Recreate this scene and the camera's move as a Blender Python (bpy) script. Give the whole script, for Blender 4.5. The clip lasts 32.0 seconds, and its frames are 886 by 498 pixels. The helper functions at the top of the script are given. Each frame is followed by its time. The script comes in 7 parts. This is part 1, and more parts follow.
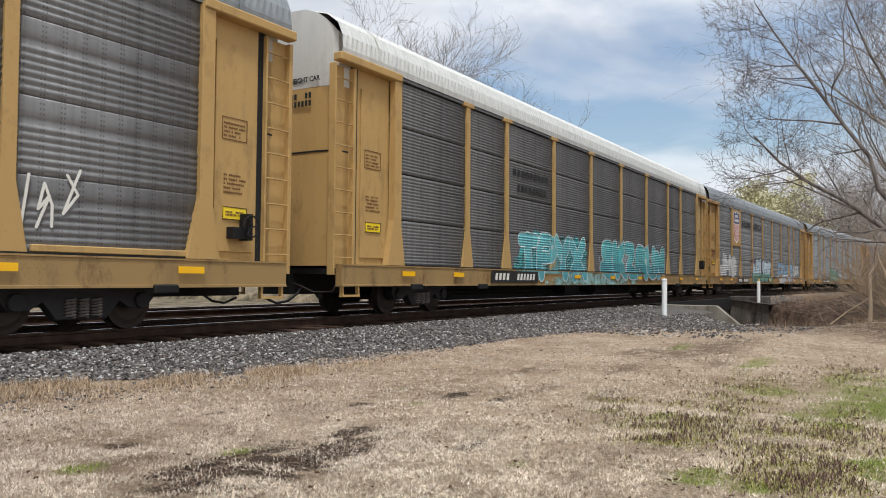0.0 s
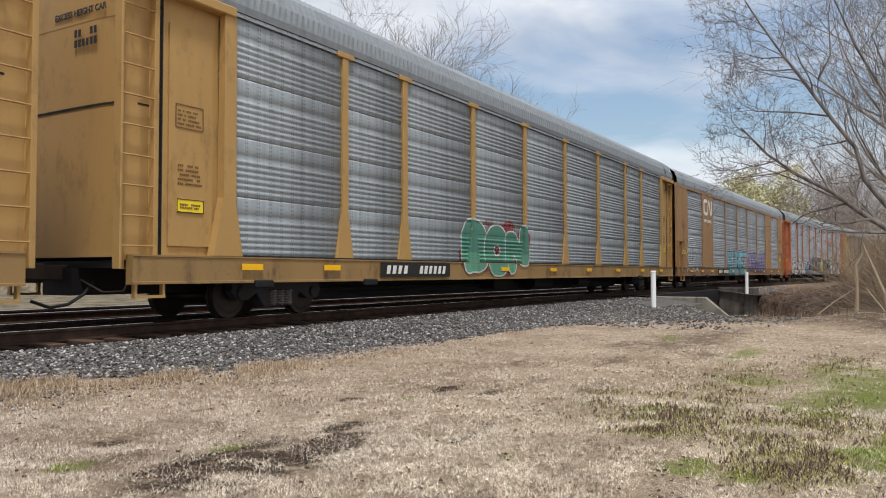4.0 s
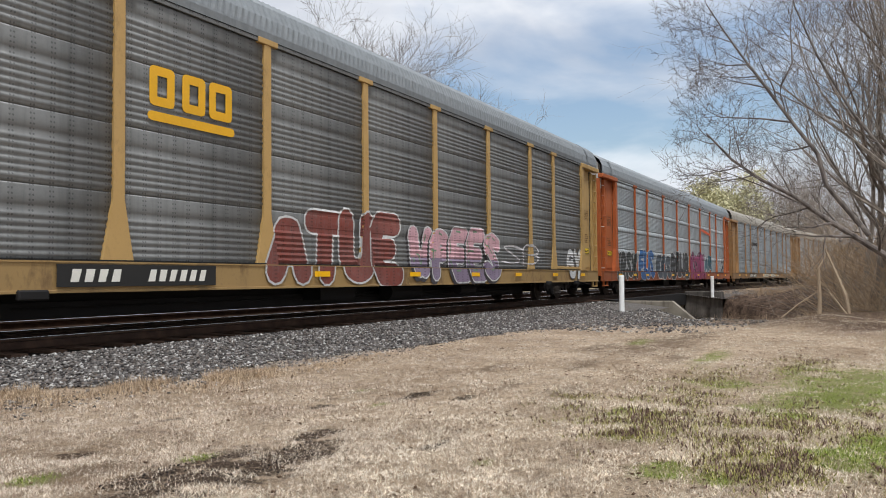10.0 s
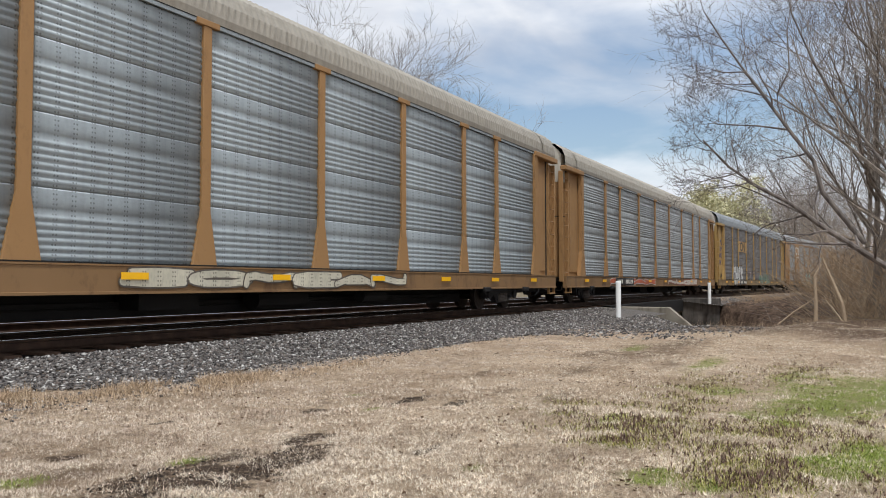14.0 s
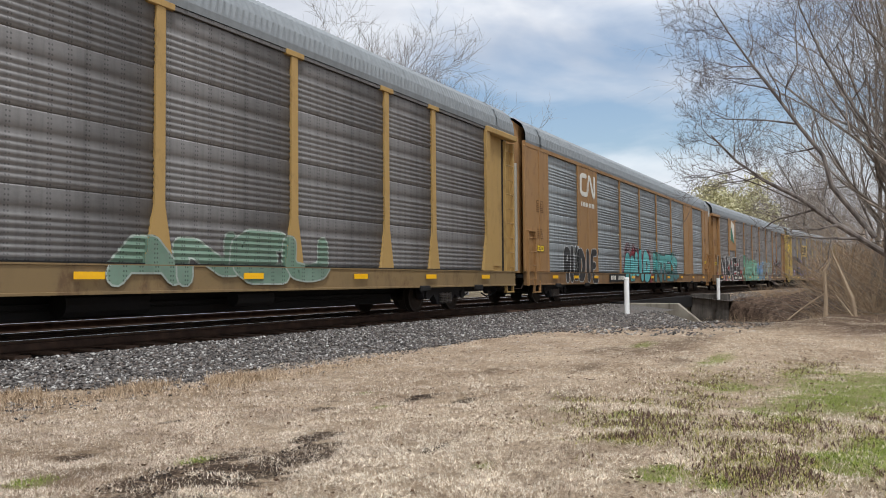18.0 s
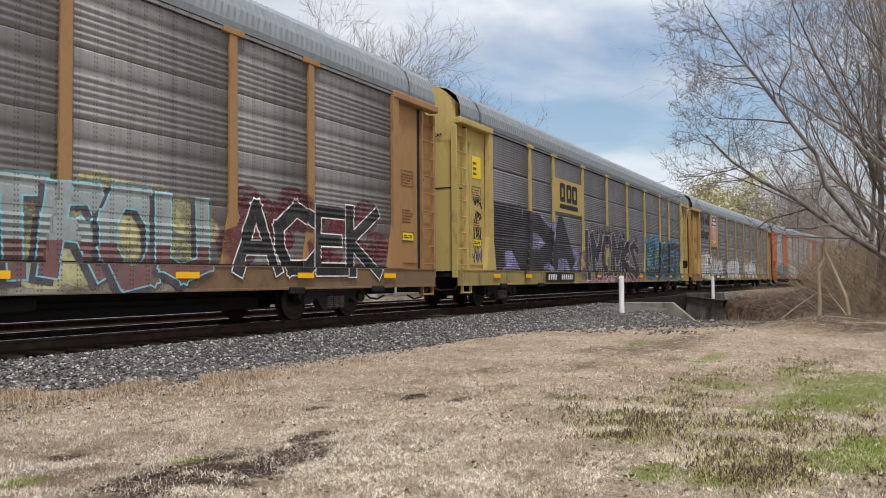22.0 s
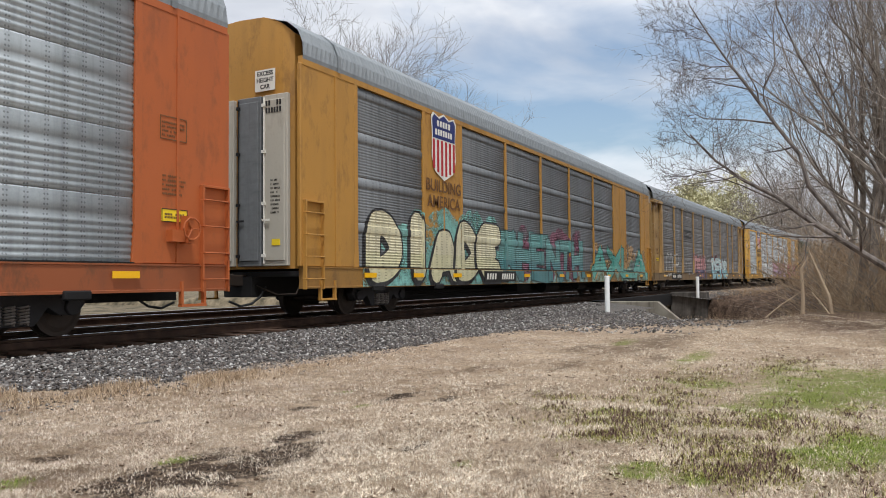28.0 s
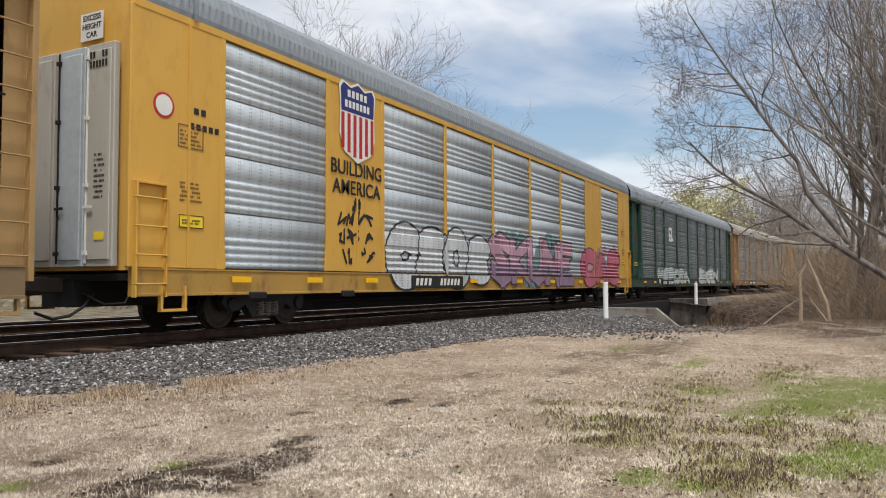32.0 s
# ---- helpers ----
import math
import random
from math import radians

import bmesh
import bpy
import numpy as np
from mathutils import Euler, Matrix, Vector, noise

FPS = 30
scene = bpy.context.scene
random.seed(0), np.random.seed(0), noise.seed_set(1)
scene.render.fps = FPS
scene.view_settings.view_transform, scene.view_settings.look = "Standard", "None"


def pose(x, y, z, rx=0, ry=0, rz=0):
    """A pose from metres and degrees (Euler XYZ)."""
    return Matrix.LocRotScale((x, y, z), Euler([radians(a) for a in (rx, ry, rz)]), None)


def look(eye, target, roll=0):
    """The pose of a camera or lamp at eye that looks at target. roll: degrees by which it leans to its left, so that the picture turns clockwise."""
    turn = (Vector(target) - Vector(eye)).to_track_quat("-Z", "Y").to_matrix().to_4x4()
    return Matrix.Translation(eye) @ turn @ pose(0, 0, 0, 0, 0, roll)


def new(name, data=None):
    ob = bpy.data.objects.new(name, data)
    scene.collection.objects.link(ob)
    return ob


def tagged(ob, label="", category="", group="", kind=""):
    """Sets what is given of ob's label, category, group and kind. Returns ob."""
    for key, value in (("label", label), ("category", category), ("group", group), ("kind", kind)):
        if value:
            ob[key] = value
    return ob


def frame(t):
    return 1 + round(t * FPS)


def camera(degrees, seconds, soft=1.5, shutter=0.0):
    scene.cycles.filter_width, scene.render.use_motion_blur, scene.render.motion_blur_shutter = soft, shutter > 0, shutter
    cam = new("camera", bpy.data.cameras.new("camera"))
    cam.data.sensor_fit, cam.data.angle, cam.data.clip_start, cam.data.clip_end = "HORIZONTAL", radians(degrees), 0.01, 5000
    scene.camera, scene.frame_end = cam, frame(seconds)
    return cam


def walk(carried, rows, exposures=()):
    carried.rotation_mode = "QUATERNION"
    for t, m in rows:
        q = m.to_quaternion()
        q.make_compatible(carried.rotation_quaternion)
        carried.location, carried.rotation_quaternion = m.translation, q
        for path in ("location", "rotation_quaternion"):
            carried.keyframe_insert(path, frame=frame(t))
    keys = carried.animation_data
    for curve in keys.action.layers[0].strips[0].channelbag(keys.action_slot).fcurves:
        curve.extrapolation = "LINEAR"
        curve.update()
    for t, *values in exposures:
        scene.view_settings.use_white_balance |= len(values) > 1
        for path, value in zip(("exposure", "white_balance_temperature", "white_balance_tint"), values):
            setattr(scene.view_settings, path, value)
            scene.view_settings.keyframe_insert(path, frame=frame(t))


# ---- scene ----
EYE_Z = 1.15


def view(yaw, tilt, roll, dx, dy, dz):
    """A camera pose: yaw from the track's direction towards the track, tilt upwards."""
    a, b = radians(yaw), radians(tilt)
    eye = Vector((dx, dy, EYE_Z + dz))
    return look(eye, eye + Vector((math.cos(b) * math.cos(a), math.cos(b) * math.sin(a), math.sin(b))), roll)


cam = camera(60.44, 32.0, soft=0.95, shutter=0.02)
walk(cam, [
    (0.0, view(32.107, 2.266, 0.452, -0.049, -0.003, 0.006)),
    (0.5, view(32.116, 2.161, 0.419, -0.051, -0.006, 0.004)),
    (1.0, view(31.954, 2.066, 0.331, -0.051, -0.007, 0.005)),
    (1.5, view(31.790, 1.928, 0.207, -0.048, -0.009, 0.007)),
    (2.0, view(31.638, 1.886, 0.096, -0.048, -0.011, 0.007)),
    (2.5, view(31.558, 1.856, -0.008, -0.047, -0.012, 0.007)),
    (3.0, view(31.498, 1.847, -0.096, -0.045, -0.011, 0.007)),
    (3.5, view(31.442, 1.845, -0.084, -0.045, -0.010, 0.007)),
    (5.5, view(30.661, 1.732, 0.026, -0.043, -0.007, 0.006)),
    (6.0, view(30.380, 1.808, 0.113, -0.040, -0.006, 0.006)),
    (6.5, view(30.274, 2.031, 0.137, -0.041, -0.008, 0.007)),
    (7.0, view(30.299, 2.311, 0.094, -0.045, -0.007, 0.008)),
    (7.5, view(30.419, 2.600, -0.016, -0.049, -0.002, 0.009)),
    (8.0, view(30.578, 2.779, -0.148, -0.053, -0.000, 0.010)),
    (8.5, view(30.523, 2.850, -0.259, -0.052, 0.006, 0.011)),
    (9.0, view(30.155, 2.735, -0.336, -0.049, 0.025, 0.009)),
    (9.5, view(29.603, 2.539, -0.393, -0.043, 0.040, 0.005)),
    (10.0, view(28.998, 2.237, -0.421, -0.033, 0.028, 0.003)),
    (10.5, view(28.526, 2.064, -0.414, -0.016, 0.000, 0.004)),
    (11.0, view(28.359, 2.019, -0.405, 0.004, -0.014, 0.005)),
    (11.5, view(28.388, 2.155, -0.363, 0.013, -0.013, 0.005)),
    (12.0, view(28.545, 2.394, -0.238, 0.004, -0.012, 0.006)),
    (12.5, view(28.675, 2.595, -0.095, -0.008, -0.007, 0.006)),
    (13.0, view(28.821, 2.750, -0.018, -0.015, -0.003, 0.005)),
    (13.5, view(28.888, 2.711, 0.009, -0.016, -0.005, 0.004)),
    (14.0, view(28.872, 2.592, -0.018, -0.011, -0.010, 0.003)),
    (14.5, view(28.846, 2.510, -0.137, -0.003, -0.011, 0.002)),
    (16.5, view(29.075, 2.333, -0.259, 0.000, -0.009, -0.000)),
    (17.0, view(29.240, 2.304, -0.324, 0.001, -0.007, 0.001)),
    (17.5, view(29.387, 2.345, -0.379, 0.003, -0.007, 0.002)),
    (18.0, view(29.452, 2.409, -0.416, 0.005, -0.008, 0.003)),
    (18.5, view(29.483, 2.534, -0.427, 0.004, -0.011, 0.003)),
    (19.0, view(29.480, 2.693, -0.422, 0.002, -0.012, 0.004)),
    (19.5, view(29.445, 2.788, -0.381, -0.001, -0.012, 0.004)),
    (20.0, view(29.443, 2.778, -0.328, -0.002, -0.013, 0.005)),
    (20.5, view(29.347, 2.707, -0.321, -0.001, -0.014, 0.006)),
    (21.0, view(29.282, 2.603, -0.368, 0.004, -0.013, 0.003)),
    (21.5, view(29.195, 2.459, -0.420, 0.006, -0.013, 0.001)),
    (22.0, view(29.092, 2.355, -0.457, 0.006, -0.013, 0.001)),
    (22.5, view(29.036, 2.313, -0.489, 0.008, -0.014, 0.001)),
    (23.0, view(29.005, 2.364, -0.482, 0.008, -0.013, 0.003)),
    (23.5, view(29.028, 2.437, -0.406, 0.005, -0.012, 0.003)),
    (24.0, view(29.042, 2.511, -0.336, 0.005, -0.013, 0.002)),
    (24.5, view(29.012, 2.530, -0.309, 0.002, -0.015, 0.003)),
    (25.0, view(29.004, 2.494, -0.321, 0.001, -0.015, 0.002)),
    (25.5, view(28.959, 2.408, -0.389, 0.005, -0.013, 0.001)),
    (27.5, view(28.291, 2.250, -0.481, 0.009, -0.011, 0.001)),
    (28.0, view(28.062, 2.311, -0.520, 0.009, -0.012, 0.000)),
    (28.5, view(27.898, 2.317, -0.478, 0.007, -0.015, -0.000)),
    (29.0, view(27.775, 2.286, -0.424, 0.006, -0.015, -0.000)),
    (29.5, view(27.659, 2.288, -0.398, 0.007, -0.014, 0.000)),
    (30.0, view(27.595, 2.325, -0.359, 0.006, -0.014, 0.001)),
    (30.5, view(27.602, 2.426, -0.325, 0.003, -0.015, 0.001)),
    (31.0, view(27.663, 2.582, -0.309, -0.001, -0.016, 0.001)),
    (31.5, view(27.795, 2.659, -0.277, -0.006, -0.016, 0.003)),
    (32.0, view(27.962, 2.703, -0.242, -0.007, -0.018, 0.004)),
])

# ---- light ----
SUN_AZ, SUN_EL = radians(-138), radians(66)
world = bpy.data.worlds.new("sky")
scene.world = world
world.use_nodes = True
wt = world.node_tree
wt.nodes.clear()
w_out = wt.nodes.new("ShaderNodeOutputWorld")
w_bg = wt.nodes.new("ShaderNodeBackground")
w_sky = wt.nodes.new("ShaderNodeTexSky")
w_sky.sky_type = "NISHITA"
w_sky.sun_disc = False
w_sky.sun_elevation = SUN_EL
w_sky.sun_rotation = radians(90) - SUN_AZ
w_sky.air_density, w_sky.dust_density = 1.2, 2.0
w_co = wt.nodes.new("ShaderNodeTexCoord")
w_map = wt.nodes.new("ShaderNodeMapping")
w_map.inputs["Scale"].default_value = (1.0, 1.0, 3.4)
w_map.inputs["Rotation"].default_value = (0.0, radians(14), radians(35))
w_n1 = wt.nodes.new("ShaderNodeTexNoise")
w_n1.inputs["Scale"].default_value = 2.1
w_n1.inputs["Detail"].default_value = 7
w_n1.inputs["Roughness"].default_value = 0.48
w_n1.inputs["Distortion"].default_value = 0.5
w_ramp = wt.nodes.new("ShaderNodeValToRGB")
w_ramp.color_ramp.elements[0].position, w_ramp.color_ramp.elements[1].position = 0.3, 0.5
w_n2 = wt.nodes.new("ShaderNodeTexNoise")
w_n2.inputs["Scale"].default_value = 3.3
w_n2.inputs["Detail"].default_value = 5
w_shade = wt.nodes.new("ShaderNodeValToRGB")
w_shade.color_ramp.elements[0].position, w_shade.color_ramp.elements[1].position = 0.3, 0.72
w_shade.color_ramp.elements[0].color = (4.6, 4.8, 5.25, 1)
w_shade.color_ramp.elements[1].color = (7.9, 8.0, 8.1, 1)
w_mix = wt.nodes.new("ShaderNodeMix")
w_mix.data_type = "RGBA"
wt.links.new(w_co.outputs["Generated"], w_map.inputs["Vector"])
wt.links.new(w_map.outputs["Vector"], w_n1.inputs["Vector"])
wt.links.new(w_map.outputs["Vector"], w_n2.inputs["Vector"])
w_sep = wt.nodes.new("ShaderNodeSeparateXYZ")
w_thin = wt.nodes.new("ShaderNodeMapRange")
w_thin.interpolation_type = "SMOOTHSTEP"
w_thin.inputs["From Min"].default_value, w_thin.inputs["From Max"].default_value = 0.17, 0.34
w_thin.inputs["To Min"].default_value, w_thin.inputs["To Max"].default_value = -0.15, 0.08
w_low = wt.nodes.new("ShaderNodeMapRange")
w_low.interpolation_type = "SMOOTHSTEP"
w_low.inputs["From Min"].default_value, w_low.inputs["From Max"].default_value = 0.18, 0.08
w_low.inputs["To Min"].default_value, w_low.inputs["To Max"].default_value = 0.0, 0.2
w_add = wt.nodes.new("ShaderNodeMath")
w_sum = wt.nodes.new("ShaderNodeMath")
wt.links.new(w_co.outputs["Generated"], w_sep.inputs["Vector"])
wt.links.new(w_sep.outputs["Z"], w_thin.inputs["Value"])
wt.links.new(w_sep.outputs["Z"], w_low.inputs["Value"])
wt.links.new(w_n1.outputs["Fac"], w_add.inputs[0])
wt.links.new(w_thin.outputs["Result"], w_add.inputs[1])
wt.links.new(w_add.outputs["Value"], w_sum.inputs[0])
wt.links.new(w_low.outputs["Result"], w_sum.inputs[1])
wt.links.new(w_sum.outputs["Value"], w_ramp.inputs["Fac"])
wt.links.new(w_n2.outputs["Fac"], w_shade.inputs["Fac"])
wt.links.new(w_ramp.outputs["Color"], w_mix.inputs[0])
wt.links.new(w_sky.outputs["Color"], w_mix.inputs[6])
wt.links.new(w_shade.outputs["Color"], w_mix.inputs[7])
wt.links.new(w_mix.outputs[2], w_bg.inputs["Color"])
w_bg.inputs["Strength"].default_value = 0.145
wt.links.new(w_bg.outputs["Background"], w_out.inputs["Surface"])

sun = new("sun", bpy.data.lights.new("sun", "SUN"))
sun.data.energy, sun.data.angle, sun.data.color = 3.0, radians(9), (1.0, 0.995, 0.98)
sun.matrix_world = look((0, 0, 0), (-math.cos(SUN_EL) * math.cos(SUN_AZ), -math.cos(SUN_EL) * math.sin(SUN_AZ), -math.sin(SUN_EL)))
scene.view_settings.exposure = -0.04
scene.view_settings.use_white_balance = True
scene.view_settings.white_balance_temperature = 6340


# ---- materials ----
def rgb(r, g, b):
    """Linear colour from 0..255 display values."""
    f = lambda c: (c / 255 / 12.92) if c / 255 <= 0.04045 else ((c / 255 + 0.055) / 1.055) ** 2.4
    return (f(r), f(g), f(b), 1.0)


def scaled(c, k):
    return (c[0] * k, c[1] * k, c[2] * k, 1.0)


class Nodes:
    """Short hand for building one node material."""

    def __init__(self, name, rough=0.7, metal=0.0, spec=0.4):
        self.m = bpy.data.materials.new(name)
        self.m.use_nodes = True
        self.t = self.m.node_tree
        self.b = self.t.nodes["Principled BSDF"]
        self.b.inputs["Roughness"].default_value = rough
        self.b.inputs["Metallic"].default_value = metal
        self.b.inputs["Specular IOR Level"].default_value = spec

    def n(self, kind, **inputs):
        node = self.t.nodes.new(kind)
        for key, value in inputs.items():
            self.put(node, key.replace("_", " "), value)
        return node

    def put(self, node, key, value):
        slot = node.inputs[int(key[1:])] if key[0] == "#" else node.inputs[key]
        if isinstance(value, bpy.types.NodeSocket):
            self.t.links.new(value, slot)
        else:
            slot.default_value = value

    def coords(self, scale=(1, 1, 1), space="Object"):
        c = self.n("ShaderNodeTexCoord")
        mp = self.n("ShaderNodeMapping", Scale=scale)
        self.t.links.new(c.outputs[space], mp.inputs["Vector"])
        return mp.outputs["Vector"]

    def noise(self, scale, stretch=(1, 1, 1), detail=4, rough=0.55, space="Object"):
        node = self.n("ShaderNodeTexNoise", Scale=scale, Detail=detail, Roughness=rough)
        self.t.links.new(self.coords(stretch, space), node.inputs["Vector"])
        return node.outputs["Fac"]

    def band(self, value, lo, hi):
        node = self.n("ShaderNodeMapRange", Value=value)
        node.inputs["From Min"].default_value, node.inputs["From Max"].default_value = lo, hi
        return node.outputs["Result"]

    def mix(self, fac, a, b, how="MIX"):
        node = self.n("ShaderNodeMix")
        node.data_type, node.blend_type = "RGBA", how
        self.put(node, "#0", fac), self.put(node, "#6", a), self.put(node, "#7", b)
        return node.outputs[2]

    def math(self, how, a, b=0.0):
        node = self.n("ShaderNodeMath")
        node.operation = how
        self.put(node, "#0", a), self.put(node, "#1", b)
        return node.outputs[0]

    def bump(self, height, strength=0.3, distance=0.01):
        node = self.n("ShaderNodeBump", Strength=strength, Distance=distance)
        self.t.links.new(height, node.inputs["Height"])
        self.t.links.new(node.outputs["Normal"], self.b.inputs["Normal"])

    def done(self, colour, rough=None):
        self.put(self.b, "Base Color", colour)
        if rough is not None:
            self.put(self.b, "Roughness", rough)
        return self.m


def paint(name, colour, dirt=0.4, rough=0.62, dark=(0.05, 0.042, 0.034, 1), fade=0.25):
    """Weathered paint: faded patches, vertical grime and fine scratches."""
    grey = 0.3 * colour[0] + 0.6 * colour[1] + 0.1 * colour[2]
    colour = tuple(0.66 * (0.86 * c + 0.14 * grey) for c in colour[:3]) + (1,)
    k = Nodes(name, rough)
    big = k.band(k.noise(0.9, detail=5), 0.35, 0.7)
    pale = tuple(min(1, c * 1.2 + 0.012) for c in colour[:3]) + (1,)
    c = k.mix(k.math("MULTIPLY", big, fade), colour, pale)
    streak = k.band(k.noise(1.2, (1.6, 1.6, 0.22), detail=3, rough=0.5), 0.48, 0.8)
    patchy = k.band(k.noise(0.7, detail=3), 0.4, 0.65)
    c = k.mix(k.math("MULTIPLY", k.math("MULTIPLY", streak, patchy), dirt * 0.8), c, dark)
    rust = k.band(k.noise(1.3, (1.6, 1.6, 0.7), detail=8, rough=0.74), 0.53, 0.66)
    c = k.mix(k.math("MULTIPLY", rust, dirt * 0.7), c, (0.1, 0.052, 0.026, 1))
    fine = k.band(k.noise(22, (1, 1, 1), detail=4, rough=0.7), 0.56, 0.7)
    c = k.mix(k.math("MULTIPLY", k.math("MULTIPLY", fine, patchy), 0.4 * dirt + 0.05), c, scaled(dark, 1.4))
    k.bump(k.noise(60, detail=2), 0.12, 0.004)
    return k.done(c, k.math("ADD", k.math("MULTIPLY", big, 0.14), rough - 0.07))


def holes(k, x, z):
    """Columns of paired small round holes in the rolled sheet."""
    gx = k.math("FRACT", k.math("MULTIPLY", x, 3.7))
    fx = k.math("SUBTRACT", k.math("FRACT", k.math("MULTIPLY", x, 22.2)), 0.5)
    fz = k.math("SUBTRACT", k.math("FRACT", k.math("MULTIPLY", z, 15.3)), 0.5)
    r = k.math("ADD", k.math("MULTIPLY", fx, fx), k.math("MULTIPLY", k.math("MULTIPLY", fz, fz), 1.6))
    return k.math("MULTIPLY", k.math("LESS_THAN", gx, 0.334), k.math("LESS_THAN", r, 0.08))


def zinc(name, colour, grime=0.5, metal=0.4, punched=0.5):
    """Galvanised corrugated sheet with rows of small holes, streaked and stained."""
    colour = (colour[0] * 1.1, colour[1] * 1.13, colour[2] * 1.14, 1)
    k = Nodes(name, 0.6, metal * 0.7, 0.4)
    info = k.n("ShaderNodeObjectInfo")
    c = k.mix(info.outputs["Random"], scaled(colour, 0.86), scaled(colour, 1.1))
    spangle = k.band(k.noise(7, (1, 1, 1), detail=5, rough=0.7), 0.38, 0.64)
    c = k.mix(k.math("MULTIPLY", spangle, 0.3), c, scaled(colour, 1.35))
    streak = k.band(k.noise(1.6, (3.6, 3.6, 0.22), detail=6, rough=0.68), 0.46, 0.74)
    c = k.mix(k.math("MULTIPLY", streak, grime), c, scaled(colour, 0.36))
    along = k.band(k.noise(2.4, (0.25, 1, 5.0), detail=4), 0.52, 0.75)
    c = k.mix(k.math("MULTIPLY", along, grime * 0.55), c, scaled(colour, 0.42))
    xyz = k.n("ShaderNodeSeparateXYZ")
    k.t.links.new(k.coords(), xyz.inputs["Vector"])
    hole = holes(k, xyz.outputs["X"], xyz.outputs["Z"])
    worn = k.band(k.noise(0.9, detail=2), 0.3, 0.42)
    c = k.mix(k.math("MULTIPLY", k.math("MULTIPLY", hole, worn), punched), c, (0.012, 0.012, 0.013, 1))
    k.bump(k.noise(18, detail=3), 0.1, 0.006)
    return k.done(c, k.math("ADD", k.math("MULTIPLY", spangle, -0.1), 0.62))


def sheet(name, colour, rough=0.5, metal=0.3, vary=0.3):
    """Plain weathered metal or plastic."""
    k = Nodes(name, rough, metal)
    a = k.band(k.noise(1.7, detail=5), 0.35, 0.68)
    c = k.mix(k.math("MULTIPLY", a, vary), colour, scaled(colour, 0.45))
    b = k.band(k.noise(23, detail=3), 0.5, 0.72)
    c = k.mix(k.math("MULTIPLY", b, vary * 0.5), c, scaled(colour, 1.5))
    k.bump(k.noise(45, detail=2), 0.1, 0.004)
    return k.done(c)


_spray = {}


def spray(colour, mist=False):
    """Spray paint over the sheet, with thin and dusty spots; a mist lets the sheet show through."""
    key = tuple(round(c, 3) for c in colour[:3]) + (mist,)
    if key not in _spray:
        k = Nodes("spray_mist" if mist else "spray_paint", 0.55, 0.0, 0.35)
        a = k.band(k.noise(2.1, (1, 1, 0.6), detail=6, rough=0.65), 0.38, 0.68)
        c = k.mix(k.math("MULTIPLY", a, 0.6), colour, tuple(0.5 * x + 0.05 for x in colour[:3]) + (1,))
        g = k.band(k.noise(0.8, (1, 1, 1.4), detail=4), 0.5, 0.72)
        c = k.mix(k.math("MULTIPLY", g, 0.45), c, tuple(min(1, 1.4 * x + 0.08) for x in colour[:3]) + (1,))
        b = k.band(k.noise(26, (1, 1, 0.35), detail=4), 0.5, 0.68)
        c = k.mix(k.math("MULTIPLY", b, 0.3), c, (0.17, 0.16, 0.15, 1))
        xyz = k.n("ShaderNodeSeparateXYZ")
        k.t.links.new(k.coords(), xyz.inputs["Vector"])
        c = k.mix(k.math("MULTIPLY", holes(k, xyz.outputs["X"], xyz.outputs["Z"]), 0.6), c, (0.012, 0.012, 0.013, 1))
        if mist:
            k.put(k.b, "Alpha", k.band(k.noise(1.5, (1, 1, 1.2), detail=7, rough=0.68), 0.36, 0.6))
        else:
            k.put(k.b, "Alpha", k.band(k.noise(5, (1, 1, 0.5), detail=7, rough=0.75), 0.24, 0.38))
        _spray[key] = k.done(c)
    return _spray[key]


TRUCK = sheet("dusty_cast_steel", (0.04, 0.038, 0.04, 1), 0.75, 0.1, 0.5)
STEEL_DARK = sheet("grimy_black_steel", (0.013, 0.012, 0.012, 1), 0.75, 0.2, 0.5)
WHEEL = sheet("rusty_wheel_steel", (0.06, 0.045, 0.036, 1), 0.6, 0.5, 0.5)
SPRING = sheet("dusty_spring_steel", (0.24, 0.21, 0.19, 1), 0.6, 0.2, 0.4)
RUBBER = sheet("black_rubber_hose", (0.014, 0.014, 0.014, 1), 0.6, 0.0, 0.3)
# near-black colour that paints the shade of gaps; also on the door band
GAP = sheet("gap_shade_black", (0.012, 0.012, 0.012, 1), 0.9, 0.0, 0.3)
WHITE = paint("weathered_white_paint", rgb(232, 230, 222), 0.25, 0.55)
CREAM = paint("stained_cream_paint", rgb(214, 206, 188), 0.4, 0.6)
REFLECT = sheet("yellow_reflector", rgb(246, 186, 20), 0.35, 0.0, 0.12)
PLACARD = sheet("yellow_placard", rgb(240, 208, 40), 0.45, 0.0, 0.12)
INK = sheet("black_stencil_paint", (0.018, 0.017, 0.016, 1), 0.6, 0.0, 0.3)
STENCIL = sheet("brown_stencil_paint", rgb(112, 78, 46), 0.6, 0.0, 0.3)
PALE = sheet("white_stencil_paint", rgb(225, 222, 212), 0.6, 0.0, 0.2)
RED = sheet("red_paint", rgb(176, 40, 46), 0.5, 0.0, 0.2)
NAVY = sheet("navy_paint", rgb(38, 48, 108), 0.5, 0.0, 0.2)
GREEN = sheet("green_logo_paint", rgb(30, 110, 84), 0.5, 0.0, 0.2)
GOLD = sheet("gold_logo_paint", rgb(226, 170, 30), 0.5, 0.0, 0.2)


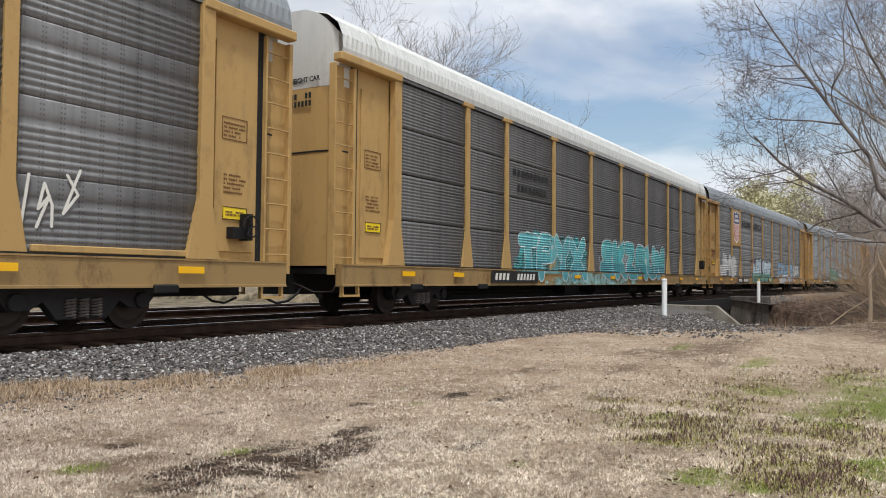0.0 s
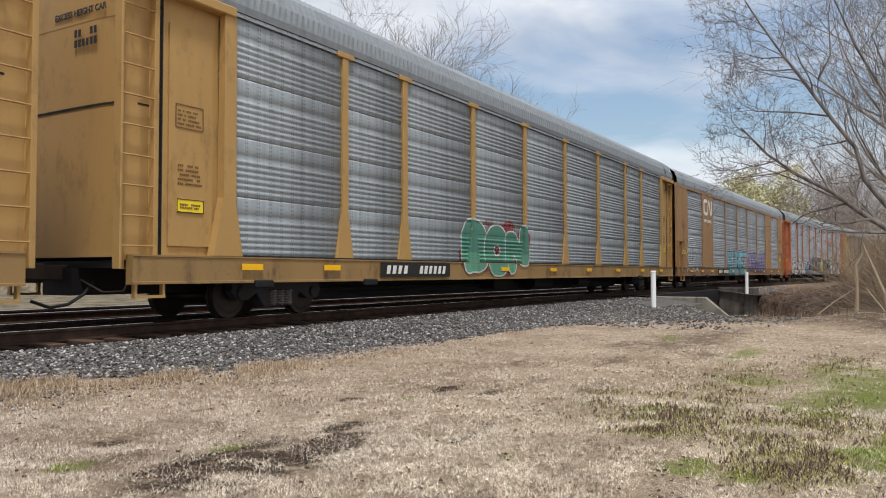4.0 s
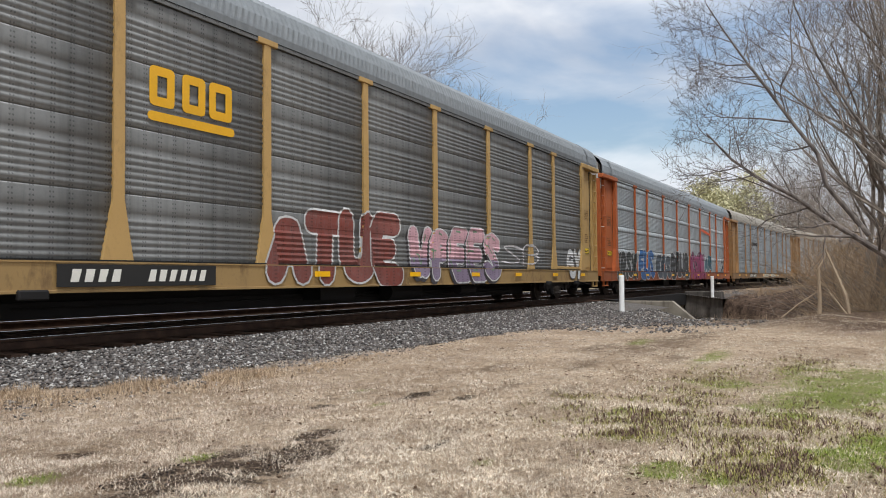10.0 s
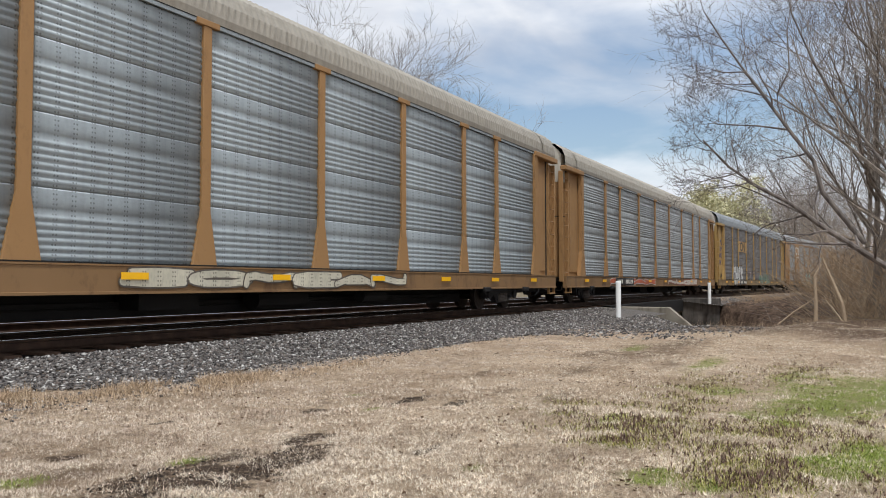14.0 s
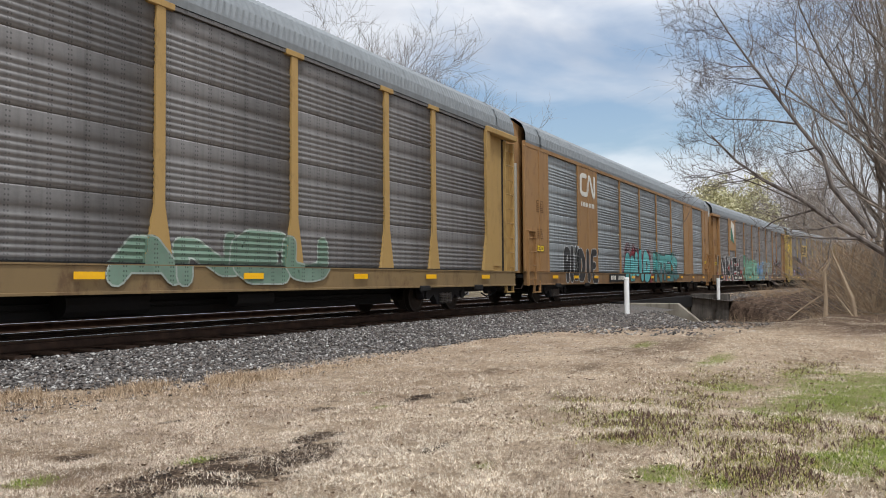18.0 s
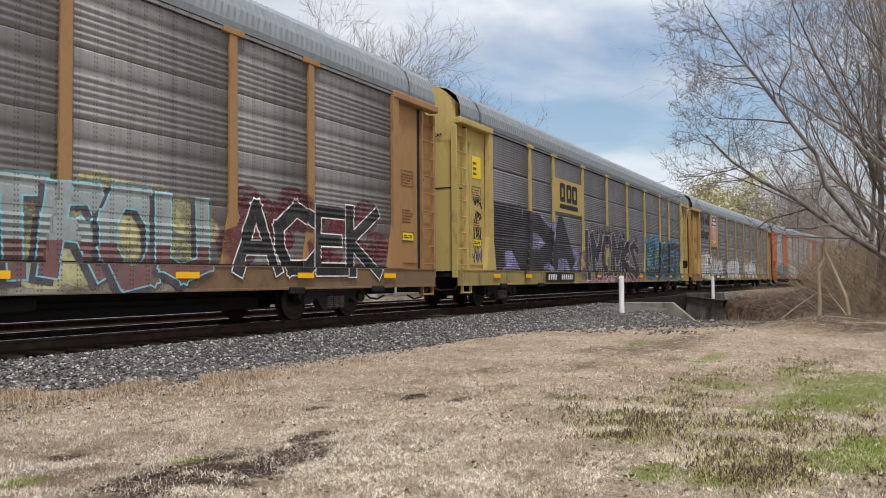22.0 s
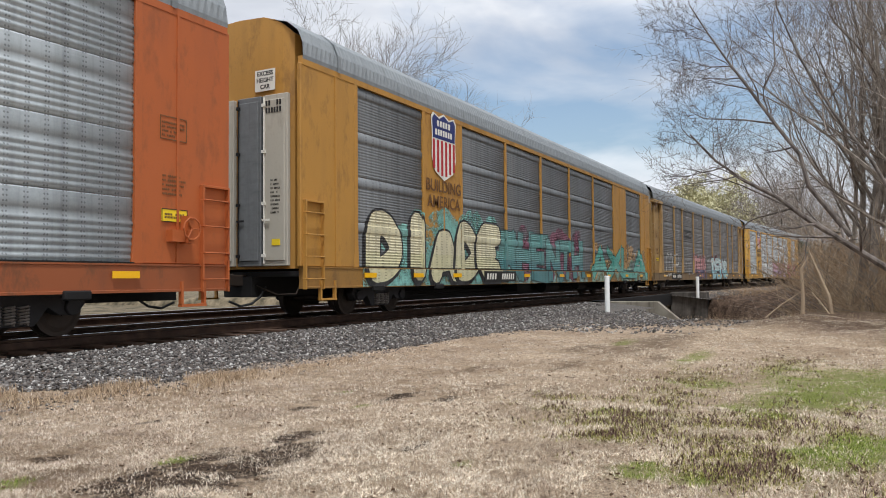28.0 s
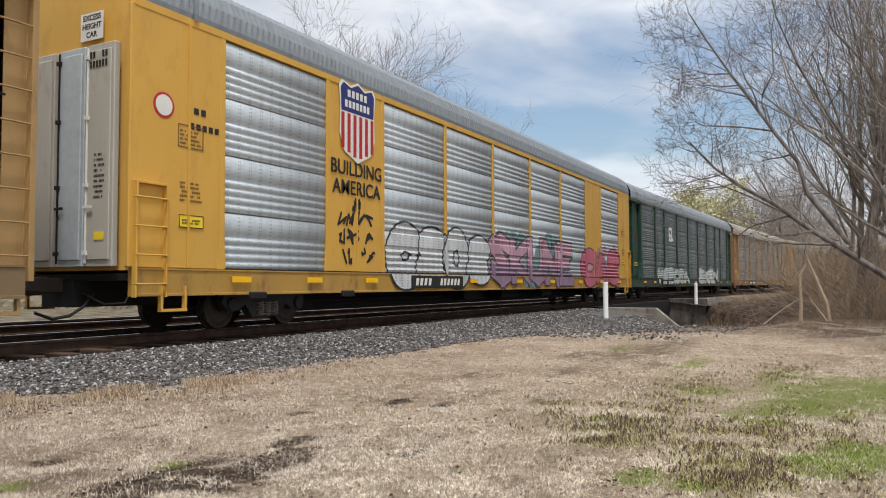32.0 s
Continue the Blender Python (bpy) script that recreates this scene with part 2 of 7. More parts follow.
# ---- building helpers ----
def box(bm, x0, x1, y0, y1, z0, z1):
    v = [bm.verts.new((x, y, z)) for x in (x0, x1) for y in (y0, y1) for z in (z0, z1)]
    for f in ((0, 1, 3, 2), (4, 6, 7, 5), (0, 4, 5, 1), (2, 3, 7, 6), (0, 2, 6, 4), (1, 5, 7, 3)):
        bm.faces.new([v[i] for i in f])
    return v


def prism(bm, outline, y0, y1):
    """An outline in x, z, given depth from y0 to y1."""
    a = [bm.verts.new((x, y0, z)) for x, z in outline]
    b = [bm.verts.new((x, y1, z)) for x, z in outline]
    n = len(outline)
    bm.faces.new(a), bm.faces.new(b[::-1])
    for i in range(n):
        bm.faces.new((a[i], b[i], b[(i + 1) % n], a[(i + 1) % n]))


def rod(bm, a, b, r, sides=8, r2=None):
    a, b = Vector(a), Vector(b)
    m = (b - a).to_track_quat("Z", "Y").to_matrix()
    r2 = r if r2 is None else r2
    rings = []
    for p, q in ((a, r), (b, r2)):
        rings.append([bm.verts.new(p + m @ Vector((q * math.cos(i * math.tau / sides), q * math.sin(i * math.tau / sides), 0))) for i in range(sides)])
    for i in range(sides):
        bm.faces.new((rings[0][i], rings[0][(i + 1) % sides], rings[1][(i + 1) % sides], rings[1][i]))
    bm.faces.new(rings[0][::-1]), bm.faces.new(rings[1])


def bevelled(bm, w=0.01):
    bmesh.ops.bevel(bm, geom=bm.edges[:], offset=w, segments=1, affect="EDGES", profile=0.5)


def mesh_of(name, bm, smooth=False):
    bmesh.ops.recalc_face_normals(bm, faces=bm.faces)
    me = bpy.data.meshes.new(name)
    bm.to_mesh(me)
    bm.free()
    me.materials.append(None)
    if smooth:
        me.shade_smooth()
    return me


def piece(name, me, material, parent=None, at=(0, 0, 0), label="", turn=0.0):
    """One object on a mesh that may be shared, with its own material."""
    ob = new(name, me)
    ob.material_slots[0].link = "OBJECT"
    ob.material_slots[0].material = material
    ob.location = at
    if turn:
        ob.rotation_euler = (0, 0, turn)
    if parent:
        ob.parent = parent
    if label:
        tagged(ob, label)
    return ob


def part(name, bm, material, parent=None, label="", smooth=False):
    return piece(name, mesh_of(name, bm, smooth), material, parent, label=label)


def soup(name, verts, faces, material, parent=None):
    me = bpy.data.meshes.new(name)
    me.from_pydata(verts, [], faces)
    me.materials.append(material)
    ob = new(name, me)
    if parent:
        ob.parent = parent
    return ob


# ---- the plan ----
RAIL_Z = 0.405
SIDE = 9.06
MID = SIDE + 1.55
BEND, BEND_AT = 0.0017, 30.87
PITCH, SPEED, FIRST = 29.6, 15.833, 23.71


def track(s, off=0.0):
    """Place and heading at the length s along the curving line, off metres to its far side."""
    if s <= BEND_AT:
        return s, MID + off, 0.0
    a, r = BEND * (s - BEND_AT), 1 / BEND
    return BEND_AT + (r + off) * math.sin(a), MID - r + (r + off) * math.cos(a), -a


# ---- the train: shared shapes ----
BAYS = (-12.37, -9.47, -7.45, -4.45, -1.47, 1.47, 4.45, 7.45, 9.47, 12.37)
Z_SILL, Z_LOW, Z_TOP = 0.58, 0.98, 4.82
ROW = (Z_TOP - Z_LOW) / 4
SKIN = 1.52


SEAM = {"group": 0.006, "dense": 0.024, "band": 0.008, "broad": 0.014}


def ribs(style):
    """The rolled profile of one sheet: height above its foot, and how far it stands out."""
    pts = [(0.0, 0.0)]
    def rib(t, w, h):
        return [(t, 0.0), (t + w * 0.25, h * 0.55), (t + w * 0.5, h), (t + w * 0.75, h * 0.55), (t + w, 0.0)]
    if style == "group":
        for i in range(6):
            pts += rib(0.035 + 0.098 * i, 0.09, 0.021)
        pts += [(0.7, 0.0), (0.71, 0.006), (0.8, 0.01), (0.93, 0.006)]
    elif style == "dense":
        for i in range(13):
            pts += rib(0.03 + 0.069 * i, 0.064, 0.015)
    elif style == "band":
        for i in range(11):
            pts += rib(0.02 + 0.062 * i, 0.058, 0.011)
        pts += [(0.735, 0.0), (0.75, 0.018), (0.8, 0.024), (0.9, 0.022), (0.915, 0.0)]
    else:
        for i in range(4):
            pts += rib(0.02 + 0.135 * i, 0.12, 0.034)
        pts += [(0.6, 0.0), (0.64, 0.03), (0.9, 0.03), (0.93, 0.0)]
    return pts + [(ROW - SEAM[style], 0.0)]


PROFILE = {s: ribs(s) for s in ("group", "dense", "band", "broad")}


def skin_out(style, z):
    t = (z - Z_LOW) % ROW
    pts = PROFILE[style]
    for (a, p), (b, q) in zip(pts, pts[1:]):
        if t <= b:
            return p + (q - p) * (t - a) / max(b - a, 1e-6)
    return 0.0


_shared = {}


def shared(key, make):
    if key not in _shared:
        _shared[key] = make()
    return _shared[key]


def panel_mesh(style, width):
    def make():
        bm = bmesh.new()
        w = width / 2
        pts = PROFILE[style]
        front = [[bm.verts.new((x, -o, t)) for t, o in pts] for x in (-w, w)]
        back = [[bm.verts.new((x, 0.02, t)) for t in (0.0, ROW - SEAM[style])] for x in (-w, w)]
        for i in range(len(pts) - 1):
            bm.faces.new((front[0][i], front[1][i], front[1][i + 1], front[0][i + 1])).smooth = True
        bm.faces.new((back[0][0], back[0][1], back[1][1], back[1][0]))
        bm.faces.new((front[0][-1], front[1][-1], back[1][1], back[0][1]))
        bm.faces.new((front[0][0], back[0][0], back[1][0], front[1][0]))
        for x in (0, 1):
            bm.faces.new(front[x] + back[x][::-1])
        return mesh_of("panel", bm)
    return shared(("panel", style, round(width, 3)), make)


def far_panel_mesh(style, width):
    def make():
        bm = bmesh.new()
        w = width / 2
        cols = [[], []]
        for r in range(4):
            for t, o in PROFILE[style][::2]:
                for i, x in enumerate((-w, w)):
                    cols[i].append(bm.verts.new((x, o, r * ROW + t)))
        for i in range(len(cols[0]) - 1):
            bm.faces.new((cols[0][i], cols[1][i], cols[1][i + 1], cols[0][i + 1]))
        return mesh_of("panel", bm)
    return shared(("far", style, round(width, 3)), make)


def post_mesh(kind):
    def make():
        bm = bmesh.new()
        if kind == "A":
            prism(bm, [(-0.26, Z_LOW), (0.26, Z_LOW), (0.085, 1.85), (0.085, 4.8), (-0.085, 4.8), (-0.085, 1.85)], -0.058, 0.03)
            box(bm, -0.24, 0.24, -0.075, 0.02, 4.8, 4.9)
            bevelled(bm, 0.008)
        elif kind == "edge":
            prism(bm, [(-0.34, Z_LOW), (0.28, Z_LOW), (0.12, 1.8), (0.12, 4.8), (-0.12, 4.8), (-0.12, 1.9)], -0.085, 0.06)
            bevelled(bm, 0.008)
        else:
            prism(bm, [(-0.1, Z_LOW), (0.1, Z_LOW), (0.06, 1.5), (0.06, 4.9), (-0.06, 4.9), (-0.06, 1.5)], -0.052, 0.03)
            bevelled(bm, 0.008)
        return mesh_of("post", bm)
    return shared(("post", kind), make)


def roof_mesh():
    def make():
        prof = [(-1.57, 4.9), (-1.585, 5.02), (-1.57, 5.26), (-1.46, 5.51), (-1.2, 5.71), (-0.68, 5.85), (0.0, 5.9), (1.2, 5.71), (1.57, 5.26), (1.57, 4.9)]
        verts, faces = [], []
        n, m = int(28.3 / 0.072), len(prof)
        for i in range(n + 1):
            x = -14.15 + 28.3 * i / n
            d = 0.034 if i % 2 else 0.0
            for j, (y, z) in enumerate(prof):
                lift = d if 1 < j < m - 2 else 0.0
                verts.append((x, y * (1 - lift * 0.5), z + lift))
        for i in range(n):
            for j in range(m - 1):
                a = i * m + j
                faces.append((a, a + 1, a + m + 1, a + m))
        me = bpy.data.meshes.new("roof")
        me.from_pydata(verts, [], faces)
        me.materials.append(None)
        return me
    return shared("roof", make)


def roof_strap_mesh():
    def make():
        bm = bmesh.new()
        prof = [(-1.6, 4.92), (-1.605, 5.03), (-1.59, 5.28), (-1.48, 5.54), (-1.2, 5.745), (-0.68, 5.885), (0.0, 5.94)]
        prof += [(-y, z) for y, z in prof[-2::-1]]
        rows = [[bm.verts.new((x, y * k, z + (k - 1) * 3)) for y, z in prof] for x, k in ((-0.05, 1.0), (0.05, 1.0))]
        for i in range(len(prof) - 1):
            bm.faces.new((rows[0][i], rows[1][i], rows[1][i + 1], rows[0][i + 1]))
        bmesh.ops.solidify(bm, geom=bm.faces[:], thickness=0.02)
        return mesh_of("roof_strap", bm)
    return shared("strap", make)


def end_wall_mesh(z0, z1, grow=0.0, half=1.4):
    """A rounded end door, standing at x = 0 and bulging towards -x; z may follow the roof."""
    def make():
        bm = bmesh.new()
        plan = []
        for i in range(13):
            a = math.pi * i / 12
            c, s = math.cos(a), math.sin(a)
            y = -half * math.copysign(abs(c) ** 0.55, c)
            plan.append((-0.3 * abs(s) ** 0.5 - grow, y * (1 + grow * 0.3)))
        def top(y):
            return z1 if z1 < 4.9 else 5.0 + 0.92 * (1 - min(1, abs(y) / 1.6) ** 3.6)
        lo = [bm.verts.new((x, y, z0)) for x, y in plan]
        hi = [bm.verts.new((x, y, top(y))) for x, y in plan]
        for i in range(12):
            bm.faces.new((lo[i], lo[i + 1], hi[i + 1], hi[i]))
        back = [bm.verts.new((0.25, y, z)) for y, z in ((-half, z0), (half, z0), (half, top(half)), (0, top(0)), (-half, top(half)))]
        bm.faces.new(back)
        bm.faces.new(hi + [back[2], back[3], back[4]])
        bm.faces.new(lo + [back[1], back[0]])
        bm.faces.new((lo[0], hi[0], back[4], back[0]))
        bm.faces.new((lo[-1], back[1], back[2], hi[-1]))
        return mesh_of("end_door", bm)
    return shared(("end", z0, z1, grow), make)


def leaf_mesh(w, z0, z1):
    def make():
        bm = bmesh.new()
        box(bm, -0.05, 0.05, -w / 2, w / 2, z0, z1)
        box(bm, -0.075, -0.05, -w / 2 + 0.05, w / 2 - 0.05, z0 + 0.1, z1 - 0.1)
        bevelled(bm, 0.012)
        return mesh_of("door_leaf", bm)
    return shared(("leaf", w, z0, z1), make)


def lock_bar_mesh():
    """An upright rod with brackets and a handle."""
    def make():
        bm = bmesh.new()
        rod(bm, (0, 0, 1.05), (0, 0, 4.25), 0.016, 6)
        for z in (1.2, 2.2, 3.2, 4.1):
            box(bm, -0.03, 0.03, -0.04, 0.04, z - 0.03, z + 0.03)
        box(bm, -0.04, -0.02, -0.16, 0.02, 1.86, 1.9)
        return mesh_of("lock_bar", bm)
    return shared("lock_bar", make)


def prism_plan(bm, outline, z0, z1):
    a = [bm.verts.new((x, y, z0)) for x, y in outline]
    b = [bm.verts.new((x, y, z1)) for x, y in outline]
    n = len(outline)
    bm.faces.new(a[::-1]), bm.faces.new(b)
    for i in range(n):
        bm.faces.new((a[i], a[(i + 1) % n], b[(i + 1) % n], b[i]))


def ladder_mesh(kind):
    def make():
        bm = bmesh.new()
        if kind == "tall":
            prism_plan(bm, [(-0.31, -0.12), (-0.27, -0.12), (-0.27, 0.0), (0.23, 0.0), (0.23, -0.12), (0.31, -0.12), (0.31, 0.04), (-0.31, 0.04)], 0.78, 4.72)
        else:
            prism(bm, [(-0.29, 0.55), (-0.29, 2.25), (0.29, 2.25), (0.29, 0.55), (0.26, 0.55), (0.26, 2.22), (-0.26, 2.22), (-0.26, 0.55)], -0.06, 0.03)
        bevelled(bm, 0.006)
        return mesh_of("ladder_frame", bm)
    return shared(("ladder", kind), make)


def rung_mesh():
    def make():
        bm = bmesh.new()
        rod(bm, (-0.28, -0.1, 0), (0.26, -0.1, 0), 0.014, 6)
        rod(bm, (-0.28, -0.1, 0), (-0.28, 0.0, 0), 0.014, 6)
        rod(bm, (0.26, -0.1, 0), (0.26, 0.0, 0), 0.014, 6)
        return mesh_of("rung", bm)
    return shared("rung", make)


def sill_mesh(side):
    def make():
        bm = bmesh.new()
        out = [(1.44, 0.565), (1.605, 0.565), (1.605, 0.6), (1.585, 0.605), (1.585, 0.95), (1.6, 0.955), (1.6, 0.98), (1.44, 0.98)]
        rings = [[bm.verts.new((x, side * y, z)) for y, z in out] for x in (-14.1, 14.1)]
        for i in range(8):
            bm.faces.new((rings[0][i], rings[1][i], rings[1][(i + 1) % 8], rings[0][(i + 1) % 8]))
        bm.faces.new(rings[0]), bm.faces.new(rings[1])
        return mesh_of("side_sill", bm)
    return shared(("sill", side), make)


def frame_mesh():
    def make():
        bm = bmesh.new()
        box(bm, -14.1, 14.1, -1.44, 1.44, 0.8, 0.9)
        box(bm, -14.2, 14.2, -0.36, 0.36, 0.4, 0.8)
        box(bm, -9.2, 9.2, -0.5, 0.5, 0.2, 0.42)
        for i in range(-6, 7):
            box(bm, i * 2 - 0.09, i * 2 + 0.09, -1.43, -0.36, 0.6, 0.8)
            box(bm, i * 2 - 0.09, i * 2 + 0.09, 0.36, 1.43, 0.6, 0.8)
        box(bm, -2.2, -1.0, -0.95, -0.4, 0.3, 0.62)
        rod(bm, (0.4, -0.8, 0.42), (1.8, -0.8, 0.42), 0.2, 12)
        rod(bm, (3.4, -1.1, 0.44), (4.3, -1.1, 0.44), 0.14, 10)
        rod(bm, (-8.3, -0.5, 0.34), (8.3, -0.5, 0.34), 0.022, 6)
        return mesh_of("underframe", bm)
    return shared("underframe", make)


def truck_mesh():
    def make():
        bm = bmesh.new()
        for y in (-1.02, 1.02):
            prism(bm, [(-1.12, 0.42), (-1.08, 0.56), (-0.6, 0.6), (-0.35, 0.7), (0.35, 0.7), (0.6, 0.6), (1.08, 0.56), (1.12, 0.42), (0.98, 0.27),
                       (0.72, 0.27), (0.55, 0.4), (0.36, 0.14), (-0.36, 0.14), (-0.55, 0.4), (-0.72, 0.27), (-0.98, 0.27)], y - 0.09, y + 0.09)
            for x in (-0.9, 0.9):
                rod(bm, (x, y - 0.15, 0.38), (x, y + 0.12, 0.38), 0.12, 10)
        bevelled(bm, 0.012)
        box(bm, -0.22, 0.22, -1.05, 1.05, 0.4, 0.62)
        for x in (-0.4, 0.4):
            box(bm, x - 0.05, x + 0.05, -0.8, 0.8, 0.3, 0.4)
        return mesh_of("truck", bm)
    return shared("truck", make)


def spring_mesh():
    """A coil spring wound from round bar."""
    def make():
        bm = bmesh.new()
        rings = []
        for i in range(43):
            a = i * math.tau / 7
            c, q = math.cos(a), math.sin(a)
            z = 0.17 + 0.245 * i / 42
            rings.append([bm.verts.new(((0.07 + 0.016 * u) * c, (0.07 + 0.016 * u) * q, z + 0.016 * v)) for u, v in ((1, 0), (0, 1), (-1, 0), (0, -1))])
        for a, b in zip(rings, rings[1:]):
            for k in range(4):
                bm.faces.new((a[k], a[(k + 1) % 4], b[(k + 1) % 4], b[k]))
        bm.faces.new(rings[0][::-1]), bm.faces.new(rings[-1])
        return mesh_of("spring", bm)
    return shared("spring", make)


WHEEL_R, LIFT = 0.36, 0.035


def wheelset_mesh():
    def make():
        bm = bmesh.new()
        rod(bm, (0, -0.95, 0), (0, 0.95, 0), 0.07, 10)
        for s in (-1, 1):
            rod(bm, (0, s * 0.7, 0), (0, s * 0.82, 0), WHEEL_R, 28)
            rod(bm, (0, s * 0.67, 0), (0, s * 0.7, 0), WHEEL_R + 0.025, 28)
            rod(bm, (0, s * 0.82, 0), (0, s * 0.835, 0), WHEEL_R - 0.06, 24, WHEEL_R - 0.12)
            for i in range(3):
                a = i * math.tau / 3
                rod(bm, (0.06 * math.cos(a), s * 0.93, 0.06 * math.sin(a)), (0.06 * math.cos(a), s * 0.96, 0.06 * math.sin(a)), 0.018, 6)
        return mesh_of("wheelset", bm)
    return shared("wheelset", make)


def coupler_mesh():
    def make():
        bm = bmesh.new()
        box(bm, -0.62, 0.05, -0.13, 0.13, 0.5, 0.72)
        prism(bm, [(-0.86, 0.52), (-0.55, 0.5), (-0.55, 0.74), (-0.8, 0.72)], -0.2, 0.16)
        bevelled(bm, 0.015)
        return mesh_of("coupler", bm)
    return shared("coupler", make)


def hose_mesh():
    def make():
        bm = bmesh.new()
        pts = [(0.0, -0.5, 0.52), (-0.15, -0.5, 0.34), (-0.36, -0.46, 0.2), (-0.6, -0.4, 0.16), (-0.84, -0.34, 0.26)]
        for a, b in zip(pts, pts[1:]):
            rod(bm, a, b, 0.024, 7)
        return mesh_of("brake_hose", bm)
    return shared("hose", make)


def lever_mesh():
    def make():
        bm = bmesh.new()
        pts = [(-0.05, -1.4, 0.6), (-0.12, -1.35, 0.42), (-0.12, -0.9, 0.4), (-0.1, -0.2, 0.62)]
        for a, b in zip(pts, pts[1:]):
            rod(bm, a, b, 0.016, 6)
        return mesh_of("uncoupling_lever", bm)
    return shared("lever", make)


def stirrup_mesh():
    def make():
        bm = bmesh.new()
        box(bm, -0.25, -0.21, -0.05, 0.02, 0.3, 0.66)
        box(bm, 0.21, 0.25, -0.05, 0.02, 0.3, 0.66)
        box(bm, -0.25, 0.25, -0.06, 0.03, 0.27, 0.31)
        return mesh_of("stirrup_step", bm)
    return shared("stirrup", make)


def brake_mesh():
    def make():
        bm = bmesh.new()
        box(bm, -0.16, 0.16, -0.14, 0.02, 1.32, 1.5)
        box(bm, 0.1, 0.2, -0.2, 0.0, 1.3, 1.72)
        for i in range(10):
            a, b = i * math.tau / 10, (i + 1) * math.tau / 10
            rod(bm, (0.15 + 0.17 * math.cos(a), -0.22, 1.52 + 0.17 * math.sin(a)), (0.15 + 0.17 * math.cos(b), -0.22, 1.52 + 0.17 * math.sin(b)), 0.014, 5)
        for i in range(3):
            a = i * math.tau / 3
            rod(bm, (0.15, -0.22, 1.52), (0.15 + 0.17 * math.cos(a), -0.22, 1.52 + 0.17 * math.sin(a)), 0.012, 5)
        return mesh_of("hand_brake", bm)
    return shared("brake", make)


def plate_mesh(w, h, d=0.008):
    def make():
        bm = bmesh.new()
        box(bm, -w / 2, w / 2, -d, 0, -h / 2, h / 2)
        return mesh_of("plate", bm)
    return shared(("plate", round(w, 3), round(h, 3), d), make)


def bars_mesh(cols, rows, w, h, gap=0.35, seed=0):
    """Small blocks that stand for lettering: rows of characters within w x h."""
    def make():
        rnd = random.Random(seed)
        bm = bmesh.new()
        ch = h / rows
        for r in range(rows):
            n = cols if rows < 3 else rnd.randint(max(2, cols - 3), cols)
            cw = w / cols
            for c in range(n):
                if rows > 1 and rnd.random() < 0.12:
                    continue
                x = -w / 2 + c * cw
                z = h / 2 - (r + 1) * ch
                box(bm, x, x + cw * (1 - gap), -0.004, 0, z, z + ch * (0.72 if rows < 3 else 0.46))
        return mesh_of("lettering", bm)
    return shared(("bars", cols, rows, round(w, 3), round(h, 3), seed), make)


def ring_mesh(w, h, t):
    def make():
        bm = bmesh.new()
        for x0, x1, z0, z1 in ((-w / 2, w / 2, h / 2 - t, h / 2), (-w / 2, w / 2, -h / 2, -h / 2 + t), (-w / 2, -w / 2 + t, -h / 2 + t, h / 2 - t), (w / 2 - t, w / 2, -h / 2 + t, h / 2 - t)):
            box(bm, x0, x1, -0.005, 0, z0, z1)
        return mesh_of("border", bm)
    return shared(("ring", w, h, t), make)


def disc_mesh(r):
    def make():
        bm = bmesh.new()
        rod(bm, (0, -0.006, 0), (0, 0, 0), r, 20)
        return mesh_of("disc", bm)
    return shared(("disc", r), make)


def words(name, text, size, material, parent, at, bold=0.0, label=""):
    """Readable words in the built-in font, as a thin mesh on the side of a car."""
    cu = bpy.data.curves.new(name, "FONT")
    cu.body, cu.size, cu.extrude, cu.offset = text, size, 0.002, bold
    cu.align_x = "CENTER"
    cu.align_y = "CENTER"
    ob = new(name, cu)
    me = bpy.data.meshes.new_from_object(ob.evaluated_get(bpy.context.evaluated_depsgraph_get()))
    bpy.data.objects.remove(ob)
    me.transform(Matrix.Rotation(radians(90), 4, "X"))
    me.materials.clear()
    me.materials.append(None)
    return piece(name, me, material, parent, at, label)


# ---- spray-can lettering ----
GLYPH = {
    "A": "00-26-40,12-32", "B": "00-06-36-44-33-03,33-42-30-00", "C": "45-26-04-02-10-30-41", "D": "00-06-26-44-42-20-00",
    "E": "46-06-00-40,03-33", "F": "00-06-46,03-33", "G": "45-26-04-02-10-40-43-23", "H": "00-06,40-46,03-43", "I": "20-26",
    "K": "00-06,46-03-40", "L": "06-00-40", "M": "00-06-23-46-40", "N": "00-06-40-46", "O": "10-02-04-16-36-44-42-30-10",
    "P": "00-06-36-44-33-03", "R": "00-06-36-44-33-03,23-40", "S": "45-26-05-23-41-20-01", "T": "06-46,26-20", "U": "06-01-20-41-46",
    "V": "06-20-46", "W": "06-10-23-30-46", "X": "00-46,06-40", "Y": "06-23-46,23-20", "Z": "06-46-00-40", "?": "04-26-44-22,20-21", "J": "46-41-20-01", "Q": "10-02-04-16-36-44-42-30-10,22-40", "(": "26-04-02-20", "'": "26-15",
}


def strokes(ch):
    return [[(int(p[0]) / 4, int(p[1]) / 6) for p in s.split("-")] for s in GLYPH.get(ch, GLYPH["O"]).split(",")]


def capsule(a, b, r, n=5):
    """A convex outline round a stroke from a to b."""
    ang = math.atan2(b[1] - a[1], b[0] - a[0])
    out = []
    for c, off in ((b, -math.pi / 2), (a, math.pi / 2)):
        for i in range(n + 1):
            t = ang + off + math.pi * i / n
            out.append((c[0] + r * math.cos(t), c[1] + r * math.sin(t)))
    return out


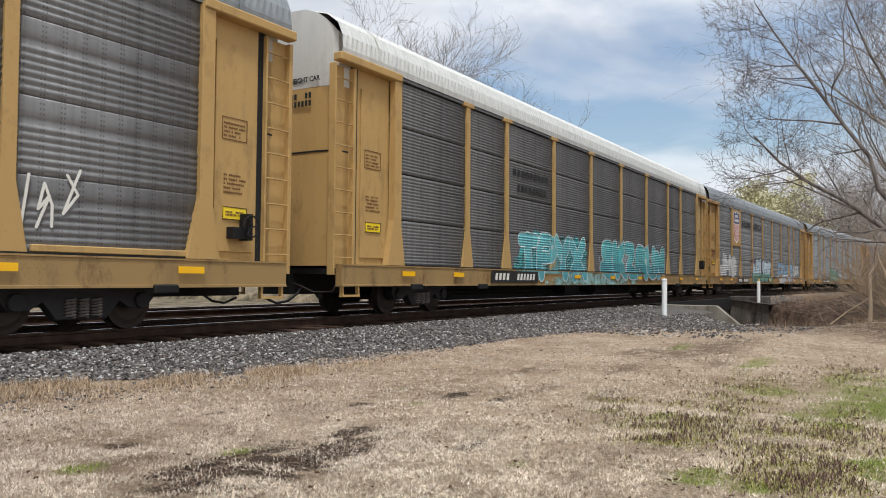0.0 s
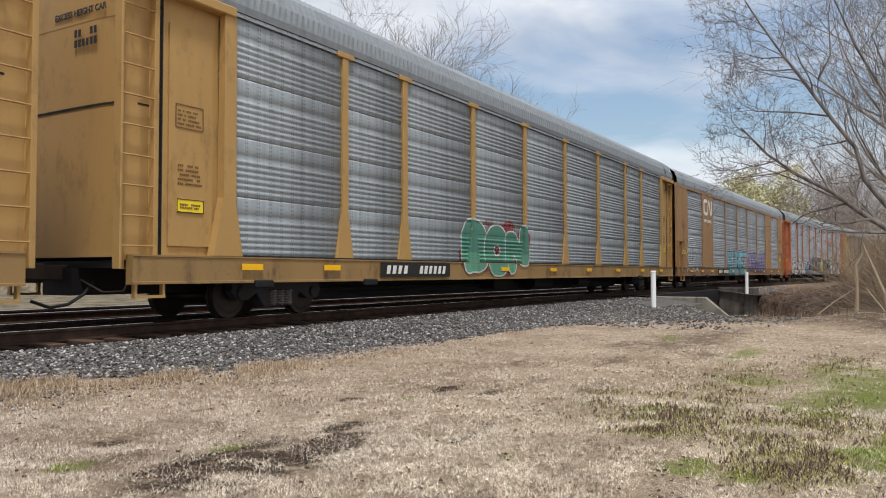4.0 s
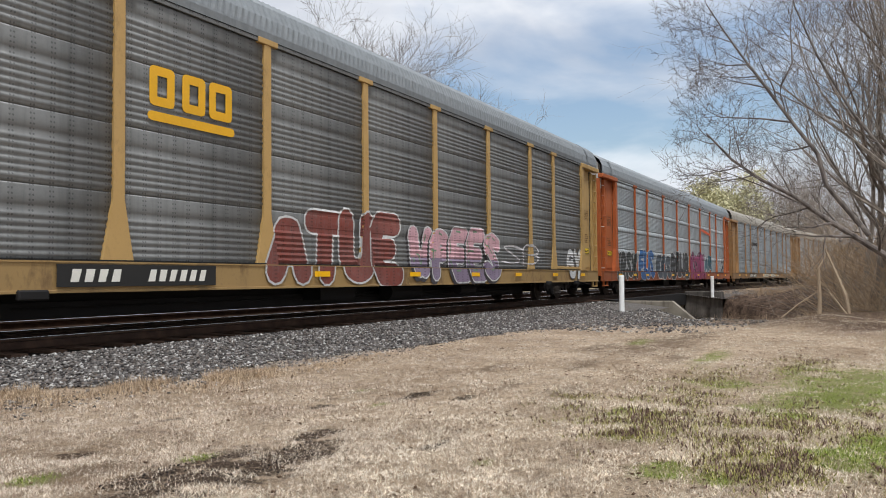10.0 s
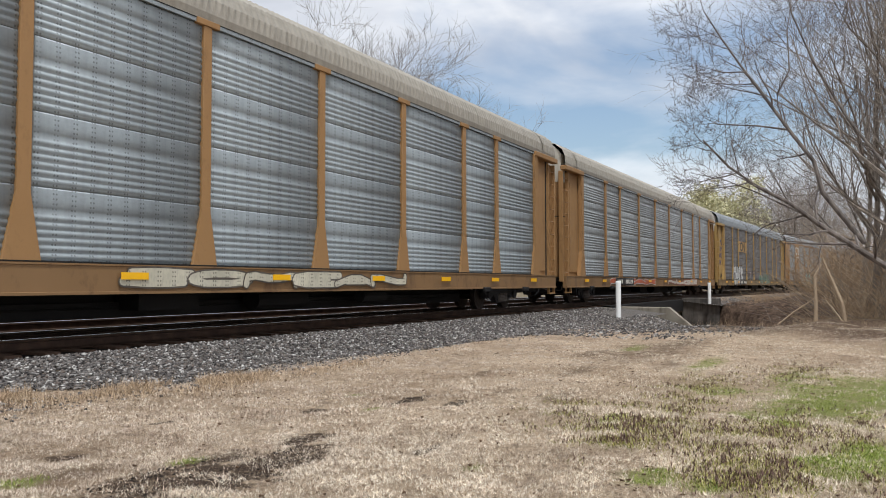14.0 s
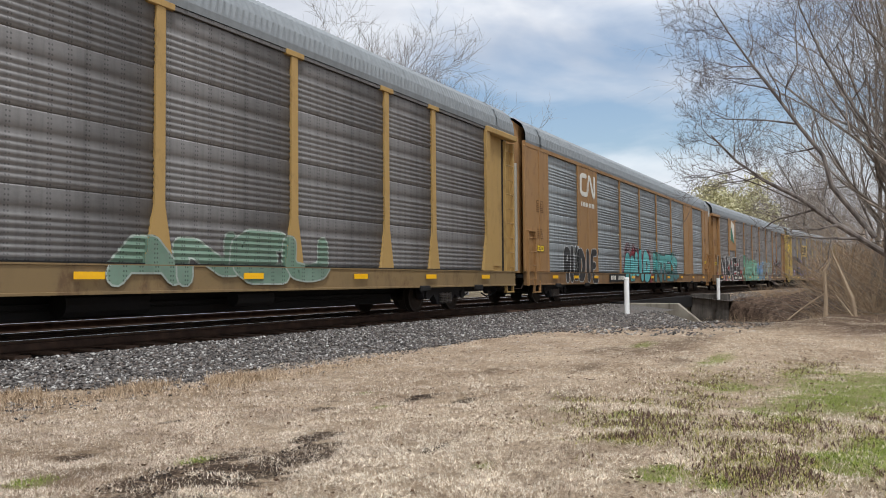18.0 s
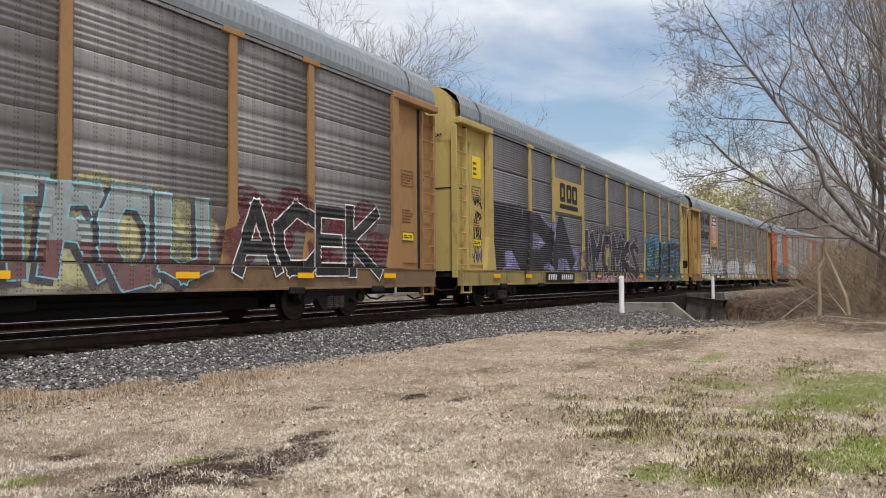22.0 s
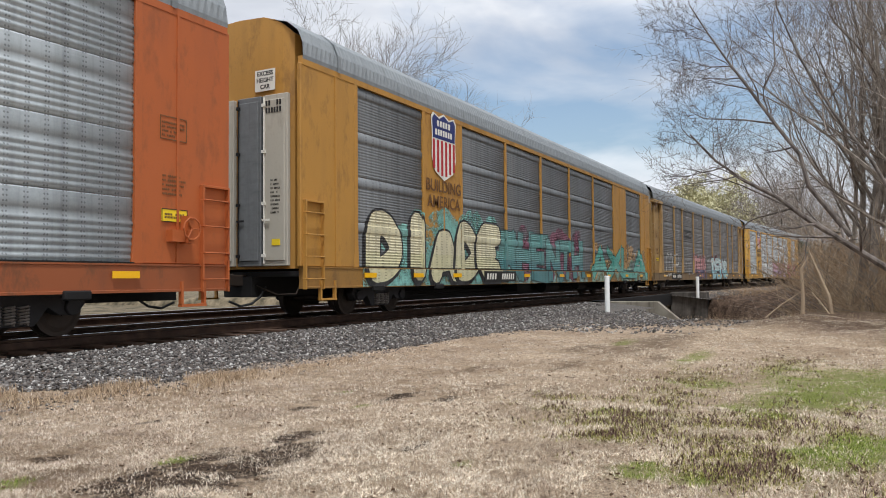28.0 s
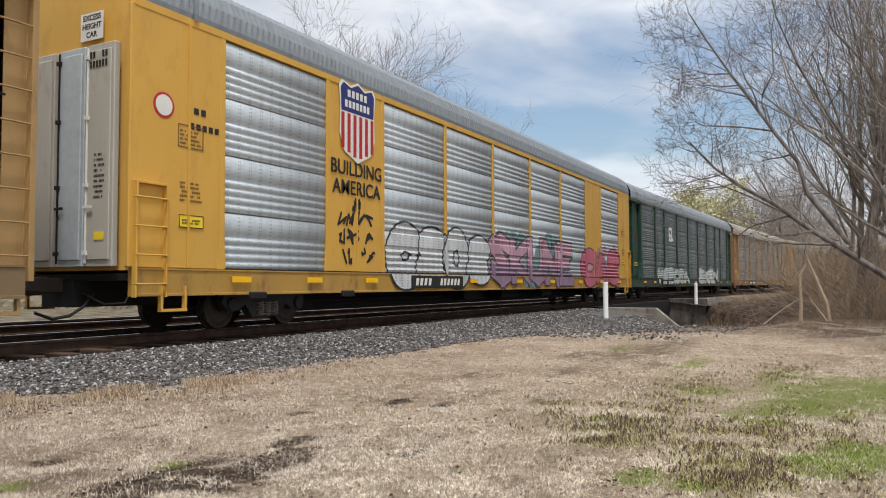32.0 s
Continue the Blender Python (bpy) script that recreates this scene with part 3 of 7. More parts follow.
def cut(poly, axis, level):
    """Split a convex outline at a level of x or z: the part below, the part above."""
    lo, hi = [], []
    n = len(poly)
    for i in range(n):
        p, q = poly[i], poly[(i + 1) % n]
        (lo if p[axis] <= level else hi).append(p)
        if (p[axis] <= level) != (q[axis] <= level):
            f = (level - p[axis]) / (q[axis] - p[axis])
            m = (p[0] + f * (q[0] - p[0]), p[1] + f * (q[1] - p[1]))
            lo.append(m), hi.append(m)
    return lo, hi


class Wall:
    """What the side of one car is like, for laying paint on it."""

    def __init__(self, style, kind):
        self.style, self.kind = style, kind
        self.half = 0.085 if kind == "A" else 0.06
        self.levels = [0.965]
        for r in range(3):
            self.levels += [Z_LOW + r * ROW + t for t, _ in PROFILE[style]]
        steps_ = (0.085, 0.13, 0.175, 0.22, 0.26) if kind == "A" else (0.06, 0.1)
        self.xs = sorted(b + q * d for b in BAYS for d in steps_ for q in (-1, 1))
        self.smooth = [(-14.2, -12.37), (-9.47, -7.45), (7.45, 9.47), (12.37, 14.2)] if kind == "B" else []
        if kind == "B":
            self.xs = sorted(self.xs + [a for s in self.smooth for a in s])

    def out(self, x, z, zc):
        if zc < 0.965:
            return 1.607
        flare = self.half
        if self.kind == "A" and zc < 1.85:
            flare = 0.26 - 0.175 * (zc - Z_LOW) / (1.85 - Z_LOW)
        elif zc < 1.5:
            flare = 0.1
        if any(abs(x - b) < flare + 0.012 for b in BAYS):
            return SKIN + (0.062 if self.kind == "A" else 0.056)
        if any(a < x < b for a, b in self.smooth):
            return SKIN + 0.045
        return SKIN + skin_out(self.style, min(z, Z_LOW + 4 * ROW - 0.01))


def lay(wall, polys):
    """Faces on the wall from (outline, slot, lift) entries."""
    verts, faces, slots = [], [], []
    for poly, slot, lift in polys:
        poly = cut(poly, 1, 0.57)[1]
        if len(poly) < 3:
            continue
        todo = [poly]
        for axis, levels in ((1, wall.levels), (0, wall.xs)):
            done = []
            for p in todo:
                lo, hi = min(q[axis] for q in p), max(q[axis] for q in p)
                rest = p
                for lv in levels:
                    if lo < lv - 1e-4 and lv + 1e-4 < hi and len(rest) > 2:
                        a, rest = cut(rest, axis, lv)
                        if len(a) > 2:
                            done.append(a)
                if len(rest) > 2:
                    done.append(rest)
            todo = done
        for p in todo:
            xc, zc = sum(q[0] for q in p) / len(p), sum(q[1] for q in p) / len(p)
            base = len(verts)
            for x, z in p:
                zz = zc + (z - zc) * 0.995
                verts.append((x, -(wall.out(xc, zz, zc) + lift), z))
            faces.append(tuple(range(base, base + len(p))))
            slots.append(slot)
            # the paint turns the corner onto the near side of a post
            here = wall.out(xc, zc, zc)
            for (xa, za), (xb, zb) in zip(p, p[1:] + p[:1]):
                if abs(xa - xb) < 1e-5 and xa < xc and zc > 0.98:
                    there = wall.out(xa - 0.03, zc, zc)
                    if here - there > 0.02:
                        base = len(verts)
                        x = xa - 0.004 - lift * 0.2
                        verts += [(x, -here - lift, za), (x, -here - lift, zb), (x, -there - lift, zb), (x, -there - lift, za)]
                        faces.append((base, base + 1, base + 2, base + 3))
                        slots.append(slot)
    return verts, faces, slots


def wash(car, wall, x0, x1, z0, z1, colour, seed=1, lift=0.0015):
    """A broad patch of sprayed colour with an uneven upper edge."""
    n = max(2, int((x1 - x0) / 0.16))
    polys = []
    for i in range(n):
        a, b = x0 + (x1 - x0) * i / n, x0 + (x1 - x0) * (i + 1) / n
        fade = min(1.0, 0.35 + 1.2 * min(i + 1, n - i) / n * 2)
        ta, tb = (z0 + (z1 - z0) * fade * (0.86 + 0.16 * noise.noise(Vector((x * 1.7, seed * 3.1, 0)))) for x in (a, b))
        polys.append(([(a, z0), (b, z0), (b, tb), (a, ta)], 0, lift))
    verts, faces, slots = lay(wall, polys)
    me = bpy.data.meshes.new("graffiti_background")
    me.from_pydata(verts, [], faces)
    me.materials.append(spray(rgb(*colour), True))
    ob = new("graffiti_background", me)
    ob.parent = car
    return tagged(ob, "broad patch of sprayed colour")


def bar(a, b, r, r2):
    """A square-ended outline round a stroke, as wide as r at a and r2 at b."""
    dx, dz = b[0] - a[0], b[1] - a[1]
    n = math.hypot(dx, dz) or 1.0
    dx, dz = dx / n, dz / n
    a, b = (a[0] - dx * r * 0.9, a[1] - dz * r * 0.9), (b[0] + dx * r2 * 0.9, b[1] + dz * r2 * 0.9)
    return [(a[0] + dz * r, a[1] - dx * r), (b[0] + dz * r2, b[1] - dx * r2), (b[0] - dz * r2, b[1] + dx * r2), (a[0] - dz * r, a[1] + dx * r)]


def rounded(pts):
    """Cut the corners of a line once."""
    if len(pts) < 3:
        return pts
    out = [pts[0]]
    for a, b in zip(pts, pts[1:]):
        out += [(0.75 * a[0] + 0.25 * b[0], 0.75 * a[1] + 0.25 * b[1]), (0.25 * a[0] + 0.75 * b[0], 0.25 * a[1] + 0.75 * b[1])]
    return out + [pts[-1]]


def graffiti(car, wall, text, x0, x1, z0, z1, fill, edge=None, low=None, back=None, shine=None, drop=None, fat=0.17, wild=0.05, thin=False, block=False, seed=1, slant=0.0, label=""):
    """Sprayed letters that fill the stretch x0..x1, z0..z1 of a car's side; block letters have square ends, drop is the colour of their depth."""
    rnd = random.Random(seed * 977 + len(text))
    n = len(text)
    cw, h = (x1 - x0) / n, z1 - z0
    r = 0.018 if thin else min(fat, 0.13 + 0.2 * fat) * min(cw * 1.2, h) * (0.74 if block else 1.0)
    rim = 0.0 if thin or not edge else max(0.026, r * 0.2)
    polys = []
    mats = [spray(rgb(*c), i == 0) for i, c in enumerate((back or fill, edge or fill, fill, low or fill, shine or fill, drop or fill))]
    if back:
        for i in range(6 * n):
            cx, cz = x0 + (x1 - x0) * (i + rnd.random()) / (6 * n), z0 + h * rnd.uniform(0.15, 0.95)
            rr = rnd.uniform(0.12, 0.25) * h
            polys.append(([(cx + rr * rnd.uniform(0.85, 1.15) * math.cos(a * math.tau / 11) * 1.3, max(z0 - 0.02, cz + rr * math.sin(a * math.tau / 11))) for a in range(11)], 0, 0.003 + 0.0001 * (i % 25), -1))
    for i, ch in enumerate(text):
        if ch == " ":
            continue
        over = 0.0 if thin else cw * 0.06
        ox, w = x0 + cw * i + r - over, cw - 2 * r + 2 * over
        up, down = rnd.uniform(0.0, 0.1) * h, rnd.uniform(0.0, 0.07) * h
        oz, hh = z0 + r + down, h - 2 * r - up - down
        lean = slant + rnd.uniform(-wild, wild)
        base = 0.005 + 0.0022 * (i if not thin else 0)
        count = 0
        for line in strokes(ch) * (2 if thin else 1):
            shake = wild * (1.6 if thin else 0.7)
            pts = [(ox + w * (u + rnd.uniform(-shake, shake)) + lean * hh * (v - 0.5), oz + hh * (v + rnd.uniform(-shake, shake) * 0.6)) for u, v in line]
            if not block:
                pts = rounded(pts)
            ra = r * rnd.uniform(0.92, 1.12)
            for a, b in zip(pts, pts[1:]):
                count += 1
                k = 0.00004 * count
                rb = ra * rnd.uniform(0.86, 1.16) if block else ra
                shape = (lambda grow_: bar(a, b, ra + grow_, rb + grow_)) if block else (lambda grow_: capsule(a, b, ra + grow_))
                if drop:
                    polys.append(([(px - 0.09, pz - 0.075) for px, pz in shape(rim)], 5, base - 0.0007 + k, i))
                if rim:
                    polys.append((shape(rim), 1, base + k, i))
                body = shape(0.0)
                if low:
                    p, q = cut(body, 1, z0 + h * 0.42)
                    if len(p) > 2:
                        polys.append((p, 3, base + 0.001 + k, i))
                    if len(q) > 2:
                        polys.append((q, 2, base + 0.001 + k, i))
                else:
                    polys.append((body, 2, base + 0.001 + k, i))
                if shine and rnd.random() < 0.45:
                    o = ra * 0.5
                    polys.append((capsule((a[0] - o, a[1] + o), (a[0] * 0.4 + b[0] * 0.6 - o, a[1] * 0.4 + b[1] * 0.6 + o), ra * 0.12, 3), 4, base + 0.0016 + k, i))
                ra = rb
    groups = {}
    for entry in polys:
        groups.setdefault(entry[3], []).append(entry[:3])
    for which, members in groups.items():
        verts, faces, slots = lay(wall, members)
        name = "graffiti_background" if which < 0 else "graffiti_letter"
        me = bpy.data.meshes.new(name)
        me.from_pydata(verts, [], faces)
        for m in mats:
            me.materials.append(m)
        me.polygons.foreach_set("material_index", slots)
        ob = new(name, me)
        ob.parent = car
        tagged(ob, label or ("sprayed colour behind graffiti" if which < 0 else "spray-painted graffiti letter"))


# ---- the train: one wagon ----
def flat_box(x0, x1, y0, y1, z0, z1, bevel=0.0):
    def make():
        bm = bmesh.new()
        box(bm, x0, x1, y0, y1, z0, z1)
        if bevel:
            bevelled(bm, bevel)
        return mesh_of("block", bm)
    return shared(("block", x0, x1, y0, y1, z0, z1, bevel), make)


def lettering(cols, rows, w, h, material, parent, at, gap=0.35, seed=0, turn=0.0):
    return tagged(piece("lettering", bars_mesh(cols, rows, w, h, gap, seed), material, parent, at, turn=turn), kind="stuff")


def shield_logo(car, x, z, w, h, y):
    """A shield in plain colours: navy head with pale bars, red and white stripes."""
    body = [(-0.5, 0.42), (-0.42, 0.5), (-0.2, 0.45), (0, 0.52), (0.2, 0.45), (0.42, 0.5), (0.5, 0.42), (0.46, 0.15), (0.48, -0.2), (0.36, -0.42), (0, -0.55), (-0.36, -0.42), (-0.48, -0.2), (-0.46, 0.15)]
    bm = bmesh.new()
    prism(bm, [(px * w, pz * h) for px, pz in body[::-1]], -0.006, 0)
    logo = part("shield_sign", bm, PALE, car, "blue, red and white shield sign")
    logo.location = (x, y, z)
    bm = bmesh.new()
    prism(bm, [(px * w * 0.95, pz * h) for px, pz in ((-0.46, 0.1), (0.46, 0.1), (0.48, 0.4), (0.4, 0.47), (0.2, 0.42), (0, 0.49), (-0.2, 0.42), (-0.4, 0.47), (-0.48, 0.4))], -0.011, -0.006)
    part("shield_head", bm, NAVY, logo)
    bm = bmesh.new()
    for i in range(6):
        px = (-0.4 + i * 0.16) * w
        foot = -0.5 + 0.12 * abs(i - 2.5) / 2.5
        box(bm, px - 0.04 * w, px + 0.04 * w, -0.01, -0.006, foot * h, 0.08 * h)
    part("shield_stripes", bm, RED, logo)
    lettering(5, 1, w * 0.56, h * 0.13, PALE, logo, (0, -0.011, h * 0.36))
    lettering(7, 1, w * 0.7, h * 0.13, PALE, logo, (0, -0.011, h * 0.22))


def stroke_logo(car, lines, x, z, w, h, t, y, material, label):
    """A sign of plain thick strokes."""
    k = 0
    for line in lines:
        bm = bmesh.new()
        for a, b in zip(line, line[1:]):
            k += 1
            out = capsule((a[0] * w, a[1] * h), (b[0] * w, b[1] * h), t, 4)
            prism(bm, out, -0.006 - 0.0002 * (k % 9), 0)
        ob = part("painted_stroke", bm, material, car, label)
        ob.location = (x, y, z)


WORM = [[(-0.13, 0.5), (-0.4, 0.5), (-0.5, 0.38), (-0.5, -0.38), (-0.4, -0.5), (-0.12, -0.5), (-0.02, -0.38), (0.04, 0.36), (0.1, 0.5), (0.18, 0.42), (0.38, -0.42), (0.45, -0.5), (0.5, -0.38), (0.5, 0.5)]]


def mark_mesh(n, w, h):
    """A row of n slanting bars, as wide and high as stencilled characters."""
    def make():
        rnd = random.Random(n)
        bm = bmesh.new()
        cw = w / n
        for c in range(n):
            x, q = -w / 2 + c * cw, cw * 0.66
            lean = h * 0.16
            prism(bm, [(x, -h / 2), (x + q * rnd.uniform(0.8, 1.0), -h / 2), (x + q + lean, h / 2), (x + lean + q * rnd.uniform(0.0, 0.2), h / 2)], -0.004, 0)
        return mesh_of("lettering", bm)
    return shared(("mark", n, round(w, 3), round(h, 3)), make)


def sill_marks(car, rnd, patch):
    for x in (-12.0, -9.9, -7.9, -2.9, 0.3, 3.4, 6.4, 9.3, 12.1):
        if patch and patch[0] - 0.3 < x < patch[1] + 0.3:
            continue
        piece("reflector", plate_mesh(0.46, 0.1), REFLECT, car, (x + rnd.uniform(-0.1, 0.1), -1.626, 0.82))
    if patch:
        x0, x1 = patch
        piece("number_patch", plate_mesh(x1 - x0, 0.3), INK, car, ((x0 + x1) / 2, -1.624, 0.79), "black patch with white lettering")
        tagged(piece("lettering", mark_mesh(4, (x1 - x0) * 0.3, 0.17), PALE, car, (x0 + (x1 - x0) * 0.22, -1.633, 0.79)), kind="stuff")
        tagged(piece("lettering", mark_mesh(6, (x1 - x0) * 0.42, 0.17), PALE, car, (x0 + (x1 - x0) * 0.73, -1.633, 0.79)), kind="stuff")
    # solid black strip painted as the shade between panels and sill
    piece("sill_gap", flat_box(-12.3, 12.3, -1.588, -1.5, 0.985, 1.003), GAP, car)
    for x in (-11.6, -8.9, 8.8, 11.5):
        piece("jacking_pad", flat_box(-0.2, 0.2, -0.09, 0.0, 0.0, 0.13, 0.02), STEEL_DARK, car, (x + rnd.uniform(-0.2, 0.2), -1.58, 0.48))


def running_gear(car):
    for s in (-1, 1):
        truck = piece("truck", truck_mesh(), TRUCK, car, (s * 10.75, 0, 0), "black cast steel two-axle truck")
        for y in (-1.13, 1.13):
            for q in (-0.19, 0.0, 0.19):
                piece("spring", spring_mesh(), SPRING, truck, (q, y, 0))
        for d in (-0.9, 0.9):
            w = piece("wheelset", wheelset_mesh(), WHEEL, truck, (d, 0, WHEEL_R - LIFT))
            wheels.append((w, car, s * 10.75 + d, d))
        turn = 0 if s < 0 else math.pi
        piece("coupler", coupler_mesh(), WHEEL, car, (s * 13.95, 0, 0.12), turn=turn)
        piece("brake_hose", hose_mesh(), RUBBER, car, (s * 13.95, 0, 0.08), turn=turn)
        piece("uncoupling_lever", lever_mesh(), WHEEL, car, (s * 13.95, 0, 0.05), turn=turn)
    piece("underframe", frame_mesh(), STEEL_DARK, car)


def autorack(k, kind, body, metal, roof, style, cap, label, patch=(-8.4, -5.7), top=None, low=None):
    """One covered car carrier, centred on its own middle at rail height."""
    rnd = random.Random(100 + k)
    car = new("autorack_wagon")
    car.empty_display_size = 0.5
    tagged(car, label, "train wagon", "wagons of the train")
    running_gear(car)
    for s in (-1, 1):
        piece("side_sill", sill_mesh(s), low or body, car)
        turn = 0 if s < 0 else math.pi
        if kind == "A":
            piece("top_rail", flat_box(-12.9, 12.9, -1.565, -1.46, Z_TOP + 0.005, 4.884), metal, car, turn=turn)
            # black strip painted as the shade under the roof edge
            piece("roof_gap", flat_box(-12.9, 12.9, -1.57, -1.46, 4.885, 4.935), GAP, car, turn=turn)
        else:
            piece("top_rail", flat_box(-14.15, 14.15, -1.575, -1.46, Z_TOP + 0.005, 5.0), body, car, turn=turn)
        for i, b in enumerate(BAYS):
            edge = i in (0, 9)
            mesh = post_mesh("edge" if edge and kind == "A" else kind)
            piece("post", mesh, body, car, (b, s * SKIN, 0), turn=turn)
        for i in range(9):
            a, b = BAYS[i], BAYS[i + 1]
            w, c = b - a - 0.1, (a + b) / 2
            if kind == "B" and i in (1, 7):
                piece("side_plate", flat_box(-w / 2 - 0.04, w / 2 + 0.04, -0.04, 0.03, Z_LOW, 4.86), body, car, (c, s * SKIN, 0), turn=turn)
                piece("rib", flat_box(-0.03, 0.03, -0.055, 0.0, Z_LOW + 0.02, 4.84), body, car, (c, s * SKIN, 0), turn=turn)
            elif s < 0:
                for r in range(4):
                    piece("panel", panel_mesh(style, w), metal, car, (c, -SKIN, Z_LOW + r * ROW))
            else:
                piece("panel", far_panel_mesh(style, w), metal, car, (c, SKIN, Z_LOW))
    piece("roof", roof_mesh(), roof, car)
    for x in (-13.0, 13.0):
        piece("roof_strap", roof_strap_mesh(), roof, car, (x, 0, 0))
    for s in (-1, 1):
        turn = 0 if s < 0 else math.pi
        if kind == "A":
            piece("end_door", end_wall_mesh(0.95, 4.35), top or body, car, (s * 13.87, 0, 0), turn=turn)
            piece("end_cap", end_wall_mesh(4.35, 5.6, 0.004), cap, car, (s * 13.87, 0, 0), "pale upper part of the end", turn)
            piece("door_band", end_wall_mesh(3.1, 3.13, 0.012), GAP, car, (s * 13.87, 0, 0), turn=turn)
        else:
            piece("end_frame", end_wall_mesh(0.95, 5.6, 0.0, 1.3), body, car, (s * 13.86, 0, 0), turn=turn)
            for j, y in enumerate((-1.0, -0.35, 0.35, 1.0)):
                leaf = metal if j % 2 else CREAM
                door = piece("door_leaf", leaf_mesh(0.6, 1.0, 4.3), leaf, car, (s * 14.22, y, 0), "pale folding door leaf", turn)
                piece("lock_bar", lock_bar_mesh(), STEEL_DARK if j % 2 else PALE, door, (-0.085, 0.24, 0))
                if j in (0, 3):
                    lettering(9, 9, 0.26, 0.7, INK, door, (-0.077, -0.05, 2.35), gap=0.4, seed=6, turn=-math.pi / 2)
                    piece("placard", plate_mesh(0.2, 0.12), PLACARD, door, (-0.077, -0.05, 1.45), turn=-math.pi / 2)
        for f in (-1, 1):
            ft = 0 if f < 0 else math.pi
            if kind == "A":
                piece("end_panel", flat_box(-0.55, 0.55, 0.0, 0.05, 0.98, 4.8), body, car, (s * 13.03, f * 1.44, 0), turn=ft)
                piece("panel_frame", flat_box(-0.4, 0.42, -0.03, 0.0, 1.12, 4.4), body, car, (s * 13.03, f * 1.44, 0), turn=ft)
                # black strip painted as the shade between end panel and ladder
                piece("slot", flat_box(-0.08, 0.08, -0.02, 0.02, 0.98, 4.8), GAP, car, (s * 13.6, f * 1.42, 0), turn=ft)
                piece("header", flat_box(-0.98, 0.98, -0.2, 0.02, 4.76, 4.92, 0.02), body, car, (s * 13.25, f * 1.44, 0), turn=ft)
                lad = piece("ladder", ladder_mesh("tall"), body, car, (s * 13.95, f * 1.4, 0), turn=ft)
                for r in range(9):
                    piece("rung", rung_mesh(), body if r % 4 or k not in (5, 7) else PALE, lad, (0, 0, 1.1 + r * 0.42))
                piece("stirrup_step", stirrup_mesh(), body, car, (s * 13.8, f * 1.52, 0.1), turn=ft)
            else:
                piece("end_plate", flat_box(-0.91, 0.91, -0.045, 0.04, 0.985, 4.86, 0.015), body, car, (s * 13.3, f * SKIN, 0), turn=ft)
                piece("rib", flat_box(-0.025, 0.025, -0.065, -0.03, 1.0, 4.84), body, car, (s * 13.1, f * SKIN, 0), turn=ft)
                lad = piece("ladder", ladder_mesh("short"), body, car, (s * 13.85, f * (SKIN + 0.07), 0), turn=ft)
                for r in range(4):
                    piece("rung", rung_mesh(), body, lad, (0, 0.02, 0.75 + r * 0.42))
                piece("stirrup_step", stirrup_mesh(), body, car, (s * 13.4, f * 1.57, 0.06), turn=ft)
    # markings of the side that faces the field
    yd = -1.475 if kind == "A" else -1.57
    for s in (-1, 1) if k not in (8, 9, 10, 16) else ():
        x = s * 13.04
        piece("placard", plate_mesh(0.5, 0.2), PLACARD, car, (x, yd, 1.72), "yellow warning placard")
        piece("border", ring_mesh(0.5, 0.2, 0.011), INK, car, (x, yd - 0.009, 1.72))
        lettering(13, 2, 0.38, 0.09, STENCIL, car, (x, yd - 0.009, 1.72), gap=0.35, seed=3)
        lettering(13, 5, 0.46, 0.34, STENCIL, car, (x, yd, 2.2), gap=0.35, seed=5 + s)
        piece("border", ring_mesh(0.52, 0.36, 0.014), STENCIL, car, (x - 0.02, yd, 3.05))
        lettering(14, 4, 0.44, 0.26, STENCIL, car, (x - 0.02, yd, 3.05), gap=0.35, seed=8 + s)
    end_x = -14.19 if kind == "A" else -14.3
    if kind == "A":
        words("end_word", "EXCESS HEIGHT CAR", 0.13, INK, car, (end_x, -0.45, 4.5), 0.004).rotation_euler = (0, 0, -math.pi / 2)
        lettering(6, 2, 0.55, 0.3, INK, car, (end_x - 0.01, -0.62, 4.14), gap=0.35, seed=2, turn=-math.pi / 2)
    else:
        sign = piece("end_sign", plate_mesh(0.5, 0.42), PALE, car, (-14.2, -0.7, 4.62), "white sign with black words", -math.pi / 2)
        for i, wd in enumerate(("EXCESS", "HEIGHT", "CAR")):
            words("end_word", wd, 0.12, INK, sign, (0, -0.009, 0.13 - 0.13 * i), 0.003)
        lettering(6, 2, 0.4, 0.28, INK, car, (end_x, -1.0, 4.08), gap=0.35, seed=2, turn=-math.pi / 2)
    sill_marks(car, rnd, patch)
    for i in (0, 8) if k in (0, 6, 17) else ():
        a, b = BAYS[i], BAYS[i + 1]
        piece("door_rail", flat_box(-(b - a) / 2 + 0.3, (b - a) / 2 - 0.3, -0.055, 0.0, 1.008, 1.1, 0.012), body, car, ((a + b) / 2, -SKIN, 0))
    if k in (0, 1, 11, 13, 15):
        piece("hand_brake", brake_mesh(), STEEL_DARK if k != 15 and k != 11 else body, car, (13.05, -1.47 if kind == "A" else -1.56, 0))
    return car


def scribble(car, x, z, w, h, rows, material, seed, y=-1.474, t=0.012):
    """A hasty tag of thin looping strokes."""
    rnd = random.Random(seed)
    for r in range(rows):
        lines = []
        for i in range(4):
            cx = -0.5 + (i + 0.5) / 4
            lines.append([(cx + rnd.uniform(-0.13, 0.13), rnd.uniform(-0.5, 0.5)) for _ in range(rnd.randint(4, 6))])
        stroke_logo(car, lines, x + rnd.uniform(-0.05, 0.05), z + h * (0.5 - (r + 0.5) / rows), w, h / rows * 0.9, t, y, material, "thin scribbled tag")


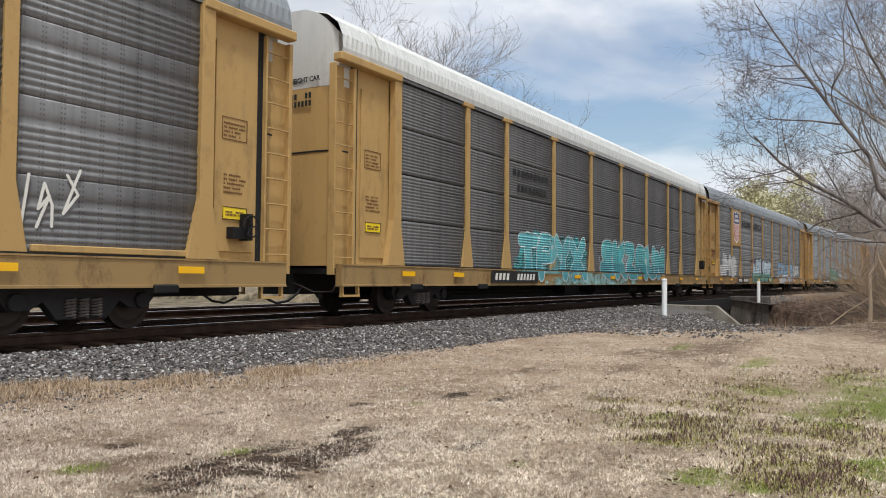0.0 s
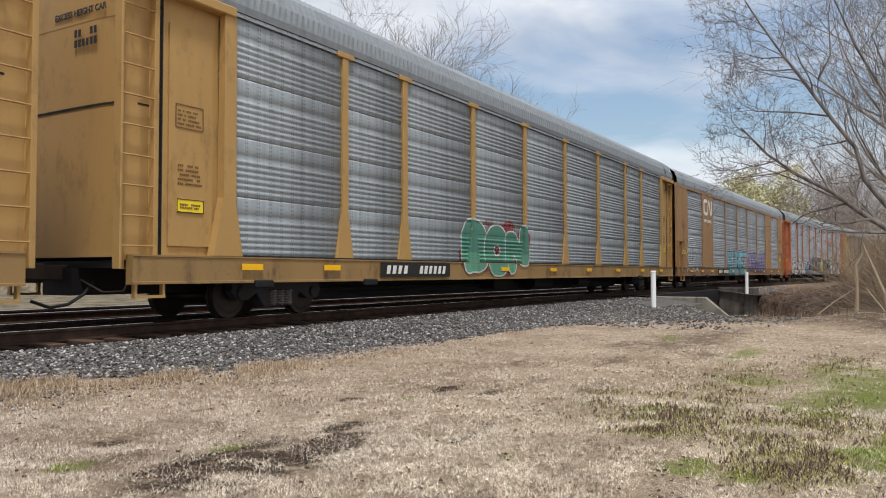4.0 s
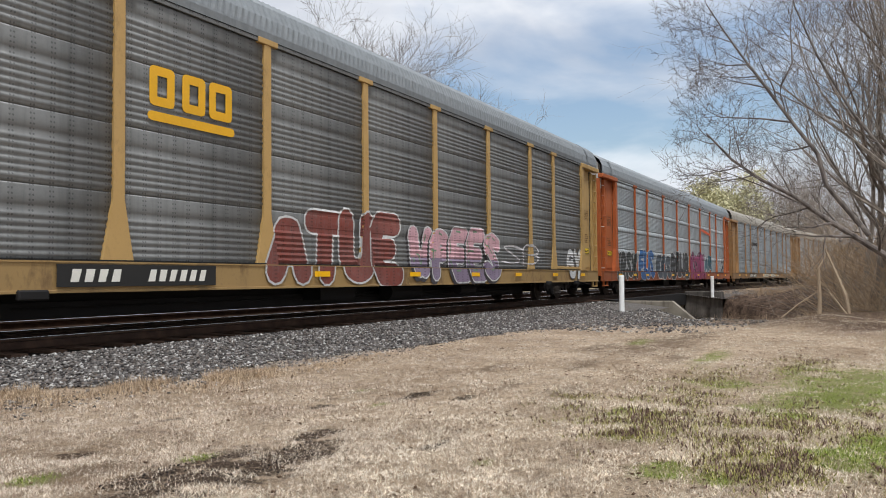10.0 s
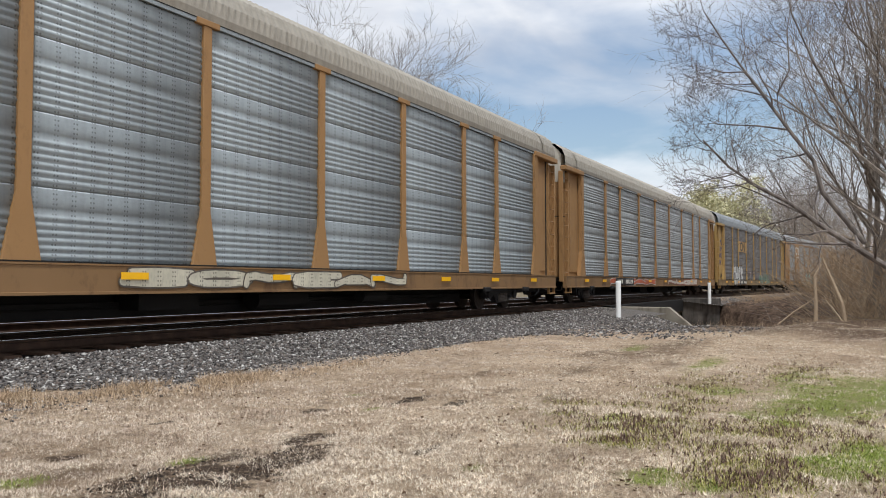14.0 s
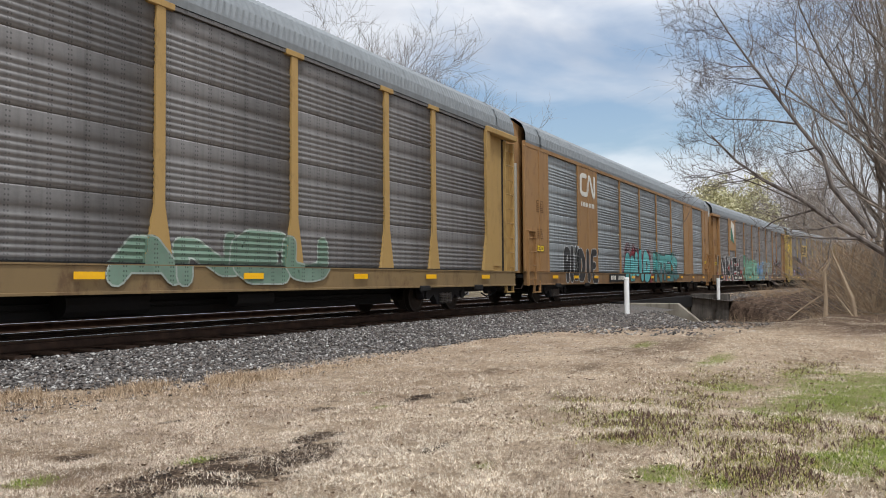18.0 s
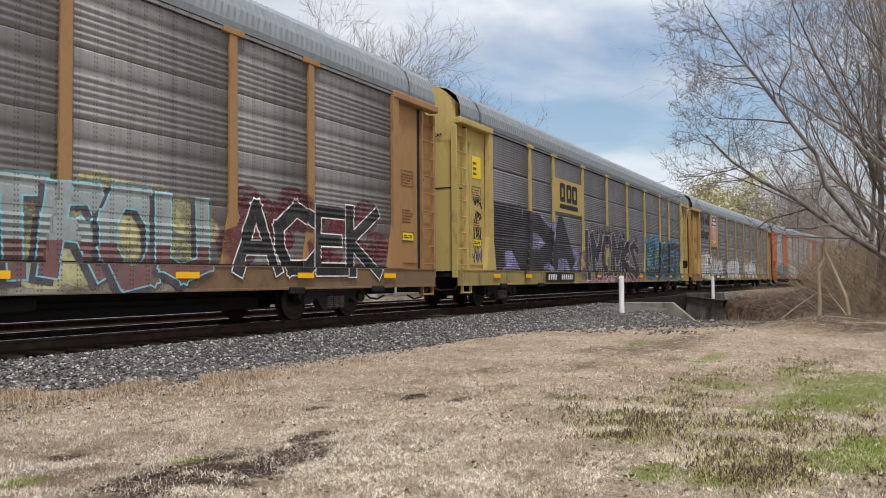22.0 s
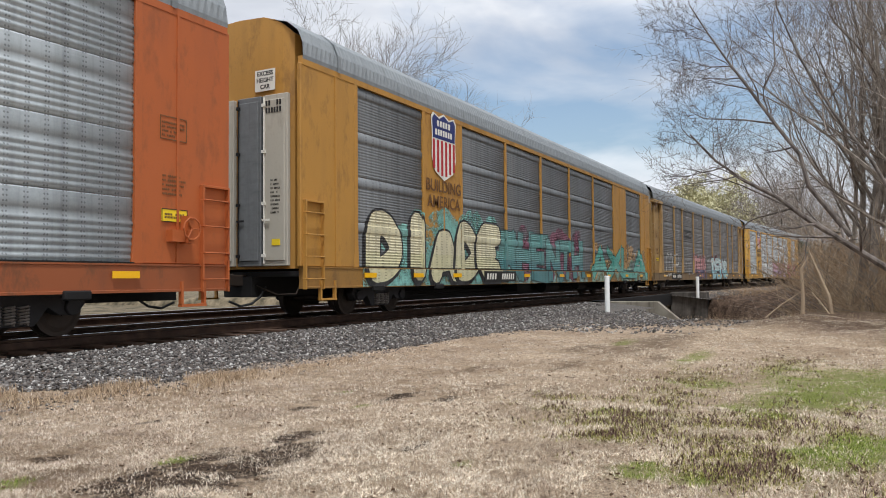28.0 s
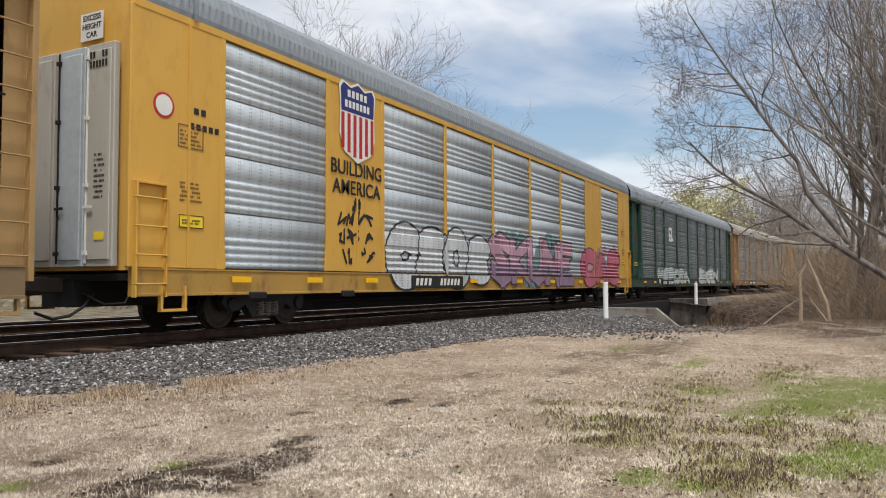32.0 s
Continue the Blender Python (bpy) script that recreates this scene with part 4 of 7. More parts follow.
def bay_plate(car, i, z0, z1, material, y=SKIN + 0.055, label="plain painted plate"):
    a, b = BAYS[i] + 0.05, BAYS[i + 1] - 0.05
    return piece("sign_plate", flat_box(a, b, -y, -y + 0.03, z0, z1), material, car, label=label)


wheels = []
wagons = []
# how far each wagon stands off an even spacing
SHIFT = (0.14, 0.19, 0.04, 0.12, 0.26, 0.24, 0.01, -0.04, -0.16, -0.05, 0.0, -0.24, -0.26, -0.22, -0.23, -0.57, 0.11, 0.14, 0.39, 0.06, 0.0, 0.0, 0.0)
TAN, YEL, GOLDEN, OCHRE = rgb(220, 174, 90), rgb(212, 162, 76), rgb(250, 186, 6), rgb(190, 140, 76)
ORANGE, PINE = rgb(216, 104, 0), rgb(28, 78, 58)
Z_DARK, Z_MID, Z_PALE, Z_NEW = rgb(118, 116, 115), rgb(142, 142, 141), rgb(168, 172, 174), rgb(198, 202, 204)
roof_zinc = zinc("galvanised_roof", rgb(132, 135, 137), 0.35, punched=0.0)
roof_pale = zinc("pale_roof", rgb(200, 198, 192), 0.35, 0.1, 0.0)
roof_tan = zinc("dusty_roof", rgb(152, 144, 132), 0.45, 0.2, 0.0)


# how dull the side sheets of some wagons are
SHEEN = {0: 0.95, 1: 0.95, 2: 0.78, 6: 1.0, 4: 0.8, 5: 0.95, 7: 0.84, 8: 0.8, 10: 0.95, 12: 1.12, 13: 1.0, 14: 0.86, 17: 1.1, 15: 0.9, 16: 0.9, 11: 1.05, 18: 0.8}


def wagon(k, kind, colour, sheet_colour, style, label, roof=None, cap=None, dirt=0.6, grime=0.5, **more):
    body = paint("wagon_paint", colour, dirt)
    metal = zinc("side_sheet", scaled(sheet_colour, SHEEN.get(k, 0.84)), grime)
    soot = 0.45 if k in (10, 12, 14, 17) else 0.16
    sill = tuple(0.78 * c * (1 - soot) + b * soot for c, b in zip(colour, (0.15, 0.115, 0.085))) + (1,)
    more["low"] = paint("grimy_sill_paint", sill, min(1.0, dirt + 0.6))
    car = autorack(k, kind, body, metal, roof or roof_zinc, style, cap or CREAM, label, **more)
    wall = Wall(style, kind)
    wagons.append((car, k, 14.8 + SHIFT[k]))
    return car, wall, 0.0


def tagset(car, wall, d, *specs):
    for i, (text, x0, x1, z0, z1, fill, opts) in enumerate(specs):
        graffiti(car, wall, text, x0 + d, x1 + d, z0, z1, fill, seed=len(wagons) * 10 + i, **opts)


W_, K_ = (200, 200, 198), (22, 21, 23)
TEAL = (92, 184, 186)

c, w, d = wagon(0, "A", TAN, Z_DARK, "group", "yellow autorack with dark grey perforated side sheets")
scribble(c, 9.8, 1.65, 1.3, 0.95, 1, PALE, 41, -SKIN - 0.03, 0.018)
c, w, d = wagon(1, "A", TAN, rgb(106, 104, 103), "dense", "tan autorack with dark ribbed sides and teal graffiti", roof_pale, cap=WHITE, grime=0.6)
lettering(9, 1, 2.3, 0.24, INK, c, (-5.95, -1.56, 3.6))
lettering(8, 1, 1.9, 0.24, INK, c, (-5.9, -1.56, 3.2))
wash(c, w, -5.2, 3.0, 0.58, 0.97, (150, 198, 194), 4)
wash(c, w, -7.0, -1.8, 0.9, 2.1, (112, 186, 190), 5)
tagset(c, w, d, ("TPYX", -6.7, -2.0, 0.66, 2.1, (110, 190, 196), dict(low=(84, 166, 176), edge=(206, 222, 222), back=TEAL, shine=W_, fat=0.13)),
       ("SKZRUN", -0.5, 6.8, 0.7, 2.15, TEAL, dict(edge=(196, 200, 200), back=(150, 158, 160), low=(70, 150, 158))))
c, w, d = wagon(2, "A", YEL, Z_MID, "group", "yellow autorack with shield sign and colourful graffiti", cap=WHITE)
bay_plate(c, 1, 2.75, 4.8, paint("wagon_paint", YEL, 0.25))
shield_logo(c, -8.46, 3.85, 1.35, 1.75, -SKIN - 0.056)
words("painted_word", "BUILDING", 0.5, INK, c, (-5.95, -SKIN - 0.034, 4.12), 0.012, "black painted word")
words("painted_word", "AMERICA", 0.5, INK, c, (-2.96, -SKIN - 0.034, 4.12), 0.012, "black painted word")
tagset(c, w, d, ("JHB", -12.3, -8.4, 0.95, 2.25, W_, dict(edge=(150, 150, 152), fat=0.24)),
       ("ABUSE", -4.6, 1.0, 0.6, 2.15, (182, 200, 210), dict(edge=K_, low=(96, 150, 132), back=(110, 64, 96), shine=W_, fat=0.19)),
       ("ESHUR", 3.6, 8.9, 0.62, 2.1, (126, 160, 188), dict(edge=(40, 42, 52), low=(182, 186, 194), fat=0.19, block=True, wild=0.07)),
       ("SAR", 9.1, 11.4, 0.95, 2.0, (192, 192, 192), dict(edge=(50, 48, 52), fat=0.17, block=True)))
scribble(c, -13.05, 2.0, 0.6, 1.0, 3, sheet("maroon_paint", rgb(110, 40, 40), 0.6, 0, 0.2), 7)
scribble(c, -14.0, 1.5, 0.5, 0.5, 1, INK, 8, -1.5)
c, w, d = wagon(3, "A", YEL, rgb(156, 160, 162), "group", "yellow autorack with clean grey ribbed sides", cap=paint("wagon_paint", YEL, 0.3))
tagset(c, w, d, ("BON", -4.9, -1.4, 0.66, 2.0, (70, 130, 110), dict(edge=W_, back=(150, 60, 60), low=(90, 160, 130))))
c, w, d = wagon(4, "B", OCHRE, rgb(168, 172, 174), "group", "ochre autorack with white worm sign and silver sides", patch=(-6.6, -4.0))
stroke_logo(c, WORM, -8.46, 4.18, 1.5, 0.68, 0.085, -SKIN - 0.045, PALE, "white worm-shaped sign")
lettering(9, 1, 1.5, 0.22, PALE, c, (-8.46, -SKIN - 0.05, 3.5), gap=0.35)
tagset(c, w, d, ("O", -12.5, -10.7, 1.15, 2.5, W_, dict(thin=True)), ("T", -12.0, -11.1, 1.2, 2.15, W_, dict(thin=True)), ("KSX", -12.6, -10.5, 0.75, 1.1, W_, dict(thin=True)), ("EURET", -3.9, 1.3, 0.6, 2.1, (112, 172, 186), dict(edge=K_, back=(196, 166, 174), low=(58, 146, 164), block=True, fat=0.2)),
       ("SELSE", 1.9, 7.2, 0.8, 2.1, (128, 118, 160), dict(edge=(44, 38, 58), fat=0.15, low=(104, 94, 140), drop=(44, 38, 58), shine=(176, 170, 200))))
c, w, d = wagon(5, "A", ORANGE, Z_PALE, "group", "orange autorack with silver sides and large graffiti", cap=WHITE, patch=None)
stroke_logo(c, [[(-0.47, 0.2), (-0.45, 0.27), (-0.3, 0.25), (-0.28, 0.17), (-0.47, 0.2)], [(-0.22, 0.14), (-0.19, 0.22), (-0.06, 0.12), (-0.03, 0.2)], [(0.22, 0.16), (0.06, 0.18), (0.2, 0.08), (0.03, 0.1)], [(0.28, 0.05), (0.31, 0.14), (0.48, 0.11)], [(0.3, 0.09), (0.42, 0.07)]], 5.87, 3.62, 2.7, 1.0, 0.06, -SKIN - 0.045, sheet("orange_sign", rgb(206, 84, 40), 0.5, 0, 0.2), "orange swoosh sign")
stroke_logo(c, [[(-0.58, 0.02), (0.5, -0.1)]], 5.87, 3.5, 2.7, 1.0, 0.035, -SKIN - 0.045, INK, "black line under the sign")
wash(c, w, -12.3, -6.2, 0.6, 1.3, (120, 150, 176), 1)
wash(c, w, -6.6, 1.2, 0.6, 2.2, (92, 142, 190), 2)
wash(c, w, 1.0, 12.2, 0.6, 2.2, (34, 138, 96), 3)
tagset(c, w, d, ("SENKU", -12.3, -6.8, 0.58, 2.1, (190, 190, 188), dict(edge=K_, drop=K_, fat=0.13, wild=0.08)),
       ("ASKE", -4.9, 0.8, 0.58, 2.25, K_, dict(edge=W_, fat=0.21, block=True)), ("(", 1.0, 1.8, 0.66, 2.0, (226, 200, 50), dict(edge=(40, 70, 130), fat=0.2)),
       ("CONE", 2.0, 5.7, 0.58, 2.15, K_, dict(edge=W_, fat=0.22, low=(58, 42, 40))), ("EANO", 6.1, 11.2, 0.6, 2.25, (206, 218, 220), dict(edge=(40, 80, 130), drop=(36, 92, 150), shine=(60, 160, 100), fat=0.18, block=True)))
c, w, d = wagon(6, "A", TAN, rgb(112, 111, 109), "group", "tan autorack with brown-grey sides and maroon graffiti", cap=WHITE)
stroke_logo(c, [[(-0.28, 0.4), (-0.48, 0.4), (-0.48, -0.2), (-0.28, -0.2), (-0.28, 0.4)], [(0.1, 0.4), (-0.1, 0.4), (-0.1, -0.2), (0.1, -0.2), (0.1, 0.4)], [(0.24, 0.4), (0.46, 0.4), (0.46, -0.2), (0.24, -0.2), (0.24, 0.4)], [(-0.5, -0.5), (0.5, -0.5)]], -6.1, 3.5, 1.6, 0.75, 0.07, -SKIN - 0.034, GOLD, "gold painted sign")
piece("sign_board", plate_mesh(0.5, 0.6), PLACARD, c, (-13.04, -1.475, 3.75), "yellow notice with black lettering")
lettering(6, 3, 0.4, 0.42, INK, c, (-13.04, -1.484, 3.75), gap=0.3, seed=4)
tagset(c, w, d, ("GOOSE", -11.7, -9.8, 1.15, 1.7, W_, dict(thin=True)), ("ATUE", -4.4, -0.2, 0.58, 2.15, (124, 62, 52), dict(edge=W_, fat=0.23)),
       ("WPEES", 0.3, 5.1, 0.6, 2.05, (206, 160, 168), dict(edge=W_, low=(134, 118, 140), shine=(112, 140, 110), drop=(46, 40, 44), fat=0.19)), ("SB", 5.4, 8.2, 1.1, 1.75, (200, 196, 196), dict(thin=True)), ("GY", 10.7, 12.2, 0.62, 1.85, W_, dict(edge=(60, 58, 58), fat=0.14, wild=0.14)))
c, w, d = wagon(7, "A", ORANGE, rgb(172, 176, 177), "band", "orange autorack with silver banded sides and dark graffiti", cap=WHITE, patch=None)
stroke_logo(c, [[(-0.5, 0.2), (0.5, 0.0)]], 5.95, 3.4, 2.6, 1.0, 0.08, -SKIN - 0.06, sheet("orange_sign", rgb(206, 84, 40), 0.5, 0, 0.2), "orange stripe sign")
tagset(c, w, d, ("NRSX", -12.4, -9.4, 0.6, 1.9, (46, 52, 50), dict(edge=W_, fat=0.24)), ("EUS", -8.9, -6.4, 0.6, 2.1, (40, 100, 158), dict(edge=W_, fat=0.26, low=(36, 90, 150))),
       ("EOS", -5.9, -3.1, 0.6, 1.95, (62, 74, 84), dict(edge=W_, fat=0.25)), ("BEUB", -3.0, 1.15, 0.6, 2.1, (34, 38, 40), dict(edge=(196, 196, 194), fat=0.25)),
       ("ASMA", 1.6, 5.6, 0.58, 2.05, (146, 44, 96), dict(edge=(70, 24, 48), back=(140, 36, 90), fat=0.25, block=True)), ("AR", 5.7, 7.6, 1.0, 2.1, (50, 96, 110), dict(edge=W_)), ("PEUS", 9.9, 11.4, 1.3, 2.0, W_, dict(thin=True)))
scribble(c, 13.05, 1.6, 0.5, 0.3, 1, NAVY, 5)
scribble(c, 11.4, 1.5, 1.0, 0.9, 2, INK, 6, -SKIN - 0.045)
c, w, d = wagon(8, "A", OCHRE, rgb(158, 164, 167), "group", "ochre autorack with pale galvanised ribbed sides", roof_tan, grime=0.3)
lettering(8, 1, 2.35, 0.36, INK, c, (-5.98, -1.555, 3.42), gap=0.3)
tagset(c, w, d, ("SOMEAN", -3.0, 4.4, 0.64, 0.95, (196, 190, 170), dict(edge=(80, 70, 60), fat=0.3)))
c, w, d = wagon(9, "A", OCHRE, rgb(166, 168, 168), "group", "ochre autorack with pale sides and painted sill", roof_tan, grime=0.35)
tagset(c, w, d, ("REAX", -9.0, -2.0, 0.64, 0.95, (190, 96, 60), dict(edge=W_, fat=0.3)), ("NUGE", 1.0, 8.0, 0.64, 0.95, (200, 190, 178), dict(edge=(150, 70, 60), fat=0.3)))
c, w, d = wagon(10, "A", rgb(206, 164, 82), rgb(112, 108, 106), "group", "yellow autorack with dark sides and white bubble graffiti", cap=WHITE, patch=(-7.4, -4.8))
bay_plate(c, 2, 3.15, 3.95, paint("wagon_paint", YEL, 0.25), SKIN + 0.04)
stroke_logo(c, WORM, -5.95, 3.55, 1.5, 0.55, 0.07, -SKIN - 0.041, INK, "black worm-shaped sign")
tagset(c, w, d, ("CHES", -9.4, -5.9, 0.58, 2.1, W_, dict(edge=K_, fat=0.25)), ("HORSO", -4.6, -1.2, 1.2, 1.75, (44, 40, 44), dict(thin=True, back=(176, 160, 164))),
       ("ANEU", 0.6, 5.4, 0.66, 1.6, (104, 130, 112), dict(edge=(150, 160, 150))))
scribble(c, -13.05, 2.9, 0.62, 1.9, 4, NAVY, 3)
scribble(c, -12.95, 1.25, 0.5, 0.4, 1, INK, 4)
c, w, d = wagon(11, "B", OCHRE, rgb(140, 143, 144), "group", "ochre autorack with white worm sign and black graffiti", patch=(-6.2, -4.0))
stroke_logo(c, WORM, -8.46, 4.18, 1.5, 0.68, 0.085, -SKIN - 0.045, PALE, "white worm-shaped sign")
lettering(9, 1, 1.5, 0.22, PALE, c, (-8.46, -SKIN - 0.05, 3.5), gap=0.35)
tagset(c, w, d, ("RUDIE", -10.9, -7.6, 0.58, 1.95, K_, dict(edge=W_, fat=0.24)), ("'", -7.5, -7.0, 1.0, 1.9, K_, dict(edge=W_, fat=0.34, block=True, wild=0.0)), ("ANID", -3.9, 0.1, 0.58, 2.1, (96, 186, 186), dict(edge=(30, 60, 64), back=(140, 48, 60), fat=0.2)),
       ("NTES", 0.9, 5.6, 0.6, 2.0, (88, 170, 166), dict(edge=(24, 48, 56), back=(60, 120, 110), low=(64, 120, 122), block=True)))
c, w, d = wagon(12, "A", OCHRE, rgb(122, 118, 115), "group", "ochre autorack with flag sign and black-red graffiti", cap=WHITE)
bay_plate(c, 1, 2.7, 4.8, paint("wagon_paint", OCHRE, 0.25))
bm = bmesh.new()
prism(bm, [(-0.62, -0.5), (0.5, -0.75), (0.66, 0.55), (-0.3, 0.85)], -0.006, 0)
flag = part("flag_sign", bm, PALE, c, "white and green flag sign")
flag.location = (-8.46, -SKIN - 0.056, 3.95)
bm = bmesh.new()
prism(bm, [(-0.62, -0.5), (0.5, -0.75), (0.36, -0.45), (-0.3, 0.4), (-0.42, 0.3)], -0.011, -0.006)
part("flag_field", bm, GREEN, flag)
wash(c, w, -12.9, -5.2, 0.58, 2.3, (168, 40, 46), 6)
wash(c, w, -5.2, 1.4, 0.58, 2.2, (122, 190, 160), 7)
wash(c, w, 1.0, 6.9, 0.58, 1.9, (150, 140, 128), 8)
tagset(c, w, d, ("BYKNEH", -12.6, -6.1, 0.56, 2.3, K_, dict(edge=W_, drop=W_, fat=0.26, wild=0.07, block=True)), ("VMMC", -4.7, 0.4, 0.58, 2.3, (120, 176, 150), dict(edge=(64, 90, 92), back=(120, 190, 160), low=(128, 184, 158), fat=0.24, block=True)),
       ("OBE", 0.5, 3.2, 0.58, 2.15, (92, 142, 184), dict(edge=(206, 206, 204), low=(80, 126, 152), fat=0.24)), ("TROU", 3.3, 6.9, 0.66, 2.1, (150, 158, 156), dict(edge=(130, 190, 200), back=(190, 184, 136), low=(120, 84, 82), drop=(70, 66, 70), wild=0.1, block=True)), ("ACEK", 7.5, 11.7, 0.76, 2.25, (26, 26, 28), dict(edge=(232, 230, 226), back=(110, 50, 56), fat=0.13, wild=0.02, block=True)))
c, w, d = wagon(13, "A", rgb(224, 192, 96), rgb(124, 121, 122), "dense", "pale yellow autorack with grey sides and dark mural graffiti", cap=paint("wagon_paint", rgb(224, 192, 96), 0.3))
bay_plate(c, 2, 3.0, 4.15, paint("wagon_paint", rgb(226, 190, 84), 0.15), SKIN + 0.036)
stroke_logo(c, [[(-0.28, 0.4), (-0.48, 0.4), (-0.48, -0.2), (-0.28, -0.2), (-0.28, 0.4)], [(0.1, 0.4), (-0.1, 0.4), (-0.1, -0.2), (0.1, -0.2), (0.1, 0.4)], [(0.24, 0.4), (0.46, 0.4), (0.46, -0.2), (0.24, -0.2), (0.24, 0.4)], [(-0.5, -0.5), (0.5, -0.5)]], -5.95, 3.62, 1.7, 0.8, 0.08, -SKIN - 0.037, INK, "black painted sign")
piece("sign_board", plate_mesh(0.5, 0.6), PLACARD, c, (-13.04, -1.475, 3.75), "yellow notice with black lettering")
lettering(6, 3, 0.4, 0.42, INK, c, (-13.04, -1.484, 3.75), gap=0.3, seed=4)
wash(c, w, -12.2, -5.0, 0.98, 2.9, (156, 146, 192), 12)
wash(c, w, -5.0, 3.6, 0.58, 1.0, (214, 160, 180), 13)
wash(c, w, 4.4, 12.2, 0.98, 2.75, (172, 188, 62), 14)
tagset(c, w, d, ("RDA", -11.9, -5.6, 0.98, 2.95, (40, 36, 40), dict(edge=(60, 50, 56), fat=0.3, block=True, wild=0.08)),
       ("IMOMKS", -4.7, 3.2, 0.62, 2.6, (42, 38, 42), dict(edge=(196, 184, 192), back=(120, 110, 118), fat=0.17, wild=0.12, block=True)),
       ("LUGER", 4.5, 12.2, 0.66, 2.6, (38, 42, 50), dict(edge=(56, 146, 190), back=(72, 140, 180), shine=(176, 190, 64), fat=0.2, wild=0.12, block=True)))
scribble(c, -13.0, 2.4, 0.5, 1.3, 3, INK, 9)
scribble(c, -13.0, 1.4, 0.6, 0.5, 1, NAVY, 10)
c, w, d = wagon(14, "A", YEL, rgb(130, 126, 122), "group", "yellow autorack with shield sign and white block graffiti", cap=CREAM, top=paint("wagon_paint", rgb(196, 134, 44), 0.5))
bay_plate(c, 1, 2.75, 4.8, paint("wagon_paint", YEL, 0.3))
shield_logo(c, -8.46, 3.95, 1.35, 1.75, -SKIN - 0.056)
words("painted_word", "We will", 0.86, INK, c, (-10.95, -SKIN - 0.034, 4.38), 0.02, "black painted word")
words("painted_word", "deliver", 0.86, INK, c, (-11.05, -SKIN - 0.034, 3.5), 0.02, "black painted word")
tagset(c, w, d, ("WIRES", -12.3, -9.0, 0.62, 2.25, (206, 204, 200), dict(edge=(96, 92, 90), fat=0.24, back=(186, 184, 180), block=True)), ("SKER", -8.7, -6.0, 0.8, 1.95, (196, 194, 192), dict(edge=(90, 86, 86), fat=0.24, back=(180, 178, 176))),
       ("MOUR", -4.6, -0.4, 0.62, 2.1, W_, dict(edge=(100, 96, 94), fat=0.27, back=(200, 198, 194))), ("MAM", 1.6, 6.3, 0.62, 2.1, W_, dict(edge=(60, 58, 58), fat=0.26, back=(206, 204, 200))), ("YEK", 8.0, 10.9, 0.9, 1.7, (190, 186, 184), dict(thin=True)))
c, w, d = wagon(15, "B", ORANGE, Z_PALE, "group", "orange autorack with silver sides and black lettering graffiti", patch=None)
stroke_logo(c, [[(-0.5, -0.5), (-0.5, 0.5), (0.5, 0.5)], [(-0.5, 0.05), (0.5, -0.08)]], 6.0, 4.0, 2.7, 1.4, 0.06, -SKIN - 0.034, sheet("orange_sign", rgb(206, 84, 40), 0.5, 0, 0.2), "orange outline sign")
tagset(c, w, d, ("BRIK", -12.0, -7.8, 0.64, 1.9, (70, 110, 120), dict(edge=K_)), ("SEM", -6.2, -1.8, 0.64, 2.1, W_, dict(edge=K_)), ("RANGE", 0.8, 7.9, 0.58, 2.35, K_, dict(edge=W_, back=(120, 170, 150), fat=0.21, wild=0.03, block=True)))
c, w, d = wagon(16, "B", rgb(216, 152, 26), rgb(118, 119, 120), "band", "golden autorack with shield sign and teal graffiti", patch=(-6.2, -3.9))
shield_logo(c, -8.46, 4.1, 1.35, 1.6, -SKIN - 0.058)
words("painted_word", "BUILDING", 0.42, STENCIL, c, (-8.46, -SKIN - 0.06, 3.05), 0.005, "brown painted word")
words("painted_word", "AMERICA", 0.42, STENCIL, c, (-8.46, -SKIN - 0.06, 2.65), 0.005, "brown painted word")
wash(c, w, -12.2, -3.8, 0.58, 1.8, (126, 188, 180), 9)
wash(c, w, -5.0, 3.4, 0.58, 1.3, (150, 186, 180), 10)
wash(c, w, 4.0, 13.8, 0.58, 1.7, (150, 180, 160), 11)
tagset(c, w, d, ("DIADE", -11.9, -5.0, 0.6, 2.35, (214, 206, 172), dict(edge=K_, drop=K_, back=(130, 186, 176), low=(206, 200, 160), fat=0.2, wild=0.07)), ("RHENTH", -4.8, 2.9, 0.6, 2.25, (104, 154, 150), dict(edge=(28, 52, 54), back=(140, 84, 104), low=(80, 130, 132), wild=0.1, fat=0.19, block=True)),
       ("AXLA", 4.2, 13.2, 0.6, 2.1, (84, 166, 152), dict(edge=(20, 50, 48), back=(196, 156, 104), shine=W_, low=(110, 180, 168), fat=0.2, block=True)))
c, w, d = wagon(17, "A", rgb(200, 156, 84), rgb(114, 111, 109), "group", "tan autorack with dark sides and outline graffiti", cap=WHITE, patch=(-10.5, -8.1))
lettering(9, 1, 2.2, 0.2, INK, c, (-5.98, -1.555, 3.6))
lettering(8, 1, 1.9, 0.2, INK, c, (-5.98, -1.555, 3.25))
